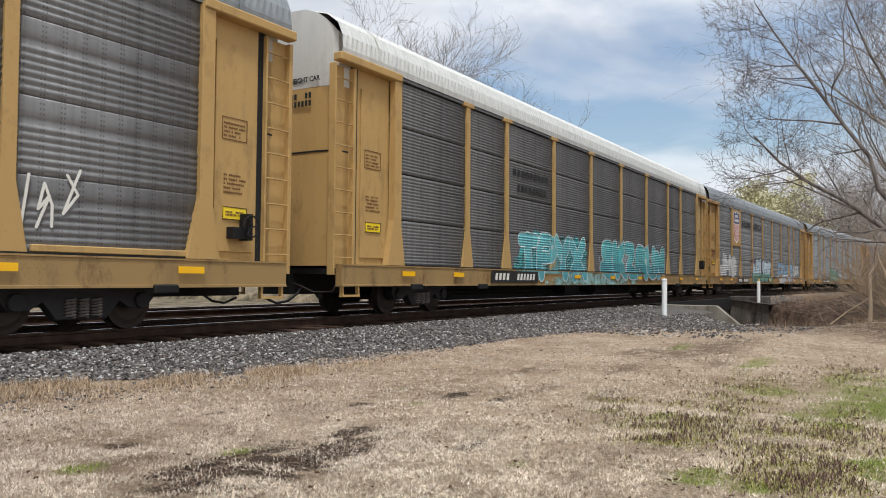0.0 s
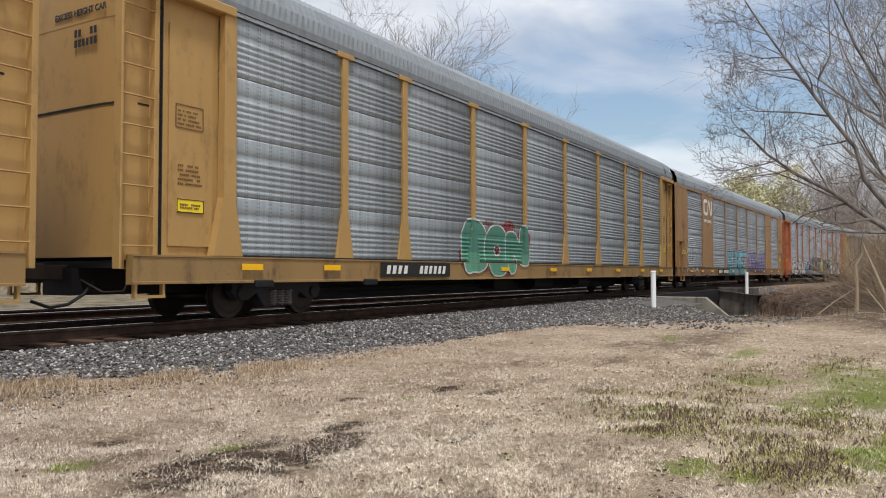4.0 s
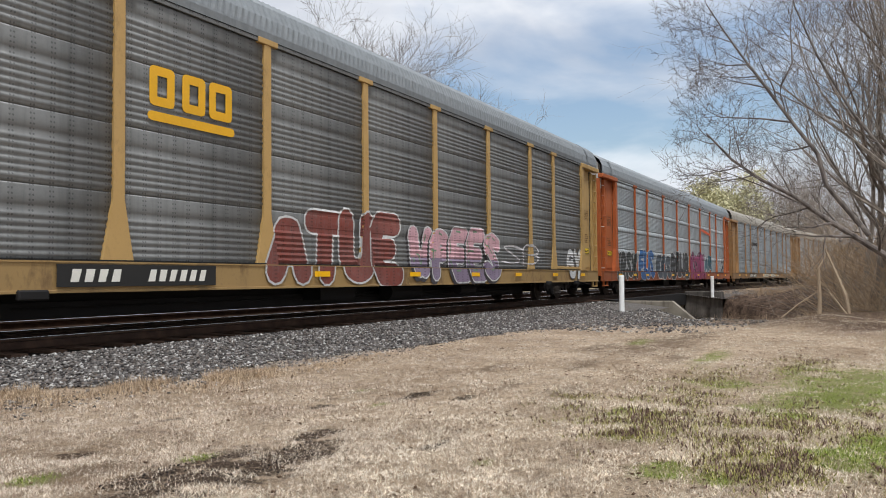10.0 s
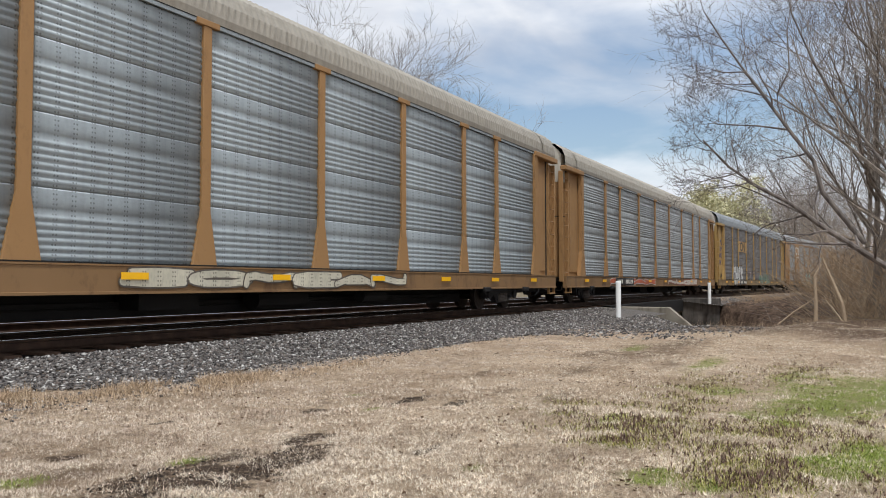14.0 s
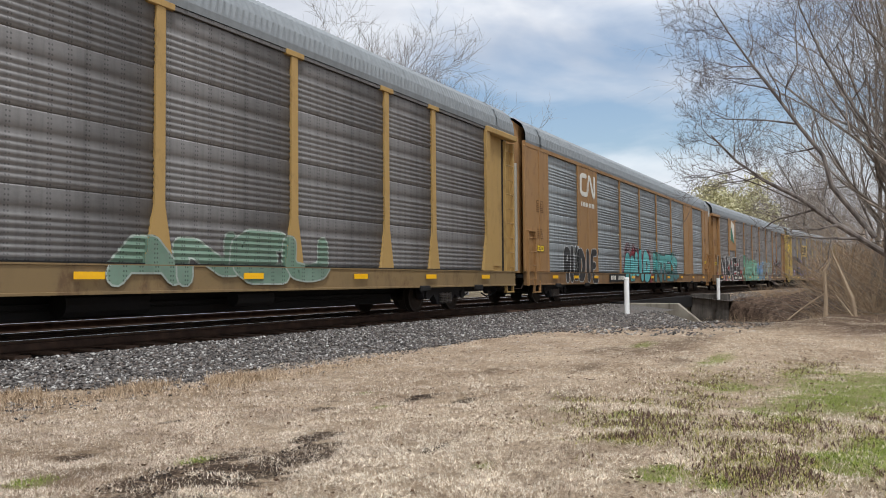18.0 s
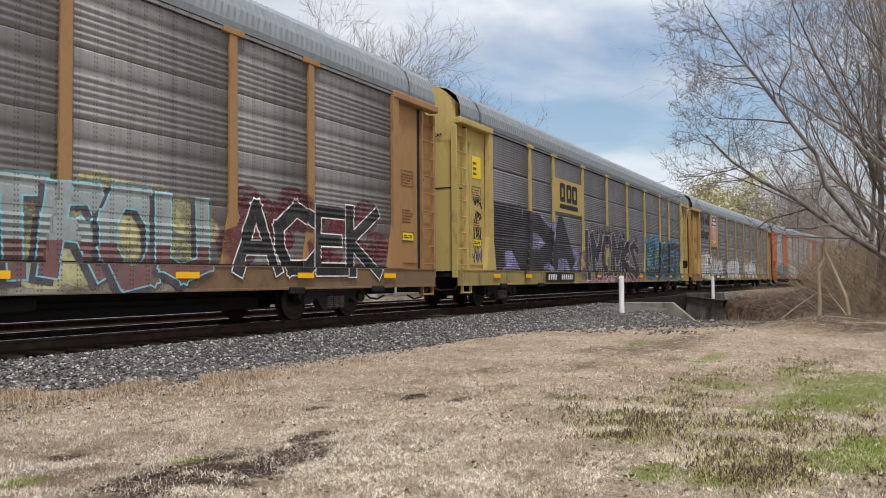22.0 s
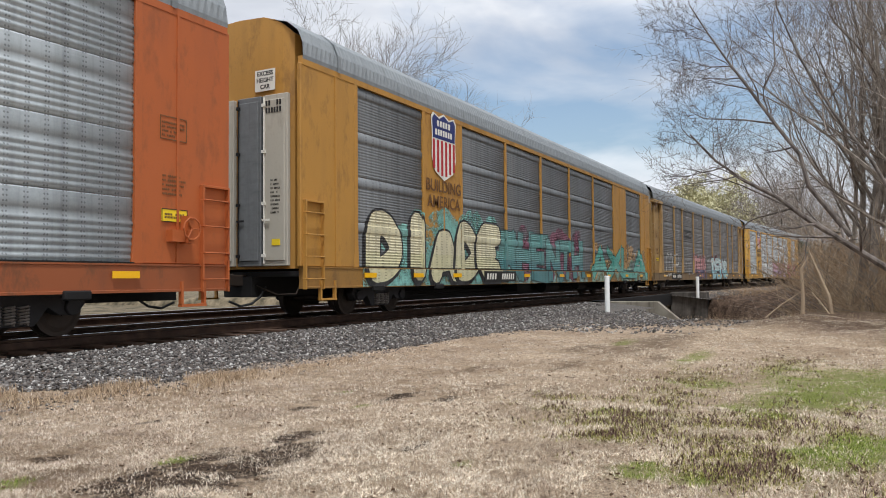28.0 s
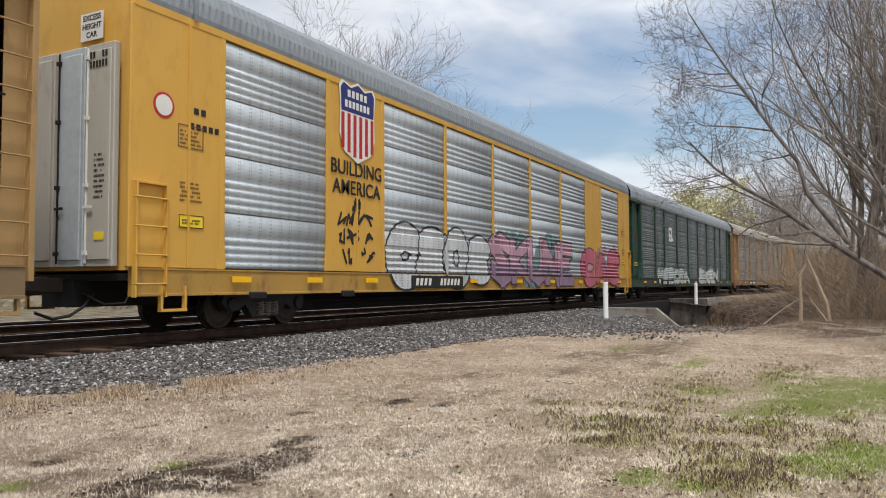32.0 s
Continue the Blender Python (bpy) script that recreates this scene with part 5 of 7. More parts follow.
tagset(c, w, d, ("LCOER", -12.2, -8.4, 0.8, 2.15, (214, 212, 206), dict(thin=True)), ("SOC", -7.3, -4.8, 0.9, 1.8, (160, 156, 152), dict(thin=True)), ("TEAR", -4.3, -0.9, 0.58, 2.1, (196, 142, 144), dict(edge=K_, low=(96, 86, 116), back=(198, 140, 142), fat=0.2, block=True)),
       ("SOE", -0.2, 1.4, 1.75, 1.95, (190, 186, 180), dict(thin=True)), ("DENS", 1.3, 6.9, 0.6, 2.1, (196, 214, 214), dict(edge=(70, 110, 124), back=(130, 60, 70), low=(150, 196, 204), fat=0.19, block=True)), ("AW", 8.0, 9.6, 1.2, 1.8, (190, 186, 184), dict(thin=True)))
c, w, d = wagon(18, "B", GOLDEN, Z_NEW, "broad", "bright golden autorack with shield sign and shiny silver sides", dirt=0.2, grime=0.15, patch=(-6.3, -3.6))
shield_logo(c, -8.46, 4.15, 1.35, 1.6, -SKIN - 0.058)
words("painted_word", "BUILDING", 0.42, INK, c, (-8.46, -SKIN - 0.06, 3.12), 0.005, "black painted word")
words("painted_word", "AMERICA", 0.42, INK, c, (-8.46, -SKIN - 0.06, 2.72), 0.005, "black painted word")
piece("disc", disc_mesh(0.2), RED, c, (-13.6, -1.566, 3.45), "red and white round warning disc")
piece("disc", disc_mesh(0.16), PALE, c, (-13.6, -1.57, 3.45))
scribble(c, -8.46, 1.72, 1.35, 1.15, 3, INK, 31, -SKIN - 0.047, 0.024)
scribble(c, -8.46, 2.4, 0.3, 0.3, 1, INK, 32, -SKIN - 0.047, 0.022)
lettering(2, 1, 0.3, 0.14, INK, c, (-12.85, -1.57, 3.5))
lettering(5, 1, 0.66, 0.14, INK, c, (-12.75, -1.57, 3.25))
tagset(c, w, d, ("CSOS", -7.2, -1.8, 0.6, 2.2, (206, 208, 208), dict(edge=(36, 36, 38), fat=0.25)), ("SKUNE", -1.6, 5.6, 0.6, 2.3, (196, 150, 166), dict(edge=(56, 46, 54), back=(120, 150, 150), low=(150, 120, 146), fat=0.2, block=True)),
       ("CAS", 6.9, 12.2, 0.62, 2.3, (196, 96, 116), dict(edge=(90, 40, 56), back=(206, 150, 160))))
c, w, d = wagon(19, "A", PINE, rgb(112, 118, 116), "group", "dark green autorack with grey sides", cap=paint("wagon_paint", PINE, 0.3), top=None)
stroke_logo(c, [[(-0.5, -0.4), (-0.5, 0.4), (0.1, 0.4), (0.1, -0.4), (-0.5, -0.4)], [(-0.4, 0.0), (0.5, -0.4)]], -5.95, 3.55, 0.9, 0.8, 0.08, -SKIN - 0.034, PALE, "white painted sign")
tagset(c, w, d, ("MEROSA", -9.0, -1.6, 0.66, 1.7, (190, 196, 190), dict(edge=(90, 96, 94))), ("SKEN", 1.5, 8.4, 0.66, 1.8, (196, 200, 196), dict(edge=(80, 86, 84))))
c, w, d = wagon(20, "A", OCHRE, rgb(150, 142, 130), "group", "ochre autorack with dusty sides", roof_tan)
c, w, d = wagon(21, "A", TAN, Z_MID, "group", "tan autorack with grey sides", roof_tan)
c, w, d = wagon(22, "A", YEL, Z_MID, "group", "yellow autorack with grey sides")


# ---- ground, track, bridge ----
def middle_y(x):
    a = min(max(0.0, x - BEND_AT), 260.0)
    return MID - BEND * a * a / 2


def smooth(a, b, x):
    t = min(1.0, max(0.0, (x - a) / (b - a)))
    return t * t * (3 - 2 * t)


CREEK_X, CREEK_W = 36.3, 6.8


def ground_z(x, y, rough=True):
    w = middle_y(x) - y
    z = 0.0
    if -6.4 < w < 3.9:
        z = 0.2 * smooth(3.9, 1.6, w) if w > 0 else 0.2 * smooth(-6.4, -5.4, w)
    elif w <= -6.4:
        z = -0.1 * smooth(-6.4, -9, w)
    cx = CREEK_X - 0.62 * max(0.0, 7.0 - y)
    u = abs(x - cx) / CREEK_W
    if u < 1.25 and y > -30:
        z -= 2.0 * smooth(1.1, 0.45 + 0.42 * smooth(4.0, 6.2, y), u) * (0.55 + 0.45 * smooth(0.0, 5.0, y))
    if 17 < x < 37 and 0.5 < y < 7:
        z -= 0.34 * smooth(18.5, 26.0, x) * smooth(37.0, 34.0, x) * smooth(6.6, 5.0, y) * smooth(0.8, 2.4, y)
    if 25 < x < 37 and 0 < y < 8.6:
        z -= 0.75 * smooth(25.2, 30.5, x) * smooth(8.4, 7.0, y) * smooth(0.5, 3, y)
    if 40 < x < 120 and w > 3.8:
        z += (0.8 * smooth(5.2, 9.5, w) + 0.7 * smooth(8.5, 14.0, w)) * smooth(40.5, 44.5, x) * smooth(120, 80, x) * smooth(-30, -10, y)
    if rough and abs(x) < 90 and -40 < y < 60:
        p = Vector((x, y, 0))
        k = 1.0 if w > 2.4 else 0.35
        z += k * (0.045 * noise.noise(p * 0.35) + 0.022 * noise.noise(p * 1.3) + 0.012 * noise.noise(p * 3.7))
        if x > 15 and w > 4:
            z += 0.16 * smooth(14.5, 18, x - 1.2 * y) * (0.5 + noise.noise(p * 0.6))
    return z


def steps(*runs):
    out = []
    for a, b, d in runs:
        n = max(1, round((b - a) / d))
        out += [a + (b - a) * i / n for i in range(n)]
    return out + [runs[-1][1]]


def ground_material():
    k = Nodes("dry_grass_ground", 0.95, 0.0, 0.1)
    straw, pale, soil = rgb(172, 149, 124), rgb(214, 191, 164), rgb(80, 65, 54)
    a = k.band(k.noise(0.8, detail=6), 0.35, 0.66)
    c = k.mix(a, straw, pale)
    b = k.band(k.noise(2.3, detail=9, rough=0.72), 0.53, 0.68)
    c = k.mix(k.math("MULTIPLY", b, 0.5), c, soil)
    f = k.band(k.noise(13, detail=9, rough=0.82), 0.49, 0.6)
    c = k.mix(k.math("MULTIPLY", f, 0.5), c, soil)
    g = k.band(k.noise(70, detail=5, rough=0.8), 0.46, 0.58)
    c = k.mix(k.math("MULTIPLY", g, 0.55), c, scaled(soil, 0.9))
    xyz = k.n("ShaderNodeSeparateXYZ")
    k.t.links.new(k.coords(), xyz.inputs["Vector"])
    X, Y = xyz.outputs["X"], xyz.outputs["Y"]

    def blob(cx, cy, rx, ry, edge, soft=0.28):
        u = k.math("DIVIDE", k.math("SUBTRACT", X, cx), rx)
        v = k.math("DIVIDE", k.math("SUBTRACT", Y, cy), ry)
        r = k.math("SQRT", k.math("ADD", k.math("MULTIPLY", u, u), k.math("MULTIPLY", v, v)))
        r = k.math("ADD", r, k.math("MULTIPLY", k.math("SUBTRACT", edge, 0.5), 4.6))
        return k.band(r, 1.0 + soft, 1.0 - soft)

    edge = k.noise(4.2, detail=9, rough=0.78)
    burnt = rgb(46, 37, 31)
    worn = k.band(k.noise(30, detail=5, rough=0.8), 0.32, 0.5)
    for spot in WORN:
        c = k.mix(k.math("MULTIPLY", k.math("MULTIPLY", blob(*spot, edge, 0.5), worn), 0.5), c, rgb(84, 72, 62))
    for spot in BARE:
        c = k.mix(k.math("MULTIPLY", k.math("MULTIPLY", blob(*spot, edge), worn), 0.95), c, burnt)
    for spot in LAWN:
        c = k.mix(k.math("MULTIPLY", blob(*spot, edge, 0.6), 0.6), c, rgb(122, 132, 66))
    for spot in WEEDY:
        c = k.mix(k.math("MULTIPLY", blob(*spot, edge, 0.6), 0.45), c, rgb(122, 112, 80))
    leaf = k.math("MULTIPLY", k.band(k.math("ADD", k.math("SUBTRACT", X, k.math("MULTIPLY", Y, 1.2)), k.math("MULTIPLY", edge, 2.0)), 16.4, 18.6), k.band(Y, 8.5, 6.5))
    brown = k.math("MULTIPLY", blob(3.2, 4.3, 1.6, 1.0, edge, 0.8), 0.25)
    c = k.mix(brown, c, rgb(140, 118, 100))
    litter = k.mix(k.band(k.noise(9, detail=6, rough=0.75), 0.38, 0.66), rgb(82, 66, 55), rgb(138, 118, 100))
    c = k.mix(leaf, c, litter)
    grit = k.mix(k.band(k.noise(26, detail=6, rough=0.8), 0.4, 0.62), rgb(98, 92, 86), rgb(168, 160, 151))
    c = k.mix(k.math("MULTIPLY", blob(25.0, 5.9, 6.0, 2.2, edge, 0.5), 0.9), c, grit)
    shoulder = k.band(k.math("ADD", Y, k.math("MULTIPLY", edge, 1.6)), 7.45, 7.75)
    c = k.mix(k.math("MULTIPLY", k.math("MULTIPLY", shoulder, k.band(X, 5.0, 6.5)), k.band(X, 33.0, 31.0)), c, grit)
    earth = k.mix(k.band(k.noise(3.2, detail=9, rough=0.75), 0.4, 0.62), rgb(60, 48, 40), rgb(116, 97, 83))
    bank = k.math("MULTIPLY", k.band(X, 31.5, 33.0), k.math("MULTIPLY", k.band(k.math("ADD", Y, edge), 7.9, 7.2), k.band(X, 60.0, 48.0)))
    c = k.mix(bank, c, earth)
    beyond = k.mix(k.band(k.noise(1.1, detail=7, rough=0.7), 0.4, 0.62), rgb(78, 72, 58), rgb(142, 128, 106))
    c = k.mix(k.band(Y, 16.5, 18.0), c, beyond)
    k.bump(k.noise(40, detail=7, rough=0.8), 1.0, 0.04)
    return k.done(c)


BARE = [(4.5, 3.66, 0.3, 0.14), (4.05, 3.42, 0.4, 0.3), (3.7, 3.75, 0.4, 0.2), (3.45, 3.4, 0.42, 0.34), (3.1, 3.75, 0.3, 0.2), (2.9, 3.4, 0.36, 0.34), (5.55, 4.4, 0.16, 0.08), (6.49, 3.95, 0.34, 0.12), (4.45, 5.07, 0.14, 0.07), (3.29, 4.72, 0.16, 0.08), (6.41, 3.4, 0.26, 0.09), (4.65, 2.7, 0.16, 0.06)]
WORN = [(9.69, 3.29, 0.45, 0.14), (7.4, 3.35, 0.28, 0.1), (7.2, 2.67, 0.5, 0.14), (13.4, 3.2, 1.8, 0.6), (12.2, 3.9, 0.8, 0.2), (11.2, 2.4, 0.7, 0.14), (8.9, 4.3, 0.4, 0.1), (3.0, 4.3, 0.2, 0.1), (15.5, 3.0, 1.2, 0.3)]
LAWN = [(8.6, 0.3, 1.2, 0.5), (9.2, -0.3, 1.2, 0.7), (7.45, 0.66, 0.4, 0.16), (8.72, 1.38, 0.35, 0.24), (10.2, 0.8, 0.7, 0.14), (4.6, 0.81, 0.12, 0.12), (4.66, 1.15, 0.16, 0.14), (5.75, 0.0, 0.5, 0.3), (7.2, 0.9, 0.35, 0.18), (6.36, 1.87, 0.2, 0.1), (8.2, -0.9, 1.6, 0.6), (7.9, 0.3, 0.5, 0.25),
        (6.59, 4.7, 0.09, 0.06), (3.59, 3.87, 0.12, 0.08), (2.74, 4.29, 0.12, 0.08), (5.9, 4.0, 0.1, 0.06), (13.6, 3.6, 0.5, 0.16), (4.4, 2.2, 0.08, 0.05), (11.5, 2.0, 1.0, 0.16)]
WEEDY = [(5.99, 1.76, 0.3, 0.16), (6.1, 1.34, 0.3, 0.2), (5.84, 0.89, 0.3, 0.2), (6.3, 0.64, 0.3, 0.22), (6.62, 1.65, 0.35, 0.2), (7.05, 0.2, 0.35, 0.26), (5.21, 0.47, 0.25, 0.22), (5.07, 0.15, 0.3, 0.2), (4.85, 0.64, 0.2, 0.16), (9.1, 1.69, 0.5, 0.2), (6.57, 2.39, 0.3, 0.14), (5.4, 1.62, 0.16, 0.1), (10.8, 0.7, 0.7, 0.25), (6.6, -0.2, 0.5, 0.25), (7.6, 1.5, 0.4, 0.2)]

xs = steps((-900, -100, 100), (-100, -10, 9), (-10, 0, 1.0), (0, 48, 0.3), (48, 90, 2.0), (90, 250, 16), (250, 1200, 120))
ys = steps((-900, -80, 90), (-80, -10, 6), (-10, 13, 0.3), (13, 30, 1.2), (30, 90, 8), (90, 1000, 110))
verts = [(x, y, ground_z(x, y)) for x in xs for y in ys]
m = len(ys)
faces = [(i * m + j, (i + 1) * m + j, (i + 1) * m + j + 1, i * m + j + 1) for i in range(len(xs) - 1) for j in range(m - 1)]
ground = soup("ground", verts, faces, ground_material())
ground.data.shade_smooth()
tagged(ground, "dormant tan lawn with bare and green patches", "ground", kind="structure")

# ballast bed: a sheet that follows the line, with loose stones on its near slope
k = Nodes("ballast_bed", 0.9, 0.0, 0.2)
cc = k.mix(k.band(k.noise(22, detail=5, rough=0.8), 0.35, 0.66), rgb(80, 76, 73), rgb(136, 131, 126))
cc = k.mix(k.math("MULTIPLY", k.band(k.noise(0.9, detail=4), 0.45, 0.7), 0.4), cc, rgb(118, 108, 98))
k.bump(k.noise(26, detail=5, rough=0.8), 1.0, 0.06)
BED = k.done(cc)
# rust-stained ballast; shade under the train is put into the darker colour
k = Nodes("stained_shaded_ballast", 0.92, 0.0, 0.15)
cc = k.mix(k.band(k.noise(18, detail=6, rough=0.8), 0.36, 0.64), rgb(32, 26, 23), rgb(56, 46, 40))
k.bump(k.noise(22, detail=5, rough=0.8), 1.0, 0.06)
FOULED_SHADED = k.done(cc)


def ribbon(name, offs, s_run, material, parent=None):
    """A sheet along the line: (offset to the far side, height) pairs, at each length in s_run."""
    verts, faces = [], []
    for s in s_run:
        for o, z in offs:
            x, y, _ = track(s, o)
            verts.append((x, y, z))
    n = len(offs)
    for i in range(len(s_run) - 1):
        for j in range(n - 1):
            a = i * n + j
            faces.append((a, a + n, a + n + 1, a + 1))
    return soup(name, verts, faces, material, parent)


for a, b in ((-120.0, 30.2), (42.6, 260.0)):
    bed = ribbon("ballast", [(-3.9, -0.03), (-3.2, 0.045), (-2.4, 0.142), (-1.62, 0.2)], steps((a, b, 2.0)), BED)
    tagged(bed, "grey crushed stone ballast shoulder", "ballast", kind="structure")
    bed = ribbon("ballast", [(-1.62, 0.2), (-1.35, 0.212), (0.0, 0.205), (4.3, 0.212), (5.8, 0.212), (7.3, -0.05)], steps((a, b, 2.0)), FOULED_SHADED)
    tagged(bed, "rust-stained ballast, darkened like shade under the train", "ballast", kind="structure")

k = Nodes("ballast_stone", 0.88, 0.0, 0.25)
geo = k.n("ShaderNodeNewGeometry")
ramp = k.n("ShaderNodeValToRGB")
ramp.color_ramp.elements[0].color, ramp.color_ramp.elements[1].color = rgb(56, 53, 52), rgb(200, 197, 192)
for pos, col in ((0.25, rgb(84, 80, 78)), (0.5, rgb(112, 108, 105)), (0.68, rgb(102, 91, 84)), (0.86, rgb(142, 138, 134))):
    e = ramp.color_ramp.elements.new(pos)
    e.color = col
k.t.links.new(geo.outputs["Random Per Island"], ramp.inputs["Fac"])
cc = k.mix(k.math("MULTIPLY", k.band(k.noise(30, detail=3), 0.4, 0.7), 0.3), ramp.outputs["Color"], rgb(104, 98, 94))
STONE = k.done(cc)

OCTA_V = np.array([(1, 0, 0), (-1, 0, 0), (0, 1, 0), (0, -1, 0), (0, 0, 1), (0, 0, -1)], float)
OCTA_F = np.array([(0, 2, 4), (2, 1, 4), (1, 3, 4), (3, 0, 4), (2, 0, 5), (1, 2, 5), (3, 1, 5), (0, 3, 5)])


def scatter(name, places, sizes, material, seed=3, flat=0.7):
    """Many small angular stones in one mesh."""
    rng = np.random.default_rng(seed)
    n = len(places)
    v = OCTA_V[None] * rng.uniform(0.6, 1.25, (n, 6, 1)) + rng.normal(0, 0.22, (n, 6, 3))
    q = rng.normal(size=(n, 4))
    q /= np.linalg.norm(q, axis=1, keepdims=True)
    w, x, y, z = q.T
    rot = np.stack([np.stack([1 - 2 * (y * y + z * z), 2 * (x * y - z * w), 2 * (x * z + y * w)], -1),
                    np.stack([2 * (x * y + z * w), 1 - 2 * (x * x + z * z), 2 * (y * z - x * w)], -1),
                    np.stack([2 * (x * z - y * w), 2 * (y * z + x * w), 1 - 2 * (x * x + y * y)], -1)], 1)
    v = np.einsum("nij,nkj->nki", rot, v) * np.asarray(sizes)[:, None, None]
    v[:, :, 2] *= flat
    v += np.asarray(places)[:, None, :]
    f = OCTA_F[None] + (np.arange(n) * 6)[:, None, None]
    me = bpy.data.meshes.new(name)
    me.vertices.add(n * 6)
    me.vertices.foreach_set("co", v.ravel())
    me.loops.add(n * 24)
    me.loops.foreach_set("vertex_index", f.ravel())
    me.polygons.add(n * 8)
    me.polygons.foreach_set("loop_start", np.arange(0, n * 24, 3))
    me.update(calc_edges=True)
    me.materials.append(material)
    return new(name, me)


rng = np.random.default_rng(11)
places, sizes = [], []
for x0, x1, n in ((0.5, 9, 22000), (9, 18, 14000), (18, 31, 10000), (42, 60, 2500)):
    for x, o in zip(rng.uniform(x0, x1, n), 1.52 + 1.58 * rng.random(n) ** 0.9):
        edge = 3.05 + 0.3 * noise.noise(Vector((x * 0.7, 3, 0))) + 0.6 * smooth(4.2, 6.2, x) + 0.4 * smooth(9, 13, x) + 0.5 * smooth(19, 28, x)
        o = 1.52 + (o - 1.52) * (edge - 1.52) / 1.58
        z = ground_z(x, middle_y(x) - o)
        places.append((x, middle_y(x) - o, (z if 24.5 < x < 42 else max(0.21 * smooth(3.9, 1.6, o), z)) + rng.uniform(-0.005, 0.03)))
        sizes.append(rng.uniform(0.014, 0.036))
for _ in range(13000):
    x, y = rng.uniform(16, 30.5), rng.uniform(2.2, 7.8)
    if rng.random() > smooth(-0.6, 0.9, (y - 1.8) / 4.0 - abs(x - 24.8) / 9 + 0.25 + 0.5 * noise.noise(Vector((x * 0.8, y * 0.8, 4)))):
        continue
    places.append((x, y, ground_z(x, y) + rng.uniform(0.0, 0.02))), sizes.append(rng.uniform(0.02, 0.05))
for x, o in zip(rng.uniform(0.5, 20, 2600), 3.5 + np.abs(rng.normal(0, 0.4, 2600))):
    places.append((x, middle_y(x) - o, ground_z(x, middle_y(x) - o) + rng.uniform(-0.005, 0.01))), sizes.append(rng.uniform(0.01, 0.028))
stones = scatter("ballast_stones", places, sizes, STONE)
tagged(stones, "loose grey and white crushed stones", "gravel", kind="stuff")

k = Nodes("rail_steel", 0.6, 0.5, 0.4)
RAIL = k.done(k.mix(k.band(k.noise(5, (1, 1, 1), detail=4), 0.4, 0.7), rgb(58, 42, 34), rgb(82, 62, 50)))
k = Nodes("polished_rail_head", 0.22, 1.0)
RAIL_TOP = k.done(k.mix(k.noise(8, detail=3), (0.42, 0.42, 0.43, 1), (0.6, 0.6, 0.61, 1)))
k = Nodes("weathered_tie", 0.9, 0.0, 0.2)
info = k.n("ShaderNodeObjectInfo")
cc = k.mix(info.outputs["Random"], rgb(62, 47, 38), rgb(98, 77, 64))
cc = k.mix(k.math("MULTIPLY", k.band(k.noise(4, (0.6, 6, 6), detail=5), 0.45, 0.7), 0.5), cc, rgb(40, 34, 30))
k.bump(k.noise(6, (0.4, 8, 8), detail=4), 0.5, 0.01)
TIE = k.done(cc)

bm = bmesh.new()
box(bm, -0.115, 0.115, -1.3, 1.3, 0.1, RAIL_Z - 0.165)
bevelled(bm, 0.008)
tie_mesh = mesh_of("tie", bm)
S_RUN = steps((-120.0, 14.0, 8.0), (14.0, 260.0, 3.0))
for name, off in (("railway_track", 0.0), ("far_railway_track", 4.3)):
    line = new(name)
    tagged(line, "steel rails on dark wooden ties", "railway track", kind="structure")
    for g in (-0.755, 0.755):
        c0 = off + g
        z = RAIL_Z
        ribbon("rail", [(c0 - 0.07, z - 0.17), (c0 - 0.07, z - 0.16), (c0 - 0.012, z - 0.14), (c0 - 0.012, z - 0.045), (c0 - 0.036, z - 0.035), (c0 - 0.036, z - 0.005),
                        (c0 - 0.03, z), (c0 + 0.03, z), (c0 + 0.036, z - 0.005), (c0 + 0.036, z - 0.035), (c0 + 0.012, z - 0.045), (c0 + 0.012, z - 0.14), (c0 + 0.07, z - 0.16), (c0 + 0.07, z - 0.17)], S_RUN, RAIL, line)
        ribbon("rail_head", [(c0 - 0.031, z - 0.001), (c0 - 0.027, z + 0.003), (c0 + 0.027, z + 0.003), (c0 + 0.031, z - 0.001)], S_RUN, RAIL_TOP, line)
    if off == 0.0:
        for i in range(296):
            s = -18 + i * 0.54
            x, y, a = track(s, off)
            piece("tie", tie_mesh, TIE, line, (x, y, random.uniform(-0.012, 0.012)), turn=a + random.uniform(-0.012, 0.012))
    else:
        verts, faces = [], []
        for i in range(420):
            x, y, a = track(-40 + i * 0.54, off)
            b = len(verts)
            ca, sa = math.cos(a), math.sin(a)
            verts += [(x + px * ca - py * sa, y + px * sa + py * ca, pz) for px in (-0.115, 0.115) for py in (-1.3, 1.3) for pz in (0.1, RAIL_Z - 0.165)]
            faces += [tuple(b + q for q in f) for f in ((0, 1, 3, 2), (4, 6, 7, 5), (0, 4, 5, 1), (2, 3, 7, 6), (1, 5, 7, 3))]
        tagged(soup("tie_row", verts, faces, TIE, line), kind="stuff")

# small bridge over the creek, with concrete abutments and wing walls
k = Nodes("stained_concrete", 0.85, 0.0, 0.2)
cc = k.mix(k.band(k.noise(1.4, detail=6), 0.35, 0.68), rgb(128, 120, 108), rgb(160, 152, 138))
cc = k.mix(k.math("MULTIPLY", k.band(k.noise(2.0, (3, 3, 0.3), detail=6), 0.5, 0.75), 0.6), cc, rgb(70, 64, 56))
k.bump(k.noise(24, detail=5), 0.4, 0.01)
CONCRETE = k.done(cc)
bridge = new("railway_bridge")
tagged(bridge, "low concrete railway bridge over a creek", "bridge", kind="structure")
bm = bmesh.new()
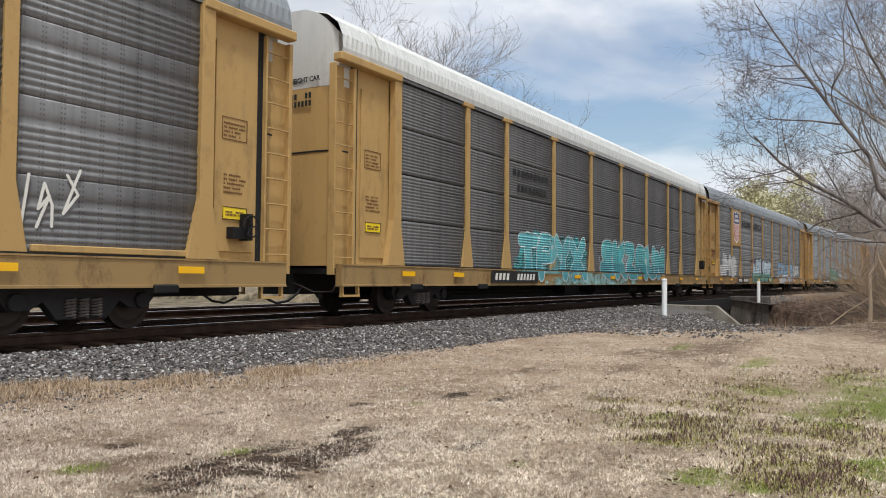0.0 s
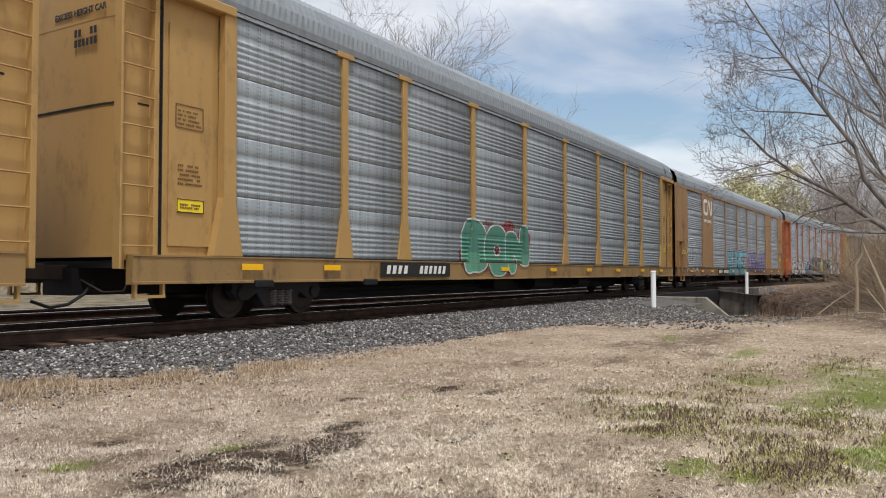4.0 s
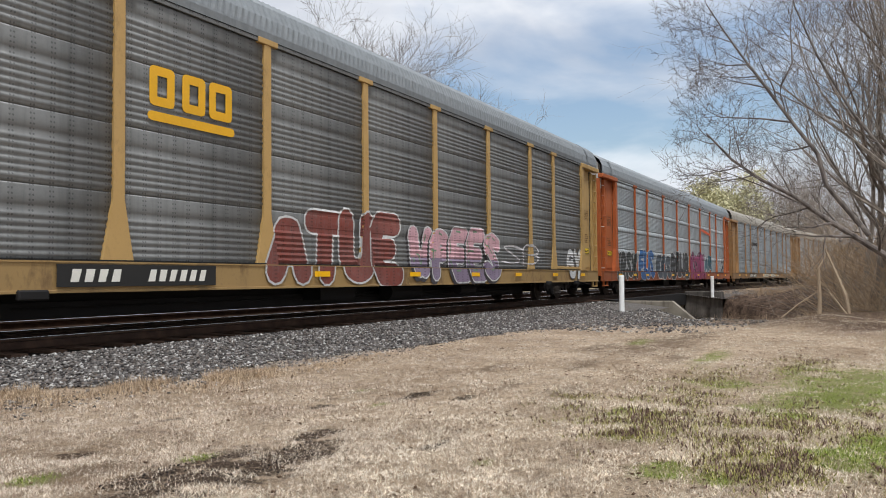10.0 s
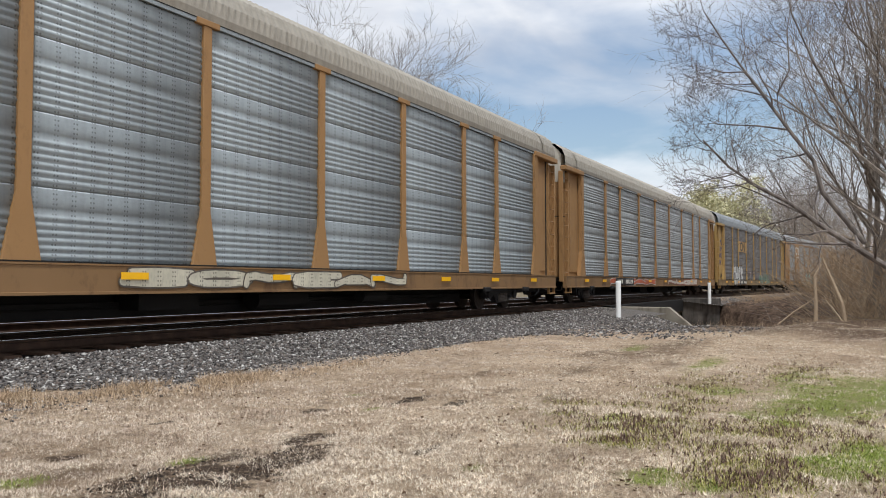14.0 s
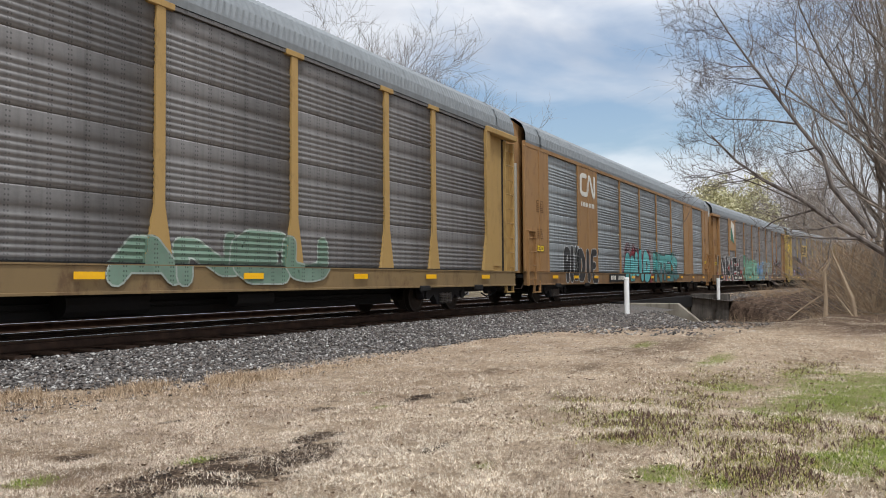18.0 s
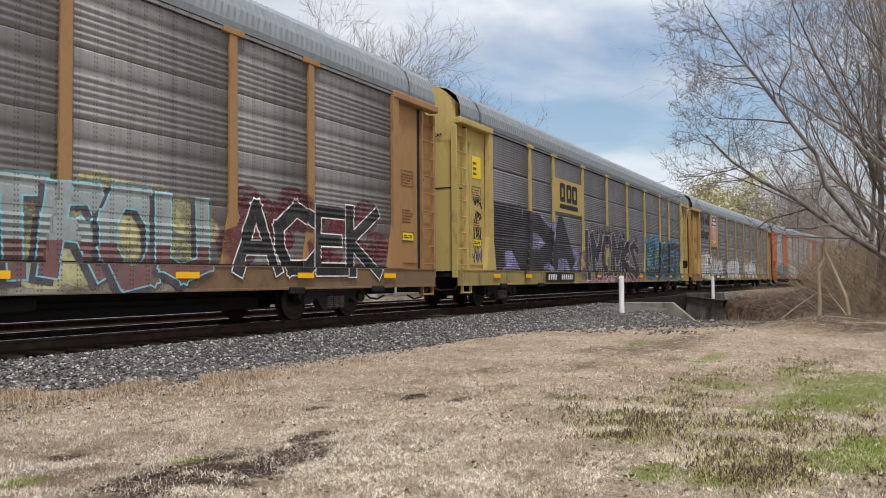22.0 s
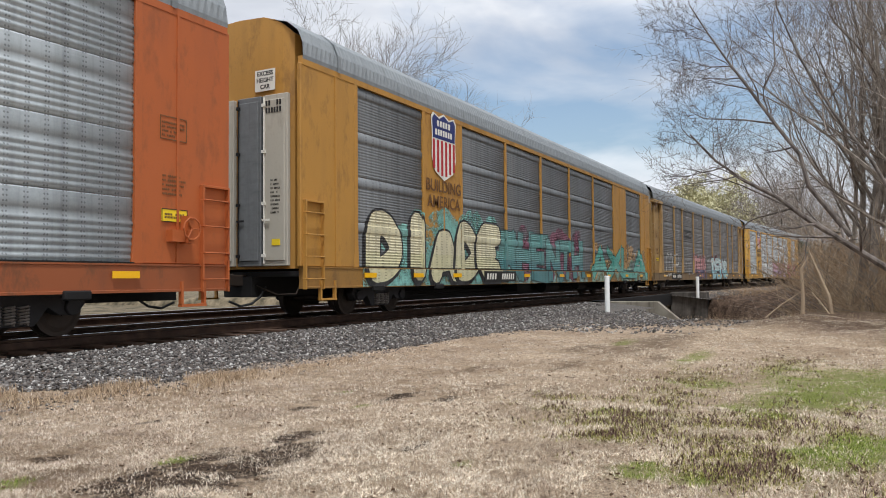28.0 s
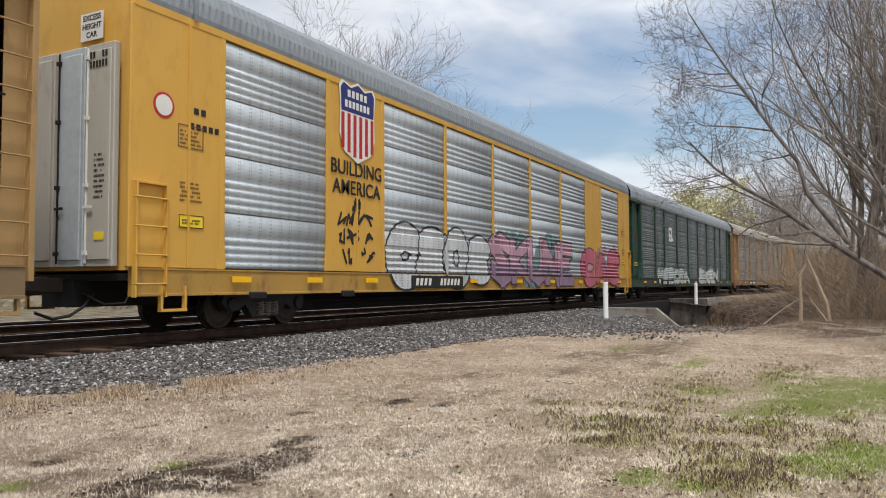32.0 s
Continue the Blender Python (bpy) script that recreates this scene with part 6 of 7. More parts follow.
for (xa, xb), zt in (((28.4, 30.4), 0.2), ((42.4, 44.4), 0.24)):
    ym = middle_y((xa + xb) / 2)
    box(bm, xa, xb, ym - 1.75, ym + 6.2, -2.4, zt)
bevelled(bm, 0.03)
part("abutment", bm, CONCRETE, bridge, "stained concrete abutment")
bm = bmesh.new()
v = [(30.8, 9.3, 0.2), (30.8, 6.75, 0.2), (30.8, 5.9, -0.52), (30.8, 5.5, -0.8), (30.8, 5.5, -2.2), (30.8, 9.3, -2.2)]
a = [bm.verts.new(p) for p in v]
b = [bm.verts.new((p[0] + 0.35, p[1], p[2])) for p in v]
bm.faces.new(a), bm.faces.new(b[::-1])
for i in range(6):
    bm.faces.new((a[i], b[i], b[(i + 1) % 6], a[(i + 1) % 6]))
bevelled(bm, 0.02)
part("wing_wall", bm, CONCRETE, bridge, "sloping concrete wing wall")
# weathered concrete again, with the far wall's shade put into a darker colour
k = Nodes("shaded_concrete", 0.85, 0.0, 0.2)
cc = k.mix(k.band(k.noise(1.6, detail=7), 0.35, 0.68), rgb(70, 66, 62), rgb(110, 104, 98))
cc = k.mix(k.math("MULTIPLY", k.band(k.noise(2.4, (3, 3, 0.25), detail=6), 0.48, 0.72), 0.6), cc, rgb(44, 40, 36))
k.bump(k.noise(24, detail=5), 0.4, 0.01)
SHADED_CONCRETE = k.done(cc)
bm = bmesh.new()
box(bm, 42.7, 43.5, 6.75, 8.66, -2.6, 0.36)
bevelled(bm, 0.03)
part("wing_wall", bm, SHADED_CONCRETE, bridge, "weathered concrete wing wall, darkened like shade")
for o in (-1.7, 0.0, 2.6, 5.6):
    ribbon("girder", [(o - 0.2, -0.35), (o - 0.2, 0.26), (o + 0.2, 0.26), (o + 0.2, -0.35)], steps((29.6, 43.4, 2.3)), STEEL_DARK, bridge)
ribbon("deck", [(-1.6, 0.1), (5.7, 0.1)], steps((29.6, 43.4, 2.3)), STEEL_DARK, bridge)

# white marker posts
MARKER = sheet("white_plastic", rgb(250, 250, 247), 0.5, 0.0, 0.05)


def marker_post(x, y, z, h):
    top = new("marker_post")
    top.location = (x, y, z)
    tagged(top, "white plastic tube marker post beside the track", "marker post", "marker posts")
    bm = bmesh.new()
    rod(bm, (0, 0, -0.3), (0, 0, h - 0.03), 0.085, 14)
    part("tube", bm, MARKER, top, smooth=False)
    bm = bmesh.new()
    rod(bm, (0, 0, h - 0.05), (0, 0, h), 0.095, 14, 0.08)
    part("cap", bm, MARKER, top)


marker_post(25.0, 7.12, 0.18, 1.05)
marker_post(42.4, 7.16, 0.36, 0.83)


# ---- trees and undergrowth ----
k = Nodes("grey_bark", 0.9, 0.0, 0.15)
cc = k.mix(k.band(k.noise(6, (1, 1, 0.25), detail=5), 0.35, 0.65), rgb(112, 103, 95), rgb(164, 153, 141))
k.bump(k.noise(20, (1, 1, 0.2), detail=4), 0.6, 0.02)
BARK = k.done(cc)
# lighter copy of the bark: distance haze is put into its colour
k = Nodes("haze_toned_bark", 0.9, 0.0, 0.15)
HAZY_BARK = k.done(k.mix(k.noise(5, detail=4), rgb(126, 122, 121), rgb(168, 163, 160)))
k = Nodes("brown_twigs", 0.9, 0.0, 0.1)
BRUSH = k.done(k.mix(k.noise(1.2, detail=4), rgb(118, 98, 79), rgb(176, 152, 124)))


def tubes(name, branches, material):
    """One mesh of tapering limbs: (points, radii, sides)."""
    verts, faces = [], []
    for pts, radii, sides in branches:
        base = len(verts)
        for i, p in enumerate(pts):
            d = (pts[min(i + 1, len(pts) - 1)] - pts[max(i - 1, 0)])
            d = d.normalized() if d.length > 1e-9 else Vector((0, 0, 1))
            u = d.orthogonal().normalized()
            v = d.cross(u)
            for j in range(sides):
                a = math.tau * j / sides
                verts.append(p + (u * math.cos(a) + v * math.sin(a)) * radii[i])
        for i in range(len(pts) - 1):
            for j in range(sides):
                a, b = base + i * sides + j, base + i * sides + (j + 1) % sides
                faces.append((a, b, b + sides, a + sides))
    me = bpy.data.meshes.new(name)
    me.from_pydata(verts, [], faces)
    me.materials.append(None)
    return me


FINE = [0.0035]
CROOK = [0.11]


def grow(rnd, out, p, d, length, r, level, top, kids, lift=0.06, spread=(28, 58)):
    n = 5 if level < 2 else (4 if level < 3 else (3 if level < 4 else 2))
    pts, radii = [p.copy()], [r]
    q, e = p.copy(), d.copy()
    for i in range(n):
        e = (e + Vector((rnd.gauss(0, CROOK[0]), rnd.gauss(0, CROOK[0]), rnd.gauss(0, CROOK[0] * 0.75) + lift))).normalized()
        q = q + e * (length / n)
        pts.append(q.copy())
        radii.append(r * (1 - 0.72 * (i + 1) / n))
    out.append((pts, radii, max(3, 7 - 2 * level)))
    if level < top:
        sprout(rnd, out, pts, radii, length, level, top, kids, lift, spread)


def sprout(rnd, out, pts, radii, length, level, top, kids, lift, spread):
    n = len(pts) - 1
    for c in range(kids[level]):
        t = n * (0.28 + 0.72 * (c + rnd.random()) / kids[level])
        i = min(int(t), n - 1)
        f = t - i
        b = pts[i].lerp(pts[i + 1], f)
        d = (pts[i + 1] - pts[i]).normalized()
        side = d.orthogonal().normalized()
        side.rotate(Matrix.Rotation(rnd.uniform(0, math.tau), 3, d))
        ang = radians(rnd.uniform(*spread))
        e = (d * math.cos(ang) + side * math.sin(ang)).normalized()
        grow(rnd, out, b, e, length * rnd.uniform(0.42, 0.68), max(FINE[0], (radii[i] * (1 - f) + radii[i + 1] * f) * rnd.uniform(0.45, 0.62)), level + 1, top, kids, lift, spread)


def tree(seed, height, r, kids, top=4, lean=(0, 0), lift=0.06, spread=(28, 58), twig=0.0):
    rnd = random.Random(seed)
    out = []
    FINE[0] = twig or 0.004
    grow(rnd, out, Vector((0, 0, -0.2)), Vector((lean[0], lean[1], 1)).normalized(), height, r, 0, top, kids, lift, spread)
    trunk = [b for b in out if b[2] >= 5]
    crown = [b for b in out if b[2] < 5]
    return tubes("trunk", trunk, BARK), tubes("crown", crown, BARK)


def plant_tree(meshes, x, y, turn, size=1.0, label="bare grey tree with fine twigs", z=None, bark=None):
    ob = new("bare_tree")
    ob.location = (x, y, ground_z(x, y, False) if z is None else z)
    ob.rotation_euler = (0, 0, turn)
    ob.scale = (size,) * 3
    tagged(ob, label, "tree", "bare trees")
    piece("trunk", meshes[0], bark or BARK, ob)
    piece("crown", meshes[1], bark or BARK, ob)
    return ob


KINDS = [tree(1, 9.5, 0.16, (9, 7, 5, 3)), tree(2, 11.0, 0.19, (9, 7, 5, 3), lift=0.09), tree(3, 8.0, 0.12, (10, 6, 5, 3), lean=(0.15, 0.1)), tree(4, 12.0, 0.15, (12, 6, 4, 3), lift=0.12, spread=(20, 45))]
AFAR = [tree(31, 9.5, 0.16, (9, 7, 5), 3, lift=0.1, spread=(22, 50), twig=0.012), tree(32, 10.5, 0.16, (10, 7, 5), 3, lift=0.12, spread=(20, 48), twig=0.012), tree(33, 9.0, 0.14, (9, 7, 6), 3, twig=0.012)]
FINE[0] = 0.004

# the leaning tree at the edge of the lawn, with three great limbs
rnd = random.Random(21)
branches = []
CROOK[0] = 0.17
GREAT_BOUGHS = (([(19.0, -2.4, -0.4), (18.5, -1.4, 0.8), (18.2, -0.45, 1.5), (18.05, 0.24, 2.0), (17.9, 0.8, 2.42), (17.75, 1.3, 2.85), (17.6, 1.94, 3.24), (17.45, 2.5, 3.7), (17.3, 3.0, 4.3)], 0.17, 18, 2.2),
         ([(18.3, -0.07, 2.0), (18.37, 0.71, 3.12), (18.44, 0.87, 3.83), (18.5, 1.31, 4.5), (18.6, 2.0, 5.63), (18.66, 2.3, 6.1), (18.7, 2.8, 6.95), (18.8, 3.2, 7.7)], 0.12, 16, 2.2),
         ([(18.6, 2.26, 6.04), (18.45, 2.72, 6.05), (18.3, 3.26, 6.25)], 0.04, 9, 1.5),
         ([(18.55, 1.35, 4.59), (18.2, 1.98, 4.68), (17.9, 2.78, 4.74), (17.8, 3.05, 4.9)], 0.05, 11, 1.7),
         ([(18.6, 1.59, 5.45), (18.8, 1.35, 6.0), (19.0, 1.39, 6.97), (19.2, 1.29, 7.9)], 0.05, 9, 1.8),
         ([(19.2, -2.0, 0.0), (19.0, -1.3, 2.0), (18.9, -0.51, 3.66), (19.07, 0.19, 4.8), (19.25, 0.86, 6.2), (19.4, 1.32, 7.5), (19.6, 1.5, 8.6)], 0.1, 12, 2.2),
         ([(18.0, 1.09, 2.65), (17.85, 1.97, 3.14), (17.7, 2.64, 3.45), (17.5, 3.3, 3.62)], 0.04, 9, 1.5),
         ([(19.6, -2.6, -0.1), (19.5, -2.2, 3.0), (19.3, -1.6, 6.0), (19.2, -0.9, 9.0)], 0.08, 8, 2.2))
for pts, r, n, reach in GREAT_BOUGHS:
    pts = [Vector(p) for p in pts]
    r *= 0.48
    radii = [r * (1 - 0.78 * i / (len(pts) - 1)) for i in range(len(pts))]
    branches.append((pts, radii, 8))
    sprout(rnd, branches, pts, radii, reach * 0.9, 0, 4, (n - 1, 6, 4, 3), 0.05, (26, 62))
CROOK[0] = 0.11
lean_tree = new("bare_tree")
tagged(lean_tree, "many-stemmed bare tree leaning over the lawn", "tree", "bare trees")
k = Nodes("dark_bark", 0.9, 0.0, 0.15)
cc = k.mix(k.band(k.noise(7, (1, 1, 0.3), detail=5), 0.35, 0.65), rgb(80, 74, 71), rgb(128, 119, 113))
k.bump(k.noise(20, (1, 1, 0.2), detail=4), 0.6, 0.02)
DARK_BARK = k.done(cc)
piece("trunk", tubes("trunk", [b for b in branches if b[2] >= 5], BARK), DARK_BARK, lean_tree)
piece("crown", tubes("crown", [b for b in branches if b[2] < 5], BARK), DARK_BARK, lean_tree)

rnd = random.Random(5)
for i in range(38):
    x = 22 + 40 * rnd.random() ** 1.2
    plant_tree(KINDS[(0, 3, 1, 3, 2)[i % 5]], x, rnd.uniform(-0.38 * x, -0.02 * x - 1.2), rnd.uniform(0, 6.28), rnd.uniform(0.6, 0.95))
for i in range(8):
    x = rnd.uniform(24, 37)
    plant_tree(KINDS[(3, 1, 0)[i % 3]], x, x * math.tan(radians(rnd.uniform(-8, 0.5))), rnd.uniform(0, 6.28), rnd.uniform(0.7, 1.05), bark=BARK)
for i in range(40):
    r, a = rnd.uniform(60, 150), radians(rnd.uniform(-24, 0.5))
    plant_tree(AFAR[i % 3], r * math.cos(a), r * math.sin(a) - 2.5, rnd.uniform(0, 6.28), rnd.uniform(0.9, 1.5))
# beyond the tracks
CROOK[0] = 0.2
# these trees wear the bark with haze in its colour
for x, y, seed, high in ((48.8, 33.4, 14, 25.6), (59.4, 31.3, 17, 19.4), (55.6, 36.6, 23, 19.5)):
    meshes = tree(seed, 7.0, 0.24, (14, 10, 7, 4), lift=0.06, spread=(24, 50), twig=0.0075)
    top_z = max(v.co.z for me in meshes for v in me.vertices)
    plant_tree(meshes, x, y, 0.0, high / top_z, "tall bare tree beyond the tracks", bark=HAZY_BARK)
CROOK[0] = 0.11
for i in range(36):
    r, a = rnd.uniform(105, 160), rnd.uniform(2.2, 8.2)
    plant_tree(AFAR[i % 3], r * math.cos(radians(a)), r * math.sin(radians(a)), rnd.uniform(0, 6.28), r / 120 * rnd.uniform(0.75, 1.1) * (1.12 - 0.04 * max(0, a - 4)), "bare tree beyond the tracks")

# a tree in young leaf behind the train
k = Nodes("young_leaves", 0.8, 0.0, 0.2)
geo = k.n("ShaderNodeNewGeometry")
LEAF = k.done(k.mix(geo.outputs["Random Per Island"], rgb(172, 168, 130), rgb(210, 204, 168)))


def leafy_tree(x, y, height, width, seed):
    ob = new("leafy_tree")
    ob.location = (x, y, 0)
    tagged(ob, "tree in pale green young leaf", "tree", "leafy trees")
    rng = np.random.default_rng(seed)
    rnd = random.Random(seed)
    out = []
    grow(rnd, out, Vector((0, 0, -0.3)), Vector((0, 0, 1)), height * 0.8, 0.3, 0, 3, (9, 6, 4, 0))
    piece("trunk", tubes("trunk", out, BARK), BARK, ob)
    clumps = [b[0][-1] for b in out if b[2] <= 3]
    verts, faces = [], []
    for c in clumps:
        for _ in range(34):
            p = c + Vector(rng.normal(0, width * 0.09, 3))
            a, b = Vector(rng.normal(0, 0.15, 3)), Vector(rng.normal(0, 0.15, 3))
            n = len(verts)
            verts += [p, p + a, p + a + b, p + b]
            faces.append((n, n + 1, n + 2, n + 3))
    tagged(soup("crown", verts, faces, LEAF, ob), "pale green young leaves")


leafy_tree(118, 21.8, 12, 6, 4)
leafy_tree(116, 17.6, 11, 6, 5)
leafy_tree(128, 20, 12, 6, 6)

# broken pale stump and snags at the wood's edge
SNAG = sheet("bleached_wood", rgb(178, 156, 130), 0.85, 0.0, 0.4)
snag = new("broken_snag")
tagged(snag, "bleached broken tree trunk at the wood's edge", "dead tree")
for pts, r in (([(23.5, 1.18, -0.3), (23.5, 1.14, 0.5), (23.55, 1.16, 1.35), (23.6, 0.98, 1.68)], 0.06), ([(23.5, 0.4, -0.2), (23.5, 0.5, 0.6), (23.6, 0.72, 1.2), (23.7, 0.95, 1.8), (23.7, 1.0, 2.0)], 0.065), ([(23.2, 2.1, 0.0), (23.4, 1.7, 0.35), (23.5, 1.15, 0.75)], 0.02), ([(23.0, 0.35, -0.1), (23.2, 0.6, 0.3), (23.4, 0.9, 0.7)], 0.025)):
    pts = [Vector(p) for p in pts]
    piece("stem", tubes("stem", [(pts, [r * (1 - 0.2 * i) for i in range(len(pts))], 8)], SNAG), SNAG, snag)


def sticks(name, n, area, height, r, seed, material, label, clump=3):
    """A thicket of thin branching stems."""
    rnd = random.Random(seed)
    out = []
    for _ in range(n):
        x, y = area(rnd)
        z = ground_z(x, y, False)
        for _ in range(clump):
            d = Vector((rnd.gauss(0, 0.6), rnd.gauss(0, 0.6), 1)).normalized()
            h = height * rnd.uniform(0.35, 1.1)
            p = [Vector((x, y, z - 0.05))]
            for i in range(3):
                d = (d + Vector((rnd.gauss(0, 0.34), rnd.gauss(0, 0.34), -0.08))).normalized()
                p.append(p[-1] + d * h / 3)
            out.append((p, [r, r * 0.8, r * 0.55, r * 0.3], 3))
            for i in (1, 2):
                e = (d + Vector((rnd.gauss(0, 0.7), rnd.gauss(0, 0.7), 0.2))).normalized()
                out.append(([p[i], p[i] + e * h * 0.2, p[i] + e * h * 0.38], [r * 0.6, r * 0.4, r * 0.2], 3))
    ob = piece(name, tubes(name, out, material), material)
    tagged(ob, label, "brush", kind="stuff")
    return ob


sticks("bank_brush", 760, lambda q: (lambda x: (x, q.uniform(-7, 0.06 * x if x > 25 else -0.9)))(q.uniform(18.5, 38)), 0.65, 0.005, 8, BRUSH, "tangled brown brush on the creek bank")
k = Nodes("tan_canes", 0.9, 0.0, 0.1)
CANE = k.done(k.mix(k.noise(1.6, detail=5), rgb(150, 126, 102), rgb(222, 200, 168)))
sticks("cane_brush", 260, lambda q: (lambda x: (x, q.uniform(-5.5, 0.03 * x - 0.6)))(q.uniform(24.4, 31)), 1.4, 0.007, 21, CANE, "tangle of tan arching canes", 4)
sticks("cane_brush", 220, lambda q: (lambda x: (x, q.uniform(-5.5, 0.03 * x - 0.6)))(q.uniform(24.4, 33)), 4.2, 0.009, 22, CANE, "tall tan canes at the wood's edge", 3)
sticks("far_bank_brush", 240, lambda q: (lambda x: (x, q.uniform(-3, 6.2)))(q.uniform(42, 56)), 1.0, 0.009, 23, BRUSH, "brown brush on the far bank", 3)
sticks("thicket", 1250, lambda q: (lambda x: (x, q.uniform(-13, 0.03 * x if x > 25 else -1.2)))(q.uniform(22, 44)), 4.2, 0.011, 9, BRUSH, "thicket of thin bare saplings", 2)
sticks("saplings", 340, lambda q: (lambda x: (x, q.uniform(-3.0, 0.055 * x)))(q.uniform(40, 72)), 5.0, 0.016, 31, BRUSH, "brown saplings beyond the creek", 2)
sticks("saplings", 300, lambda q: (lambda x: (x, q.uniform(-8, 0.03 * x - 0.4)))(q.uniform(25, 35)), 5.5, 0.012, 14, BARK, "thin bare saplings at the wood's edge", 2)
sticks("far_wood_stems", 700, lambda q: (lambda r, a: (r * math.cos(a), r * math.sin(a)))(q.uniform(100, 165), radians(q.uniform(-14, 8.2))), 10, 0.03, 12, BARK, "far bare wood of thin stems", 2)
sticks("track_brush", 300, lambda q: (lambda x: (x, middle_y(x) - q.uniform(3.6, 9)))(q.uniform(58, 100)), 0.7, 0.008, 10, BRUSH, "brown brush beside the track")


# ---- lawn ----
def blades(name, places, lengths, lean, width, material, label, seed):
    rng = np.random.default_rng(seed)
    n = len(places)
    p = np.asarray(places, float)
    L_ = np.asarray(lengths)[:, None]
    a = rng.uniform(0, math.tau, n)
    t = np.clip(rng.normal(lean, 0.3, n), 0.0, 1.45)[:, None]
    flat = np.stack([np.cos(a), np.sin(a), np.zeros(n)], 1)
    side = np.stack([-np.sin(a), np.cos(a), np.zeros(n)], 1) * width
    tip = p + flat * np.sin(t) * L_ + np.array([0, 0, 1.0]) * np.cos(t) * L_
    v = np.stack([p - side, p + side, tip], 1)
    me = bpy.data.meshes.new(name)
    me.vertices.add(n * 3)
    me.vertices.foreach_set("co", v.ravel())
    me.loops.add(n * 3)
    me.loops.foreach_set("vertex_index", np.arange(n * 3))
    me.polygons.add(n)
    me.polygons.foreach_set("loop_start", np.arange(0, n * 3, 3))
    me.update(calc_edges=True)
    me.materials.append(material)
    return tagged(new(name, me), label, "grass", kind="stuff")


def blade_material(name, a, b):
    k = Nodes(name, 0.85, 0.0, 0.15)
    geo = k.n("ShaderNodeNewGeometry")
    return k.done(k.mix(geo.outputs["Random Per Island"], a, b))


k = Nodes("dry_grass", 0.85, 0.0, 0.15)
geo = k.n("ShaderNodeNewGeometry")
ramp = k.n("ShaderNodeValToRGB")
ramp.color_ramp.elements[0].color, ramp.color_ramp.elements[1].color = rgb(96, 74, 57), rgb(255, 246, 226)
for pos, col in ((0.1, rgb(140, 114, 90)), (0.2, rgb(226, 202, 174)), (0.5, rgb(252, 236, 212))):
    e = ramp.color_ramp.elements.new(pos)
    e.color = col
k.t.links.new(geo.outputs["Random Per Island"], ramp.inputs["Fac"])
cc = k.mix(k.math("MULTIPLY", k.band(k.noise(1.4, detail=8, rough=0.72), 0.47, 0.62), 0.5), ramp.outputs["Color"], rgb(136, 112, 90))
cc = k.mix(k.math("MULTIPLY", k.band(k.noise(0.5, detail=4), 0.45, 0.62), 0.35), cc, rgb(238, 226, 208))
clump = k.band(k.noise(26, detail=3, rough=0.7), 0.4, 0.6)
cc = k.mix(k.math("MULTIPLY", clump, 0.52), cc, rgb(106, 84, 67))
mat = k.band(k.noise(6.5, detail=6, rough=0.75), 0.5, 0.64)
cc = k.mix(k.math("MULTIPLY", mat, 0.4), cc, rgb(124, 100, 82))
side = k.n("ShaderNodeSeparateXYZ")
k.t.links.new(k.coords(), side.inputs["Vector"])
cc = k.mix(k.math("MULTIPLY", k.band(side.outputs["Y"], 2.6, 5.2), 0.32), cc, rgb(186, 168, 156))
DRY = k.done(cc)
LUSH = blade_material("green_grass", rgb(90, 110, 46), rgb(164, 172, 90))
WEED = blade_material("purple_green_weed", rgb(72, 56, 50), rgb(136, 110, 100))


def in_spots(x, y, spots, grow_=1.0):
    e = 1.3 * noise.noise(Vector((x * 1.7, y * 1.7, 5)))
    return any(math.hypot((x - s[0]) / s[2], (y - s[1]) / s[3]) + e < grow_ for s in spots)


rng = np.random.default_rng(77)
dry, dry_l, lush, lush_l = [], [], [], []
while len(dry) < 88000:
    dist = 2.5 + 20 * rng.random() ** 1.15 if len(dry) % 2 else 2.5 + 4.6 * rng.random() ** 0.8
    az = radians(rng.uniform(-8, 66))
    x, y = dist * math.cos(az), dist * math.sin(az)
    if y > 7.4 or x + 0.35 * y > 21.5 + 5 * noise.noise(Vector((x * 0.5, y * 0.5, 21))):
        continue
    if in_spots(x, y, BARE, 0.95) and rng.random() < 0.72:
        continue
    if in_spots(x, y, WORN, 0.95) and rng.random() < 0.4:
        continue
    z = ground_z(x, y) - 0.004
    if in_spots(x, y, LAWN, 1.1) and rng.random() < 0.78:
        lush.append((x, y, z)), lush_l.append(rng.uniform(0.012, 0.036))
        continue
    if rng.random() > 0.78 + 0.8 * noise.noise(Vector((x * 2.1, y * 2.1, 0))) + 0.6 * noise.noise(Vector((x * 6.3, y * 6.3, 3))):
        continue
    dry.append((x, y, z)), dry_l.append(rng.uniform(0.014, 0.042))


def tufts(places, lengths, n, spread):
    """n blades round each place."""
    p = np.repeat(np.asarray(places), n, 0) + rng.normal(0, 1, (len(places) * n, 3)) * np.array([spread, spread, 0])
    return p, np.repeat(np.asarray(lengths), n) * rng.uniform(0.4, 1.1, len(places) * n)


near = [i for i, p in enumerate(dry) if p[0] * p[0] + p[1] * p[1] < 49]
far = [i for i, p in enumerate(dry) if p[0] * p[0] + p[1] * p[1] >= 49]
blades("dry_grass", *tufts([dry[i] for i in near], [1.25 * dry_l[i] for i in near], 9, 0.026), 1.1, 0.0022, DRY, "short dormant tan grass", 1)
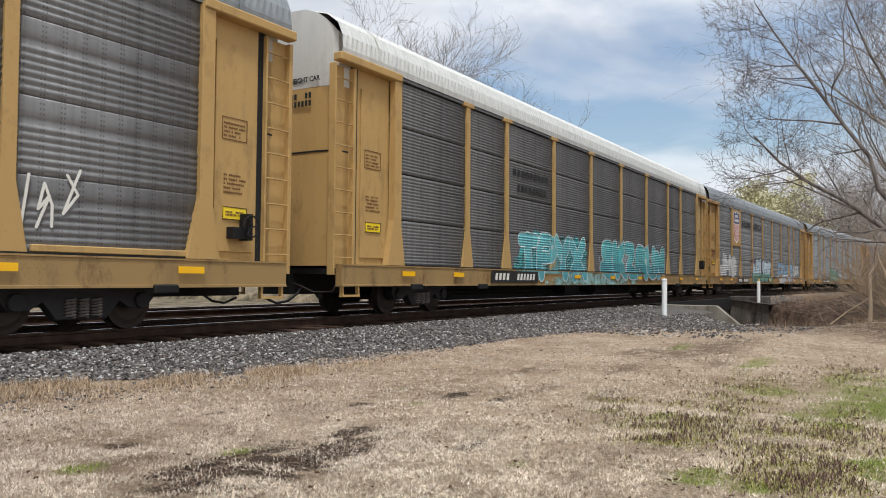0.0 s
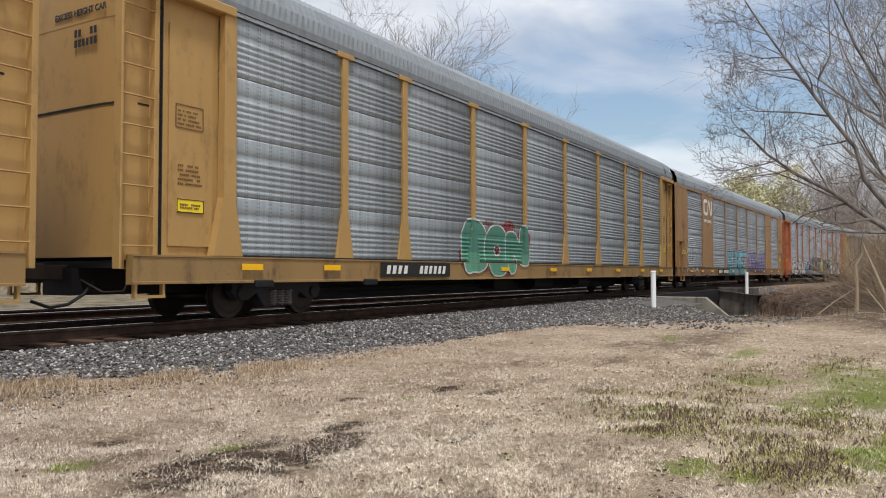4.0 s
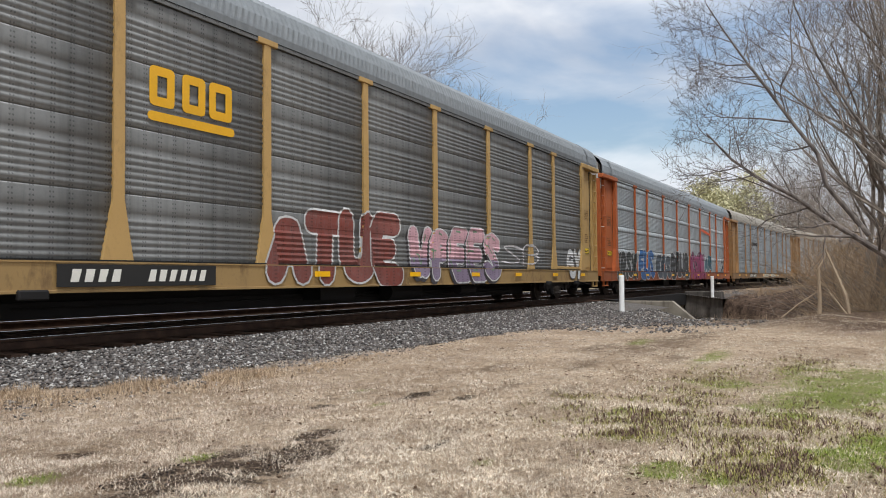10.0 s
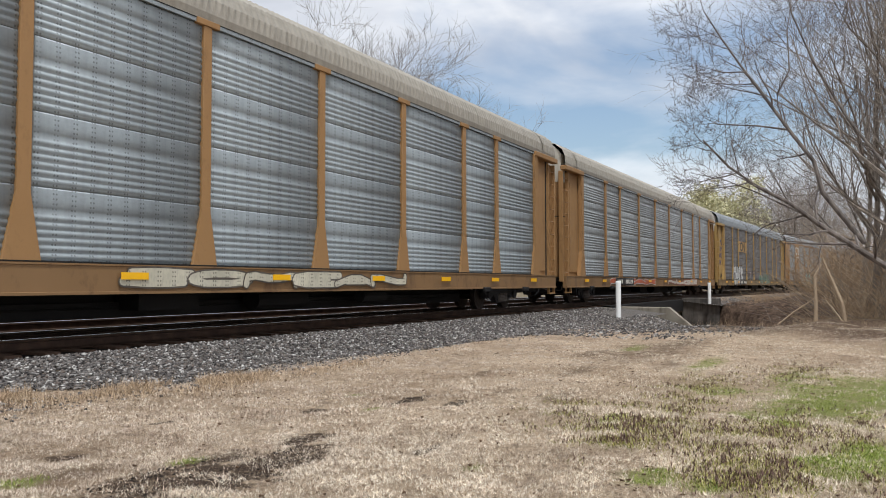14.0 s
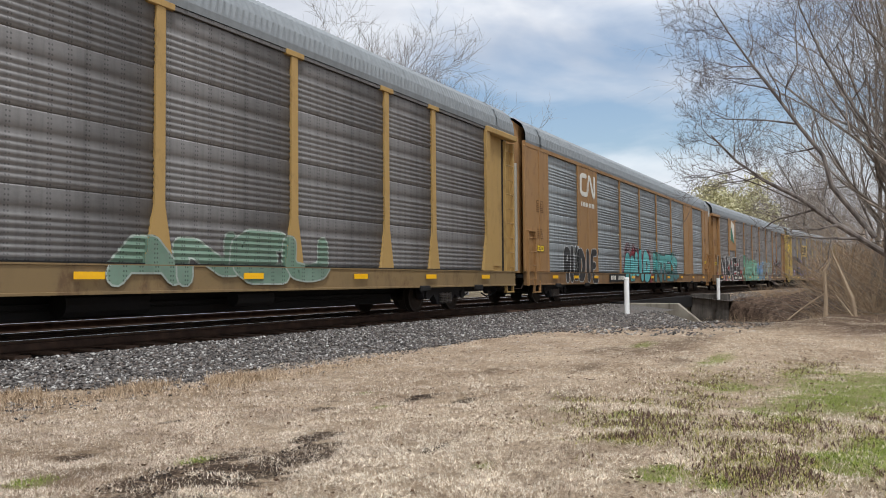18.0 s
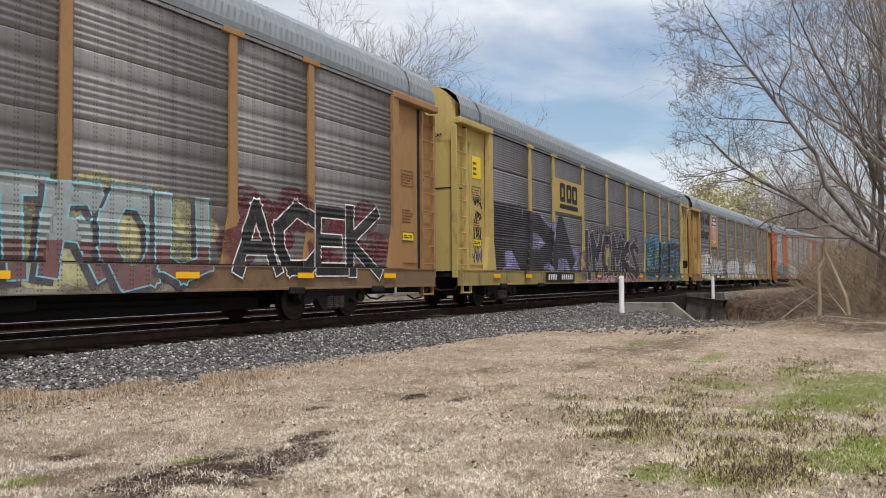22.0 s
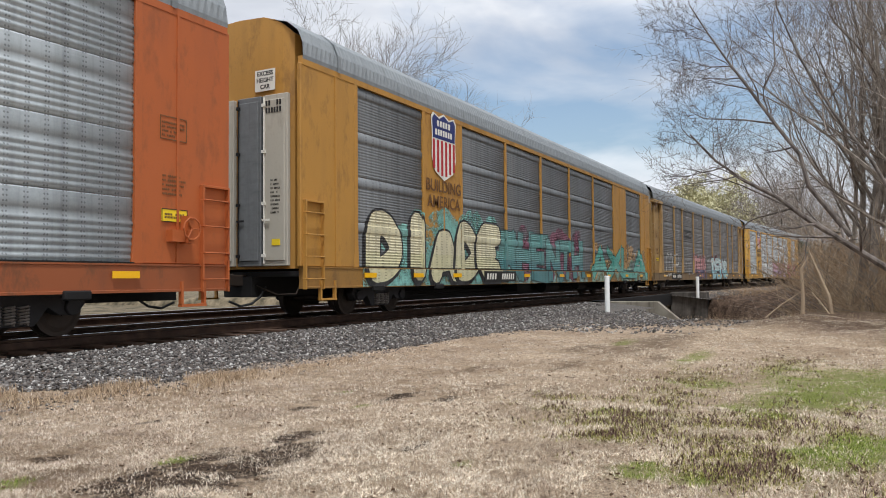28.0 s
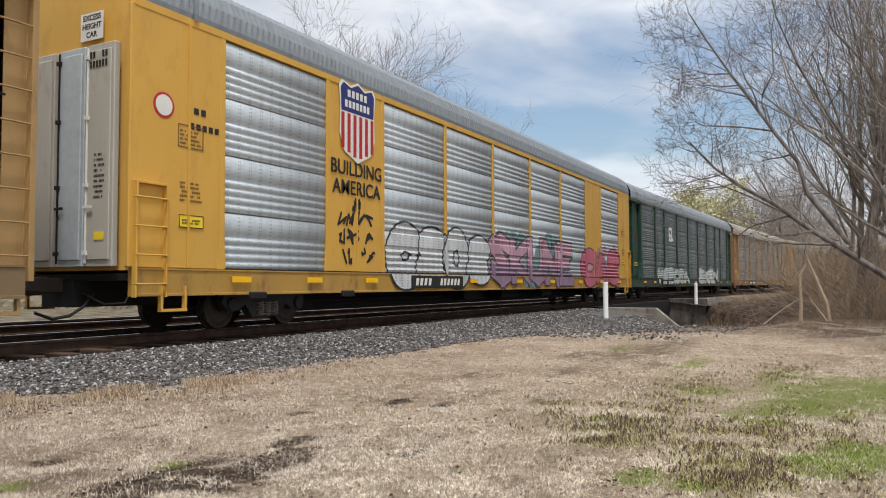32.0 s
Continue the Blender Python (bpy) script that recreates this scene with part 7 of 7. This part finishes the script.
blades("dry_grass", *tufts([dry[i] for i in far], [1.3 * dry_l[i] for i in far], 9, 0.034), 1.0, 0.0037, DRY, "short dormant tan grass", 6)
blades("green_grass", *tufts(lush, lush_l, 10, 0.035), 0.9, 0.003, LUSH, "patches of short green grass", 2)
tall, tall_l = [], []
for _ in range(26000):
    x = rng.uniform(1.5, 9) if rng.random() < 0.85 else rng.uniform(9, 22)
    y = middle_y(x) - 3.1 - 0.65 * smooth(4.2, 6.2, x) - 0.3 * smooth(9, 13, x) - abs(rng.normal(0, 0.42))
    if noise.noise(Vector((x * 1.1, y * 2, 9))) < -0.2 + 0.06 * (x - 5):
        continue
    tall.append((x, y, ground_z(x, y))), tall_l.append(rng.uniform(0.03, 0.13) * (1.2 if x < 7 else 0.7))
for _ in range(5200):
    x, y = rng.uniform(17, 27), rng.uniform(-5, 5)
    if x - 1.1 * y < 15.5 or noise.noise(Vector((x * 0.9, y * 0.9, 7))) < -0.05:
        continue
    tall.append((x, y, ground_z(x, y))), tall_l.append(rng.uniform(0.08, 0.34))
OLIVE = blade_material("olive_leaf", rgb(100, 102, 50), rgb(176, 168, 100))
STRAW = blade_material("long_straw", rgb(112, 92, 72), rgb(212, 188, 158))
blades("tall_dry_grass", tall, tall_l, 0.75, 0.0026, STRAW, "longer brown-tan grass along the ballast", 3)
weed, weed_l, base, base_l = [], [], [], []
for _ in range(4300):
    s = WEEDY[int(rng.integers(len(WEEDY)))]
    x, y = s[0] + rng.normal(0, s[2] * 1.1), s[1] + rng.normal(0, s[3] * 1.1)
    if noise.noise(Vector((x * 2.6, y * 2.6, 2))) < -0.05:
        continue
    z = ground_z(x, y)
    h = rng.uniform(0.018, 0.065)
    for i in range(5):
        weed.append((x + rng.normal(0, 0.005), y + rng.normal(0, 0.005), z + h * 0.5 * i / 4)), weed_l.append(h * rng.uniform(0.35, 0.6))
    for i in range(9):
        base.append((x + rng.normal(0, 0.07), y + rng.normal(0, 0.07), z)), base_l.append(rng.uniform(0.015, 0.04))
blades("low_weeds", weed, weed_l, 0.4, 0.004, WEED, "clumps of upright purple-brown weeds", 4)
blades("weed_leaves", base, base_l, 0.9, 0.004, OLIVE, "small green leaves under the weeds", 5)


# dark clods of turned soil on the bare spots
CLOD = sheet("dark_soil", rgb(50, 41, 35), 0.95, 0.0, 0.5)
clods, clod_s = [], []
for s in BARE[:6]:
    for _ in range(60):
        x, y = s[0] + rng.normal(0, s[2] * 0.5), s[1] + rng.normal(0, s[3] * 0.5)
        if in_spots(x, y, [s], 1.0):
            clods.append((x, y, ground_z(x, y))), clod_s.append(rng.uniform(0.004, 0.014))
tagged(scatter("soil_clods", clods, clod_s, CLOD, 9), "dark crumbs of turned soil", "soil", kind="stuff")


# dead leaves and dark crumbs strewn over the lawn
DEAD_LEAF = sheet("dead_leaves", rgb(104, 80, 60), 0.9, 0.0, 0.6)
bits, bit_s = [], []
for _ in range(2400):
    x, y = rng.uniform(2.4, 15), rng.uniform(-1.5, 7.2)
    if noise.noise(Vector((x * 1.3, y * 1.3, 12))) + rng.uniform(-0.25, 0.25) < 0.1:
        continue
    bits.append((x, y, ground_z(x, y) + 0.012)), bit_s.append(rng.uniform(0.006, 0.02))
tagged(scatter("dead_leaves", bits, bit_s, DEAD_LEAF, 19, 0.45), "brown dead leaves on the lawn", "leaves", kind="stuff")


# ---- movement ----
def wagon_pose(k, middle, t):
    x, y, a = track(FIRST + (k - 2) * PITCH - SPEED * (t - 1) + middle)
    return pose(x, y, RAIL_Z + LIFT, 0, 0, math.degrees(a))


def motions():
    times = [0.0, 1 / 30] + [0.5 * i for i in range(1, 64)] + [32 - 1 / 30, 32.0]
    when = {}
    for car, k, middle in wagons:
        walk(car, [(t, wagon_pose(k, middle, t)) for t in times])
        when[car] = 1 + (FIRST + (k - 2) * PITCH + middle) / SPEED
    turn = SPEED / WHEEL_R / FPS
    for wheel, car, x, d in wheels:
        pass_at = when[car] + x / SPEED
        f0, f1 = max(0, int((pass_at - 2.2) * FPS)), min(960, int((pass_at + 0.7) * FPS))
        rows = [(0.0, pose(d, 0, WHEEL_R - LIFT))]
        for f in range(max(1, f0), max(f1, 1)):
            rows.append((f / FPS, pose(d, 0, WHEEL_R - LIFT, 0, -math.degrees((f - max(1, f0)) * turn) % 360, 0)))
        if rows[-1][0] < 32:
            last = rows[-1][1]
            rows.append((32.0, last))
        walk(wheel, rows)


motions()
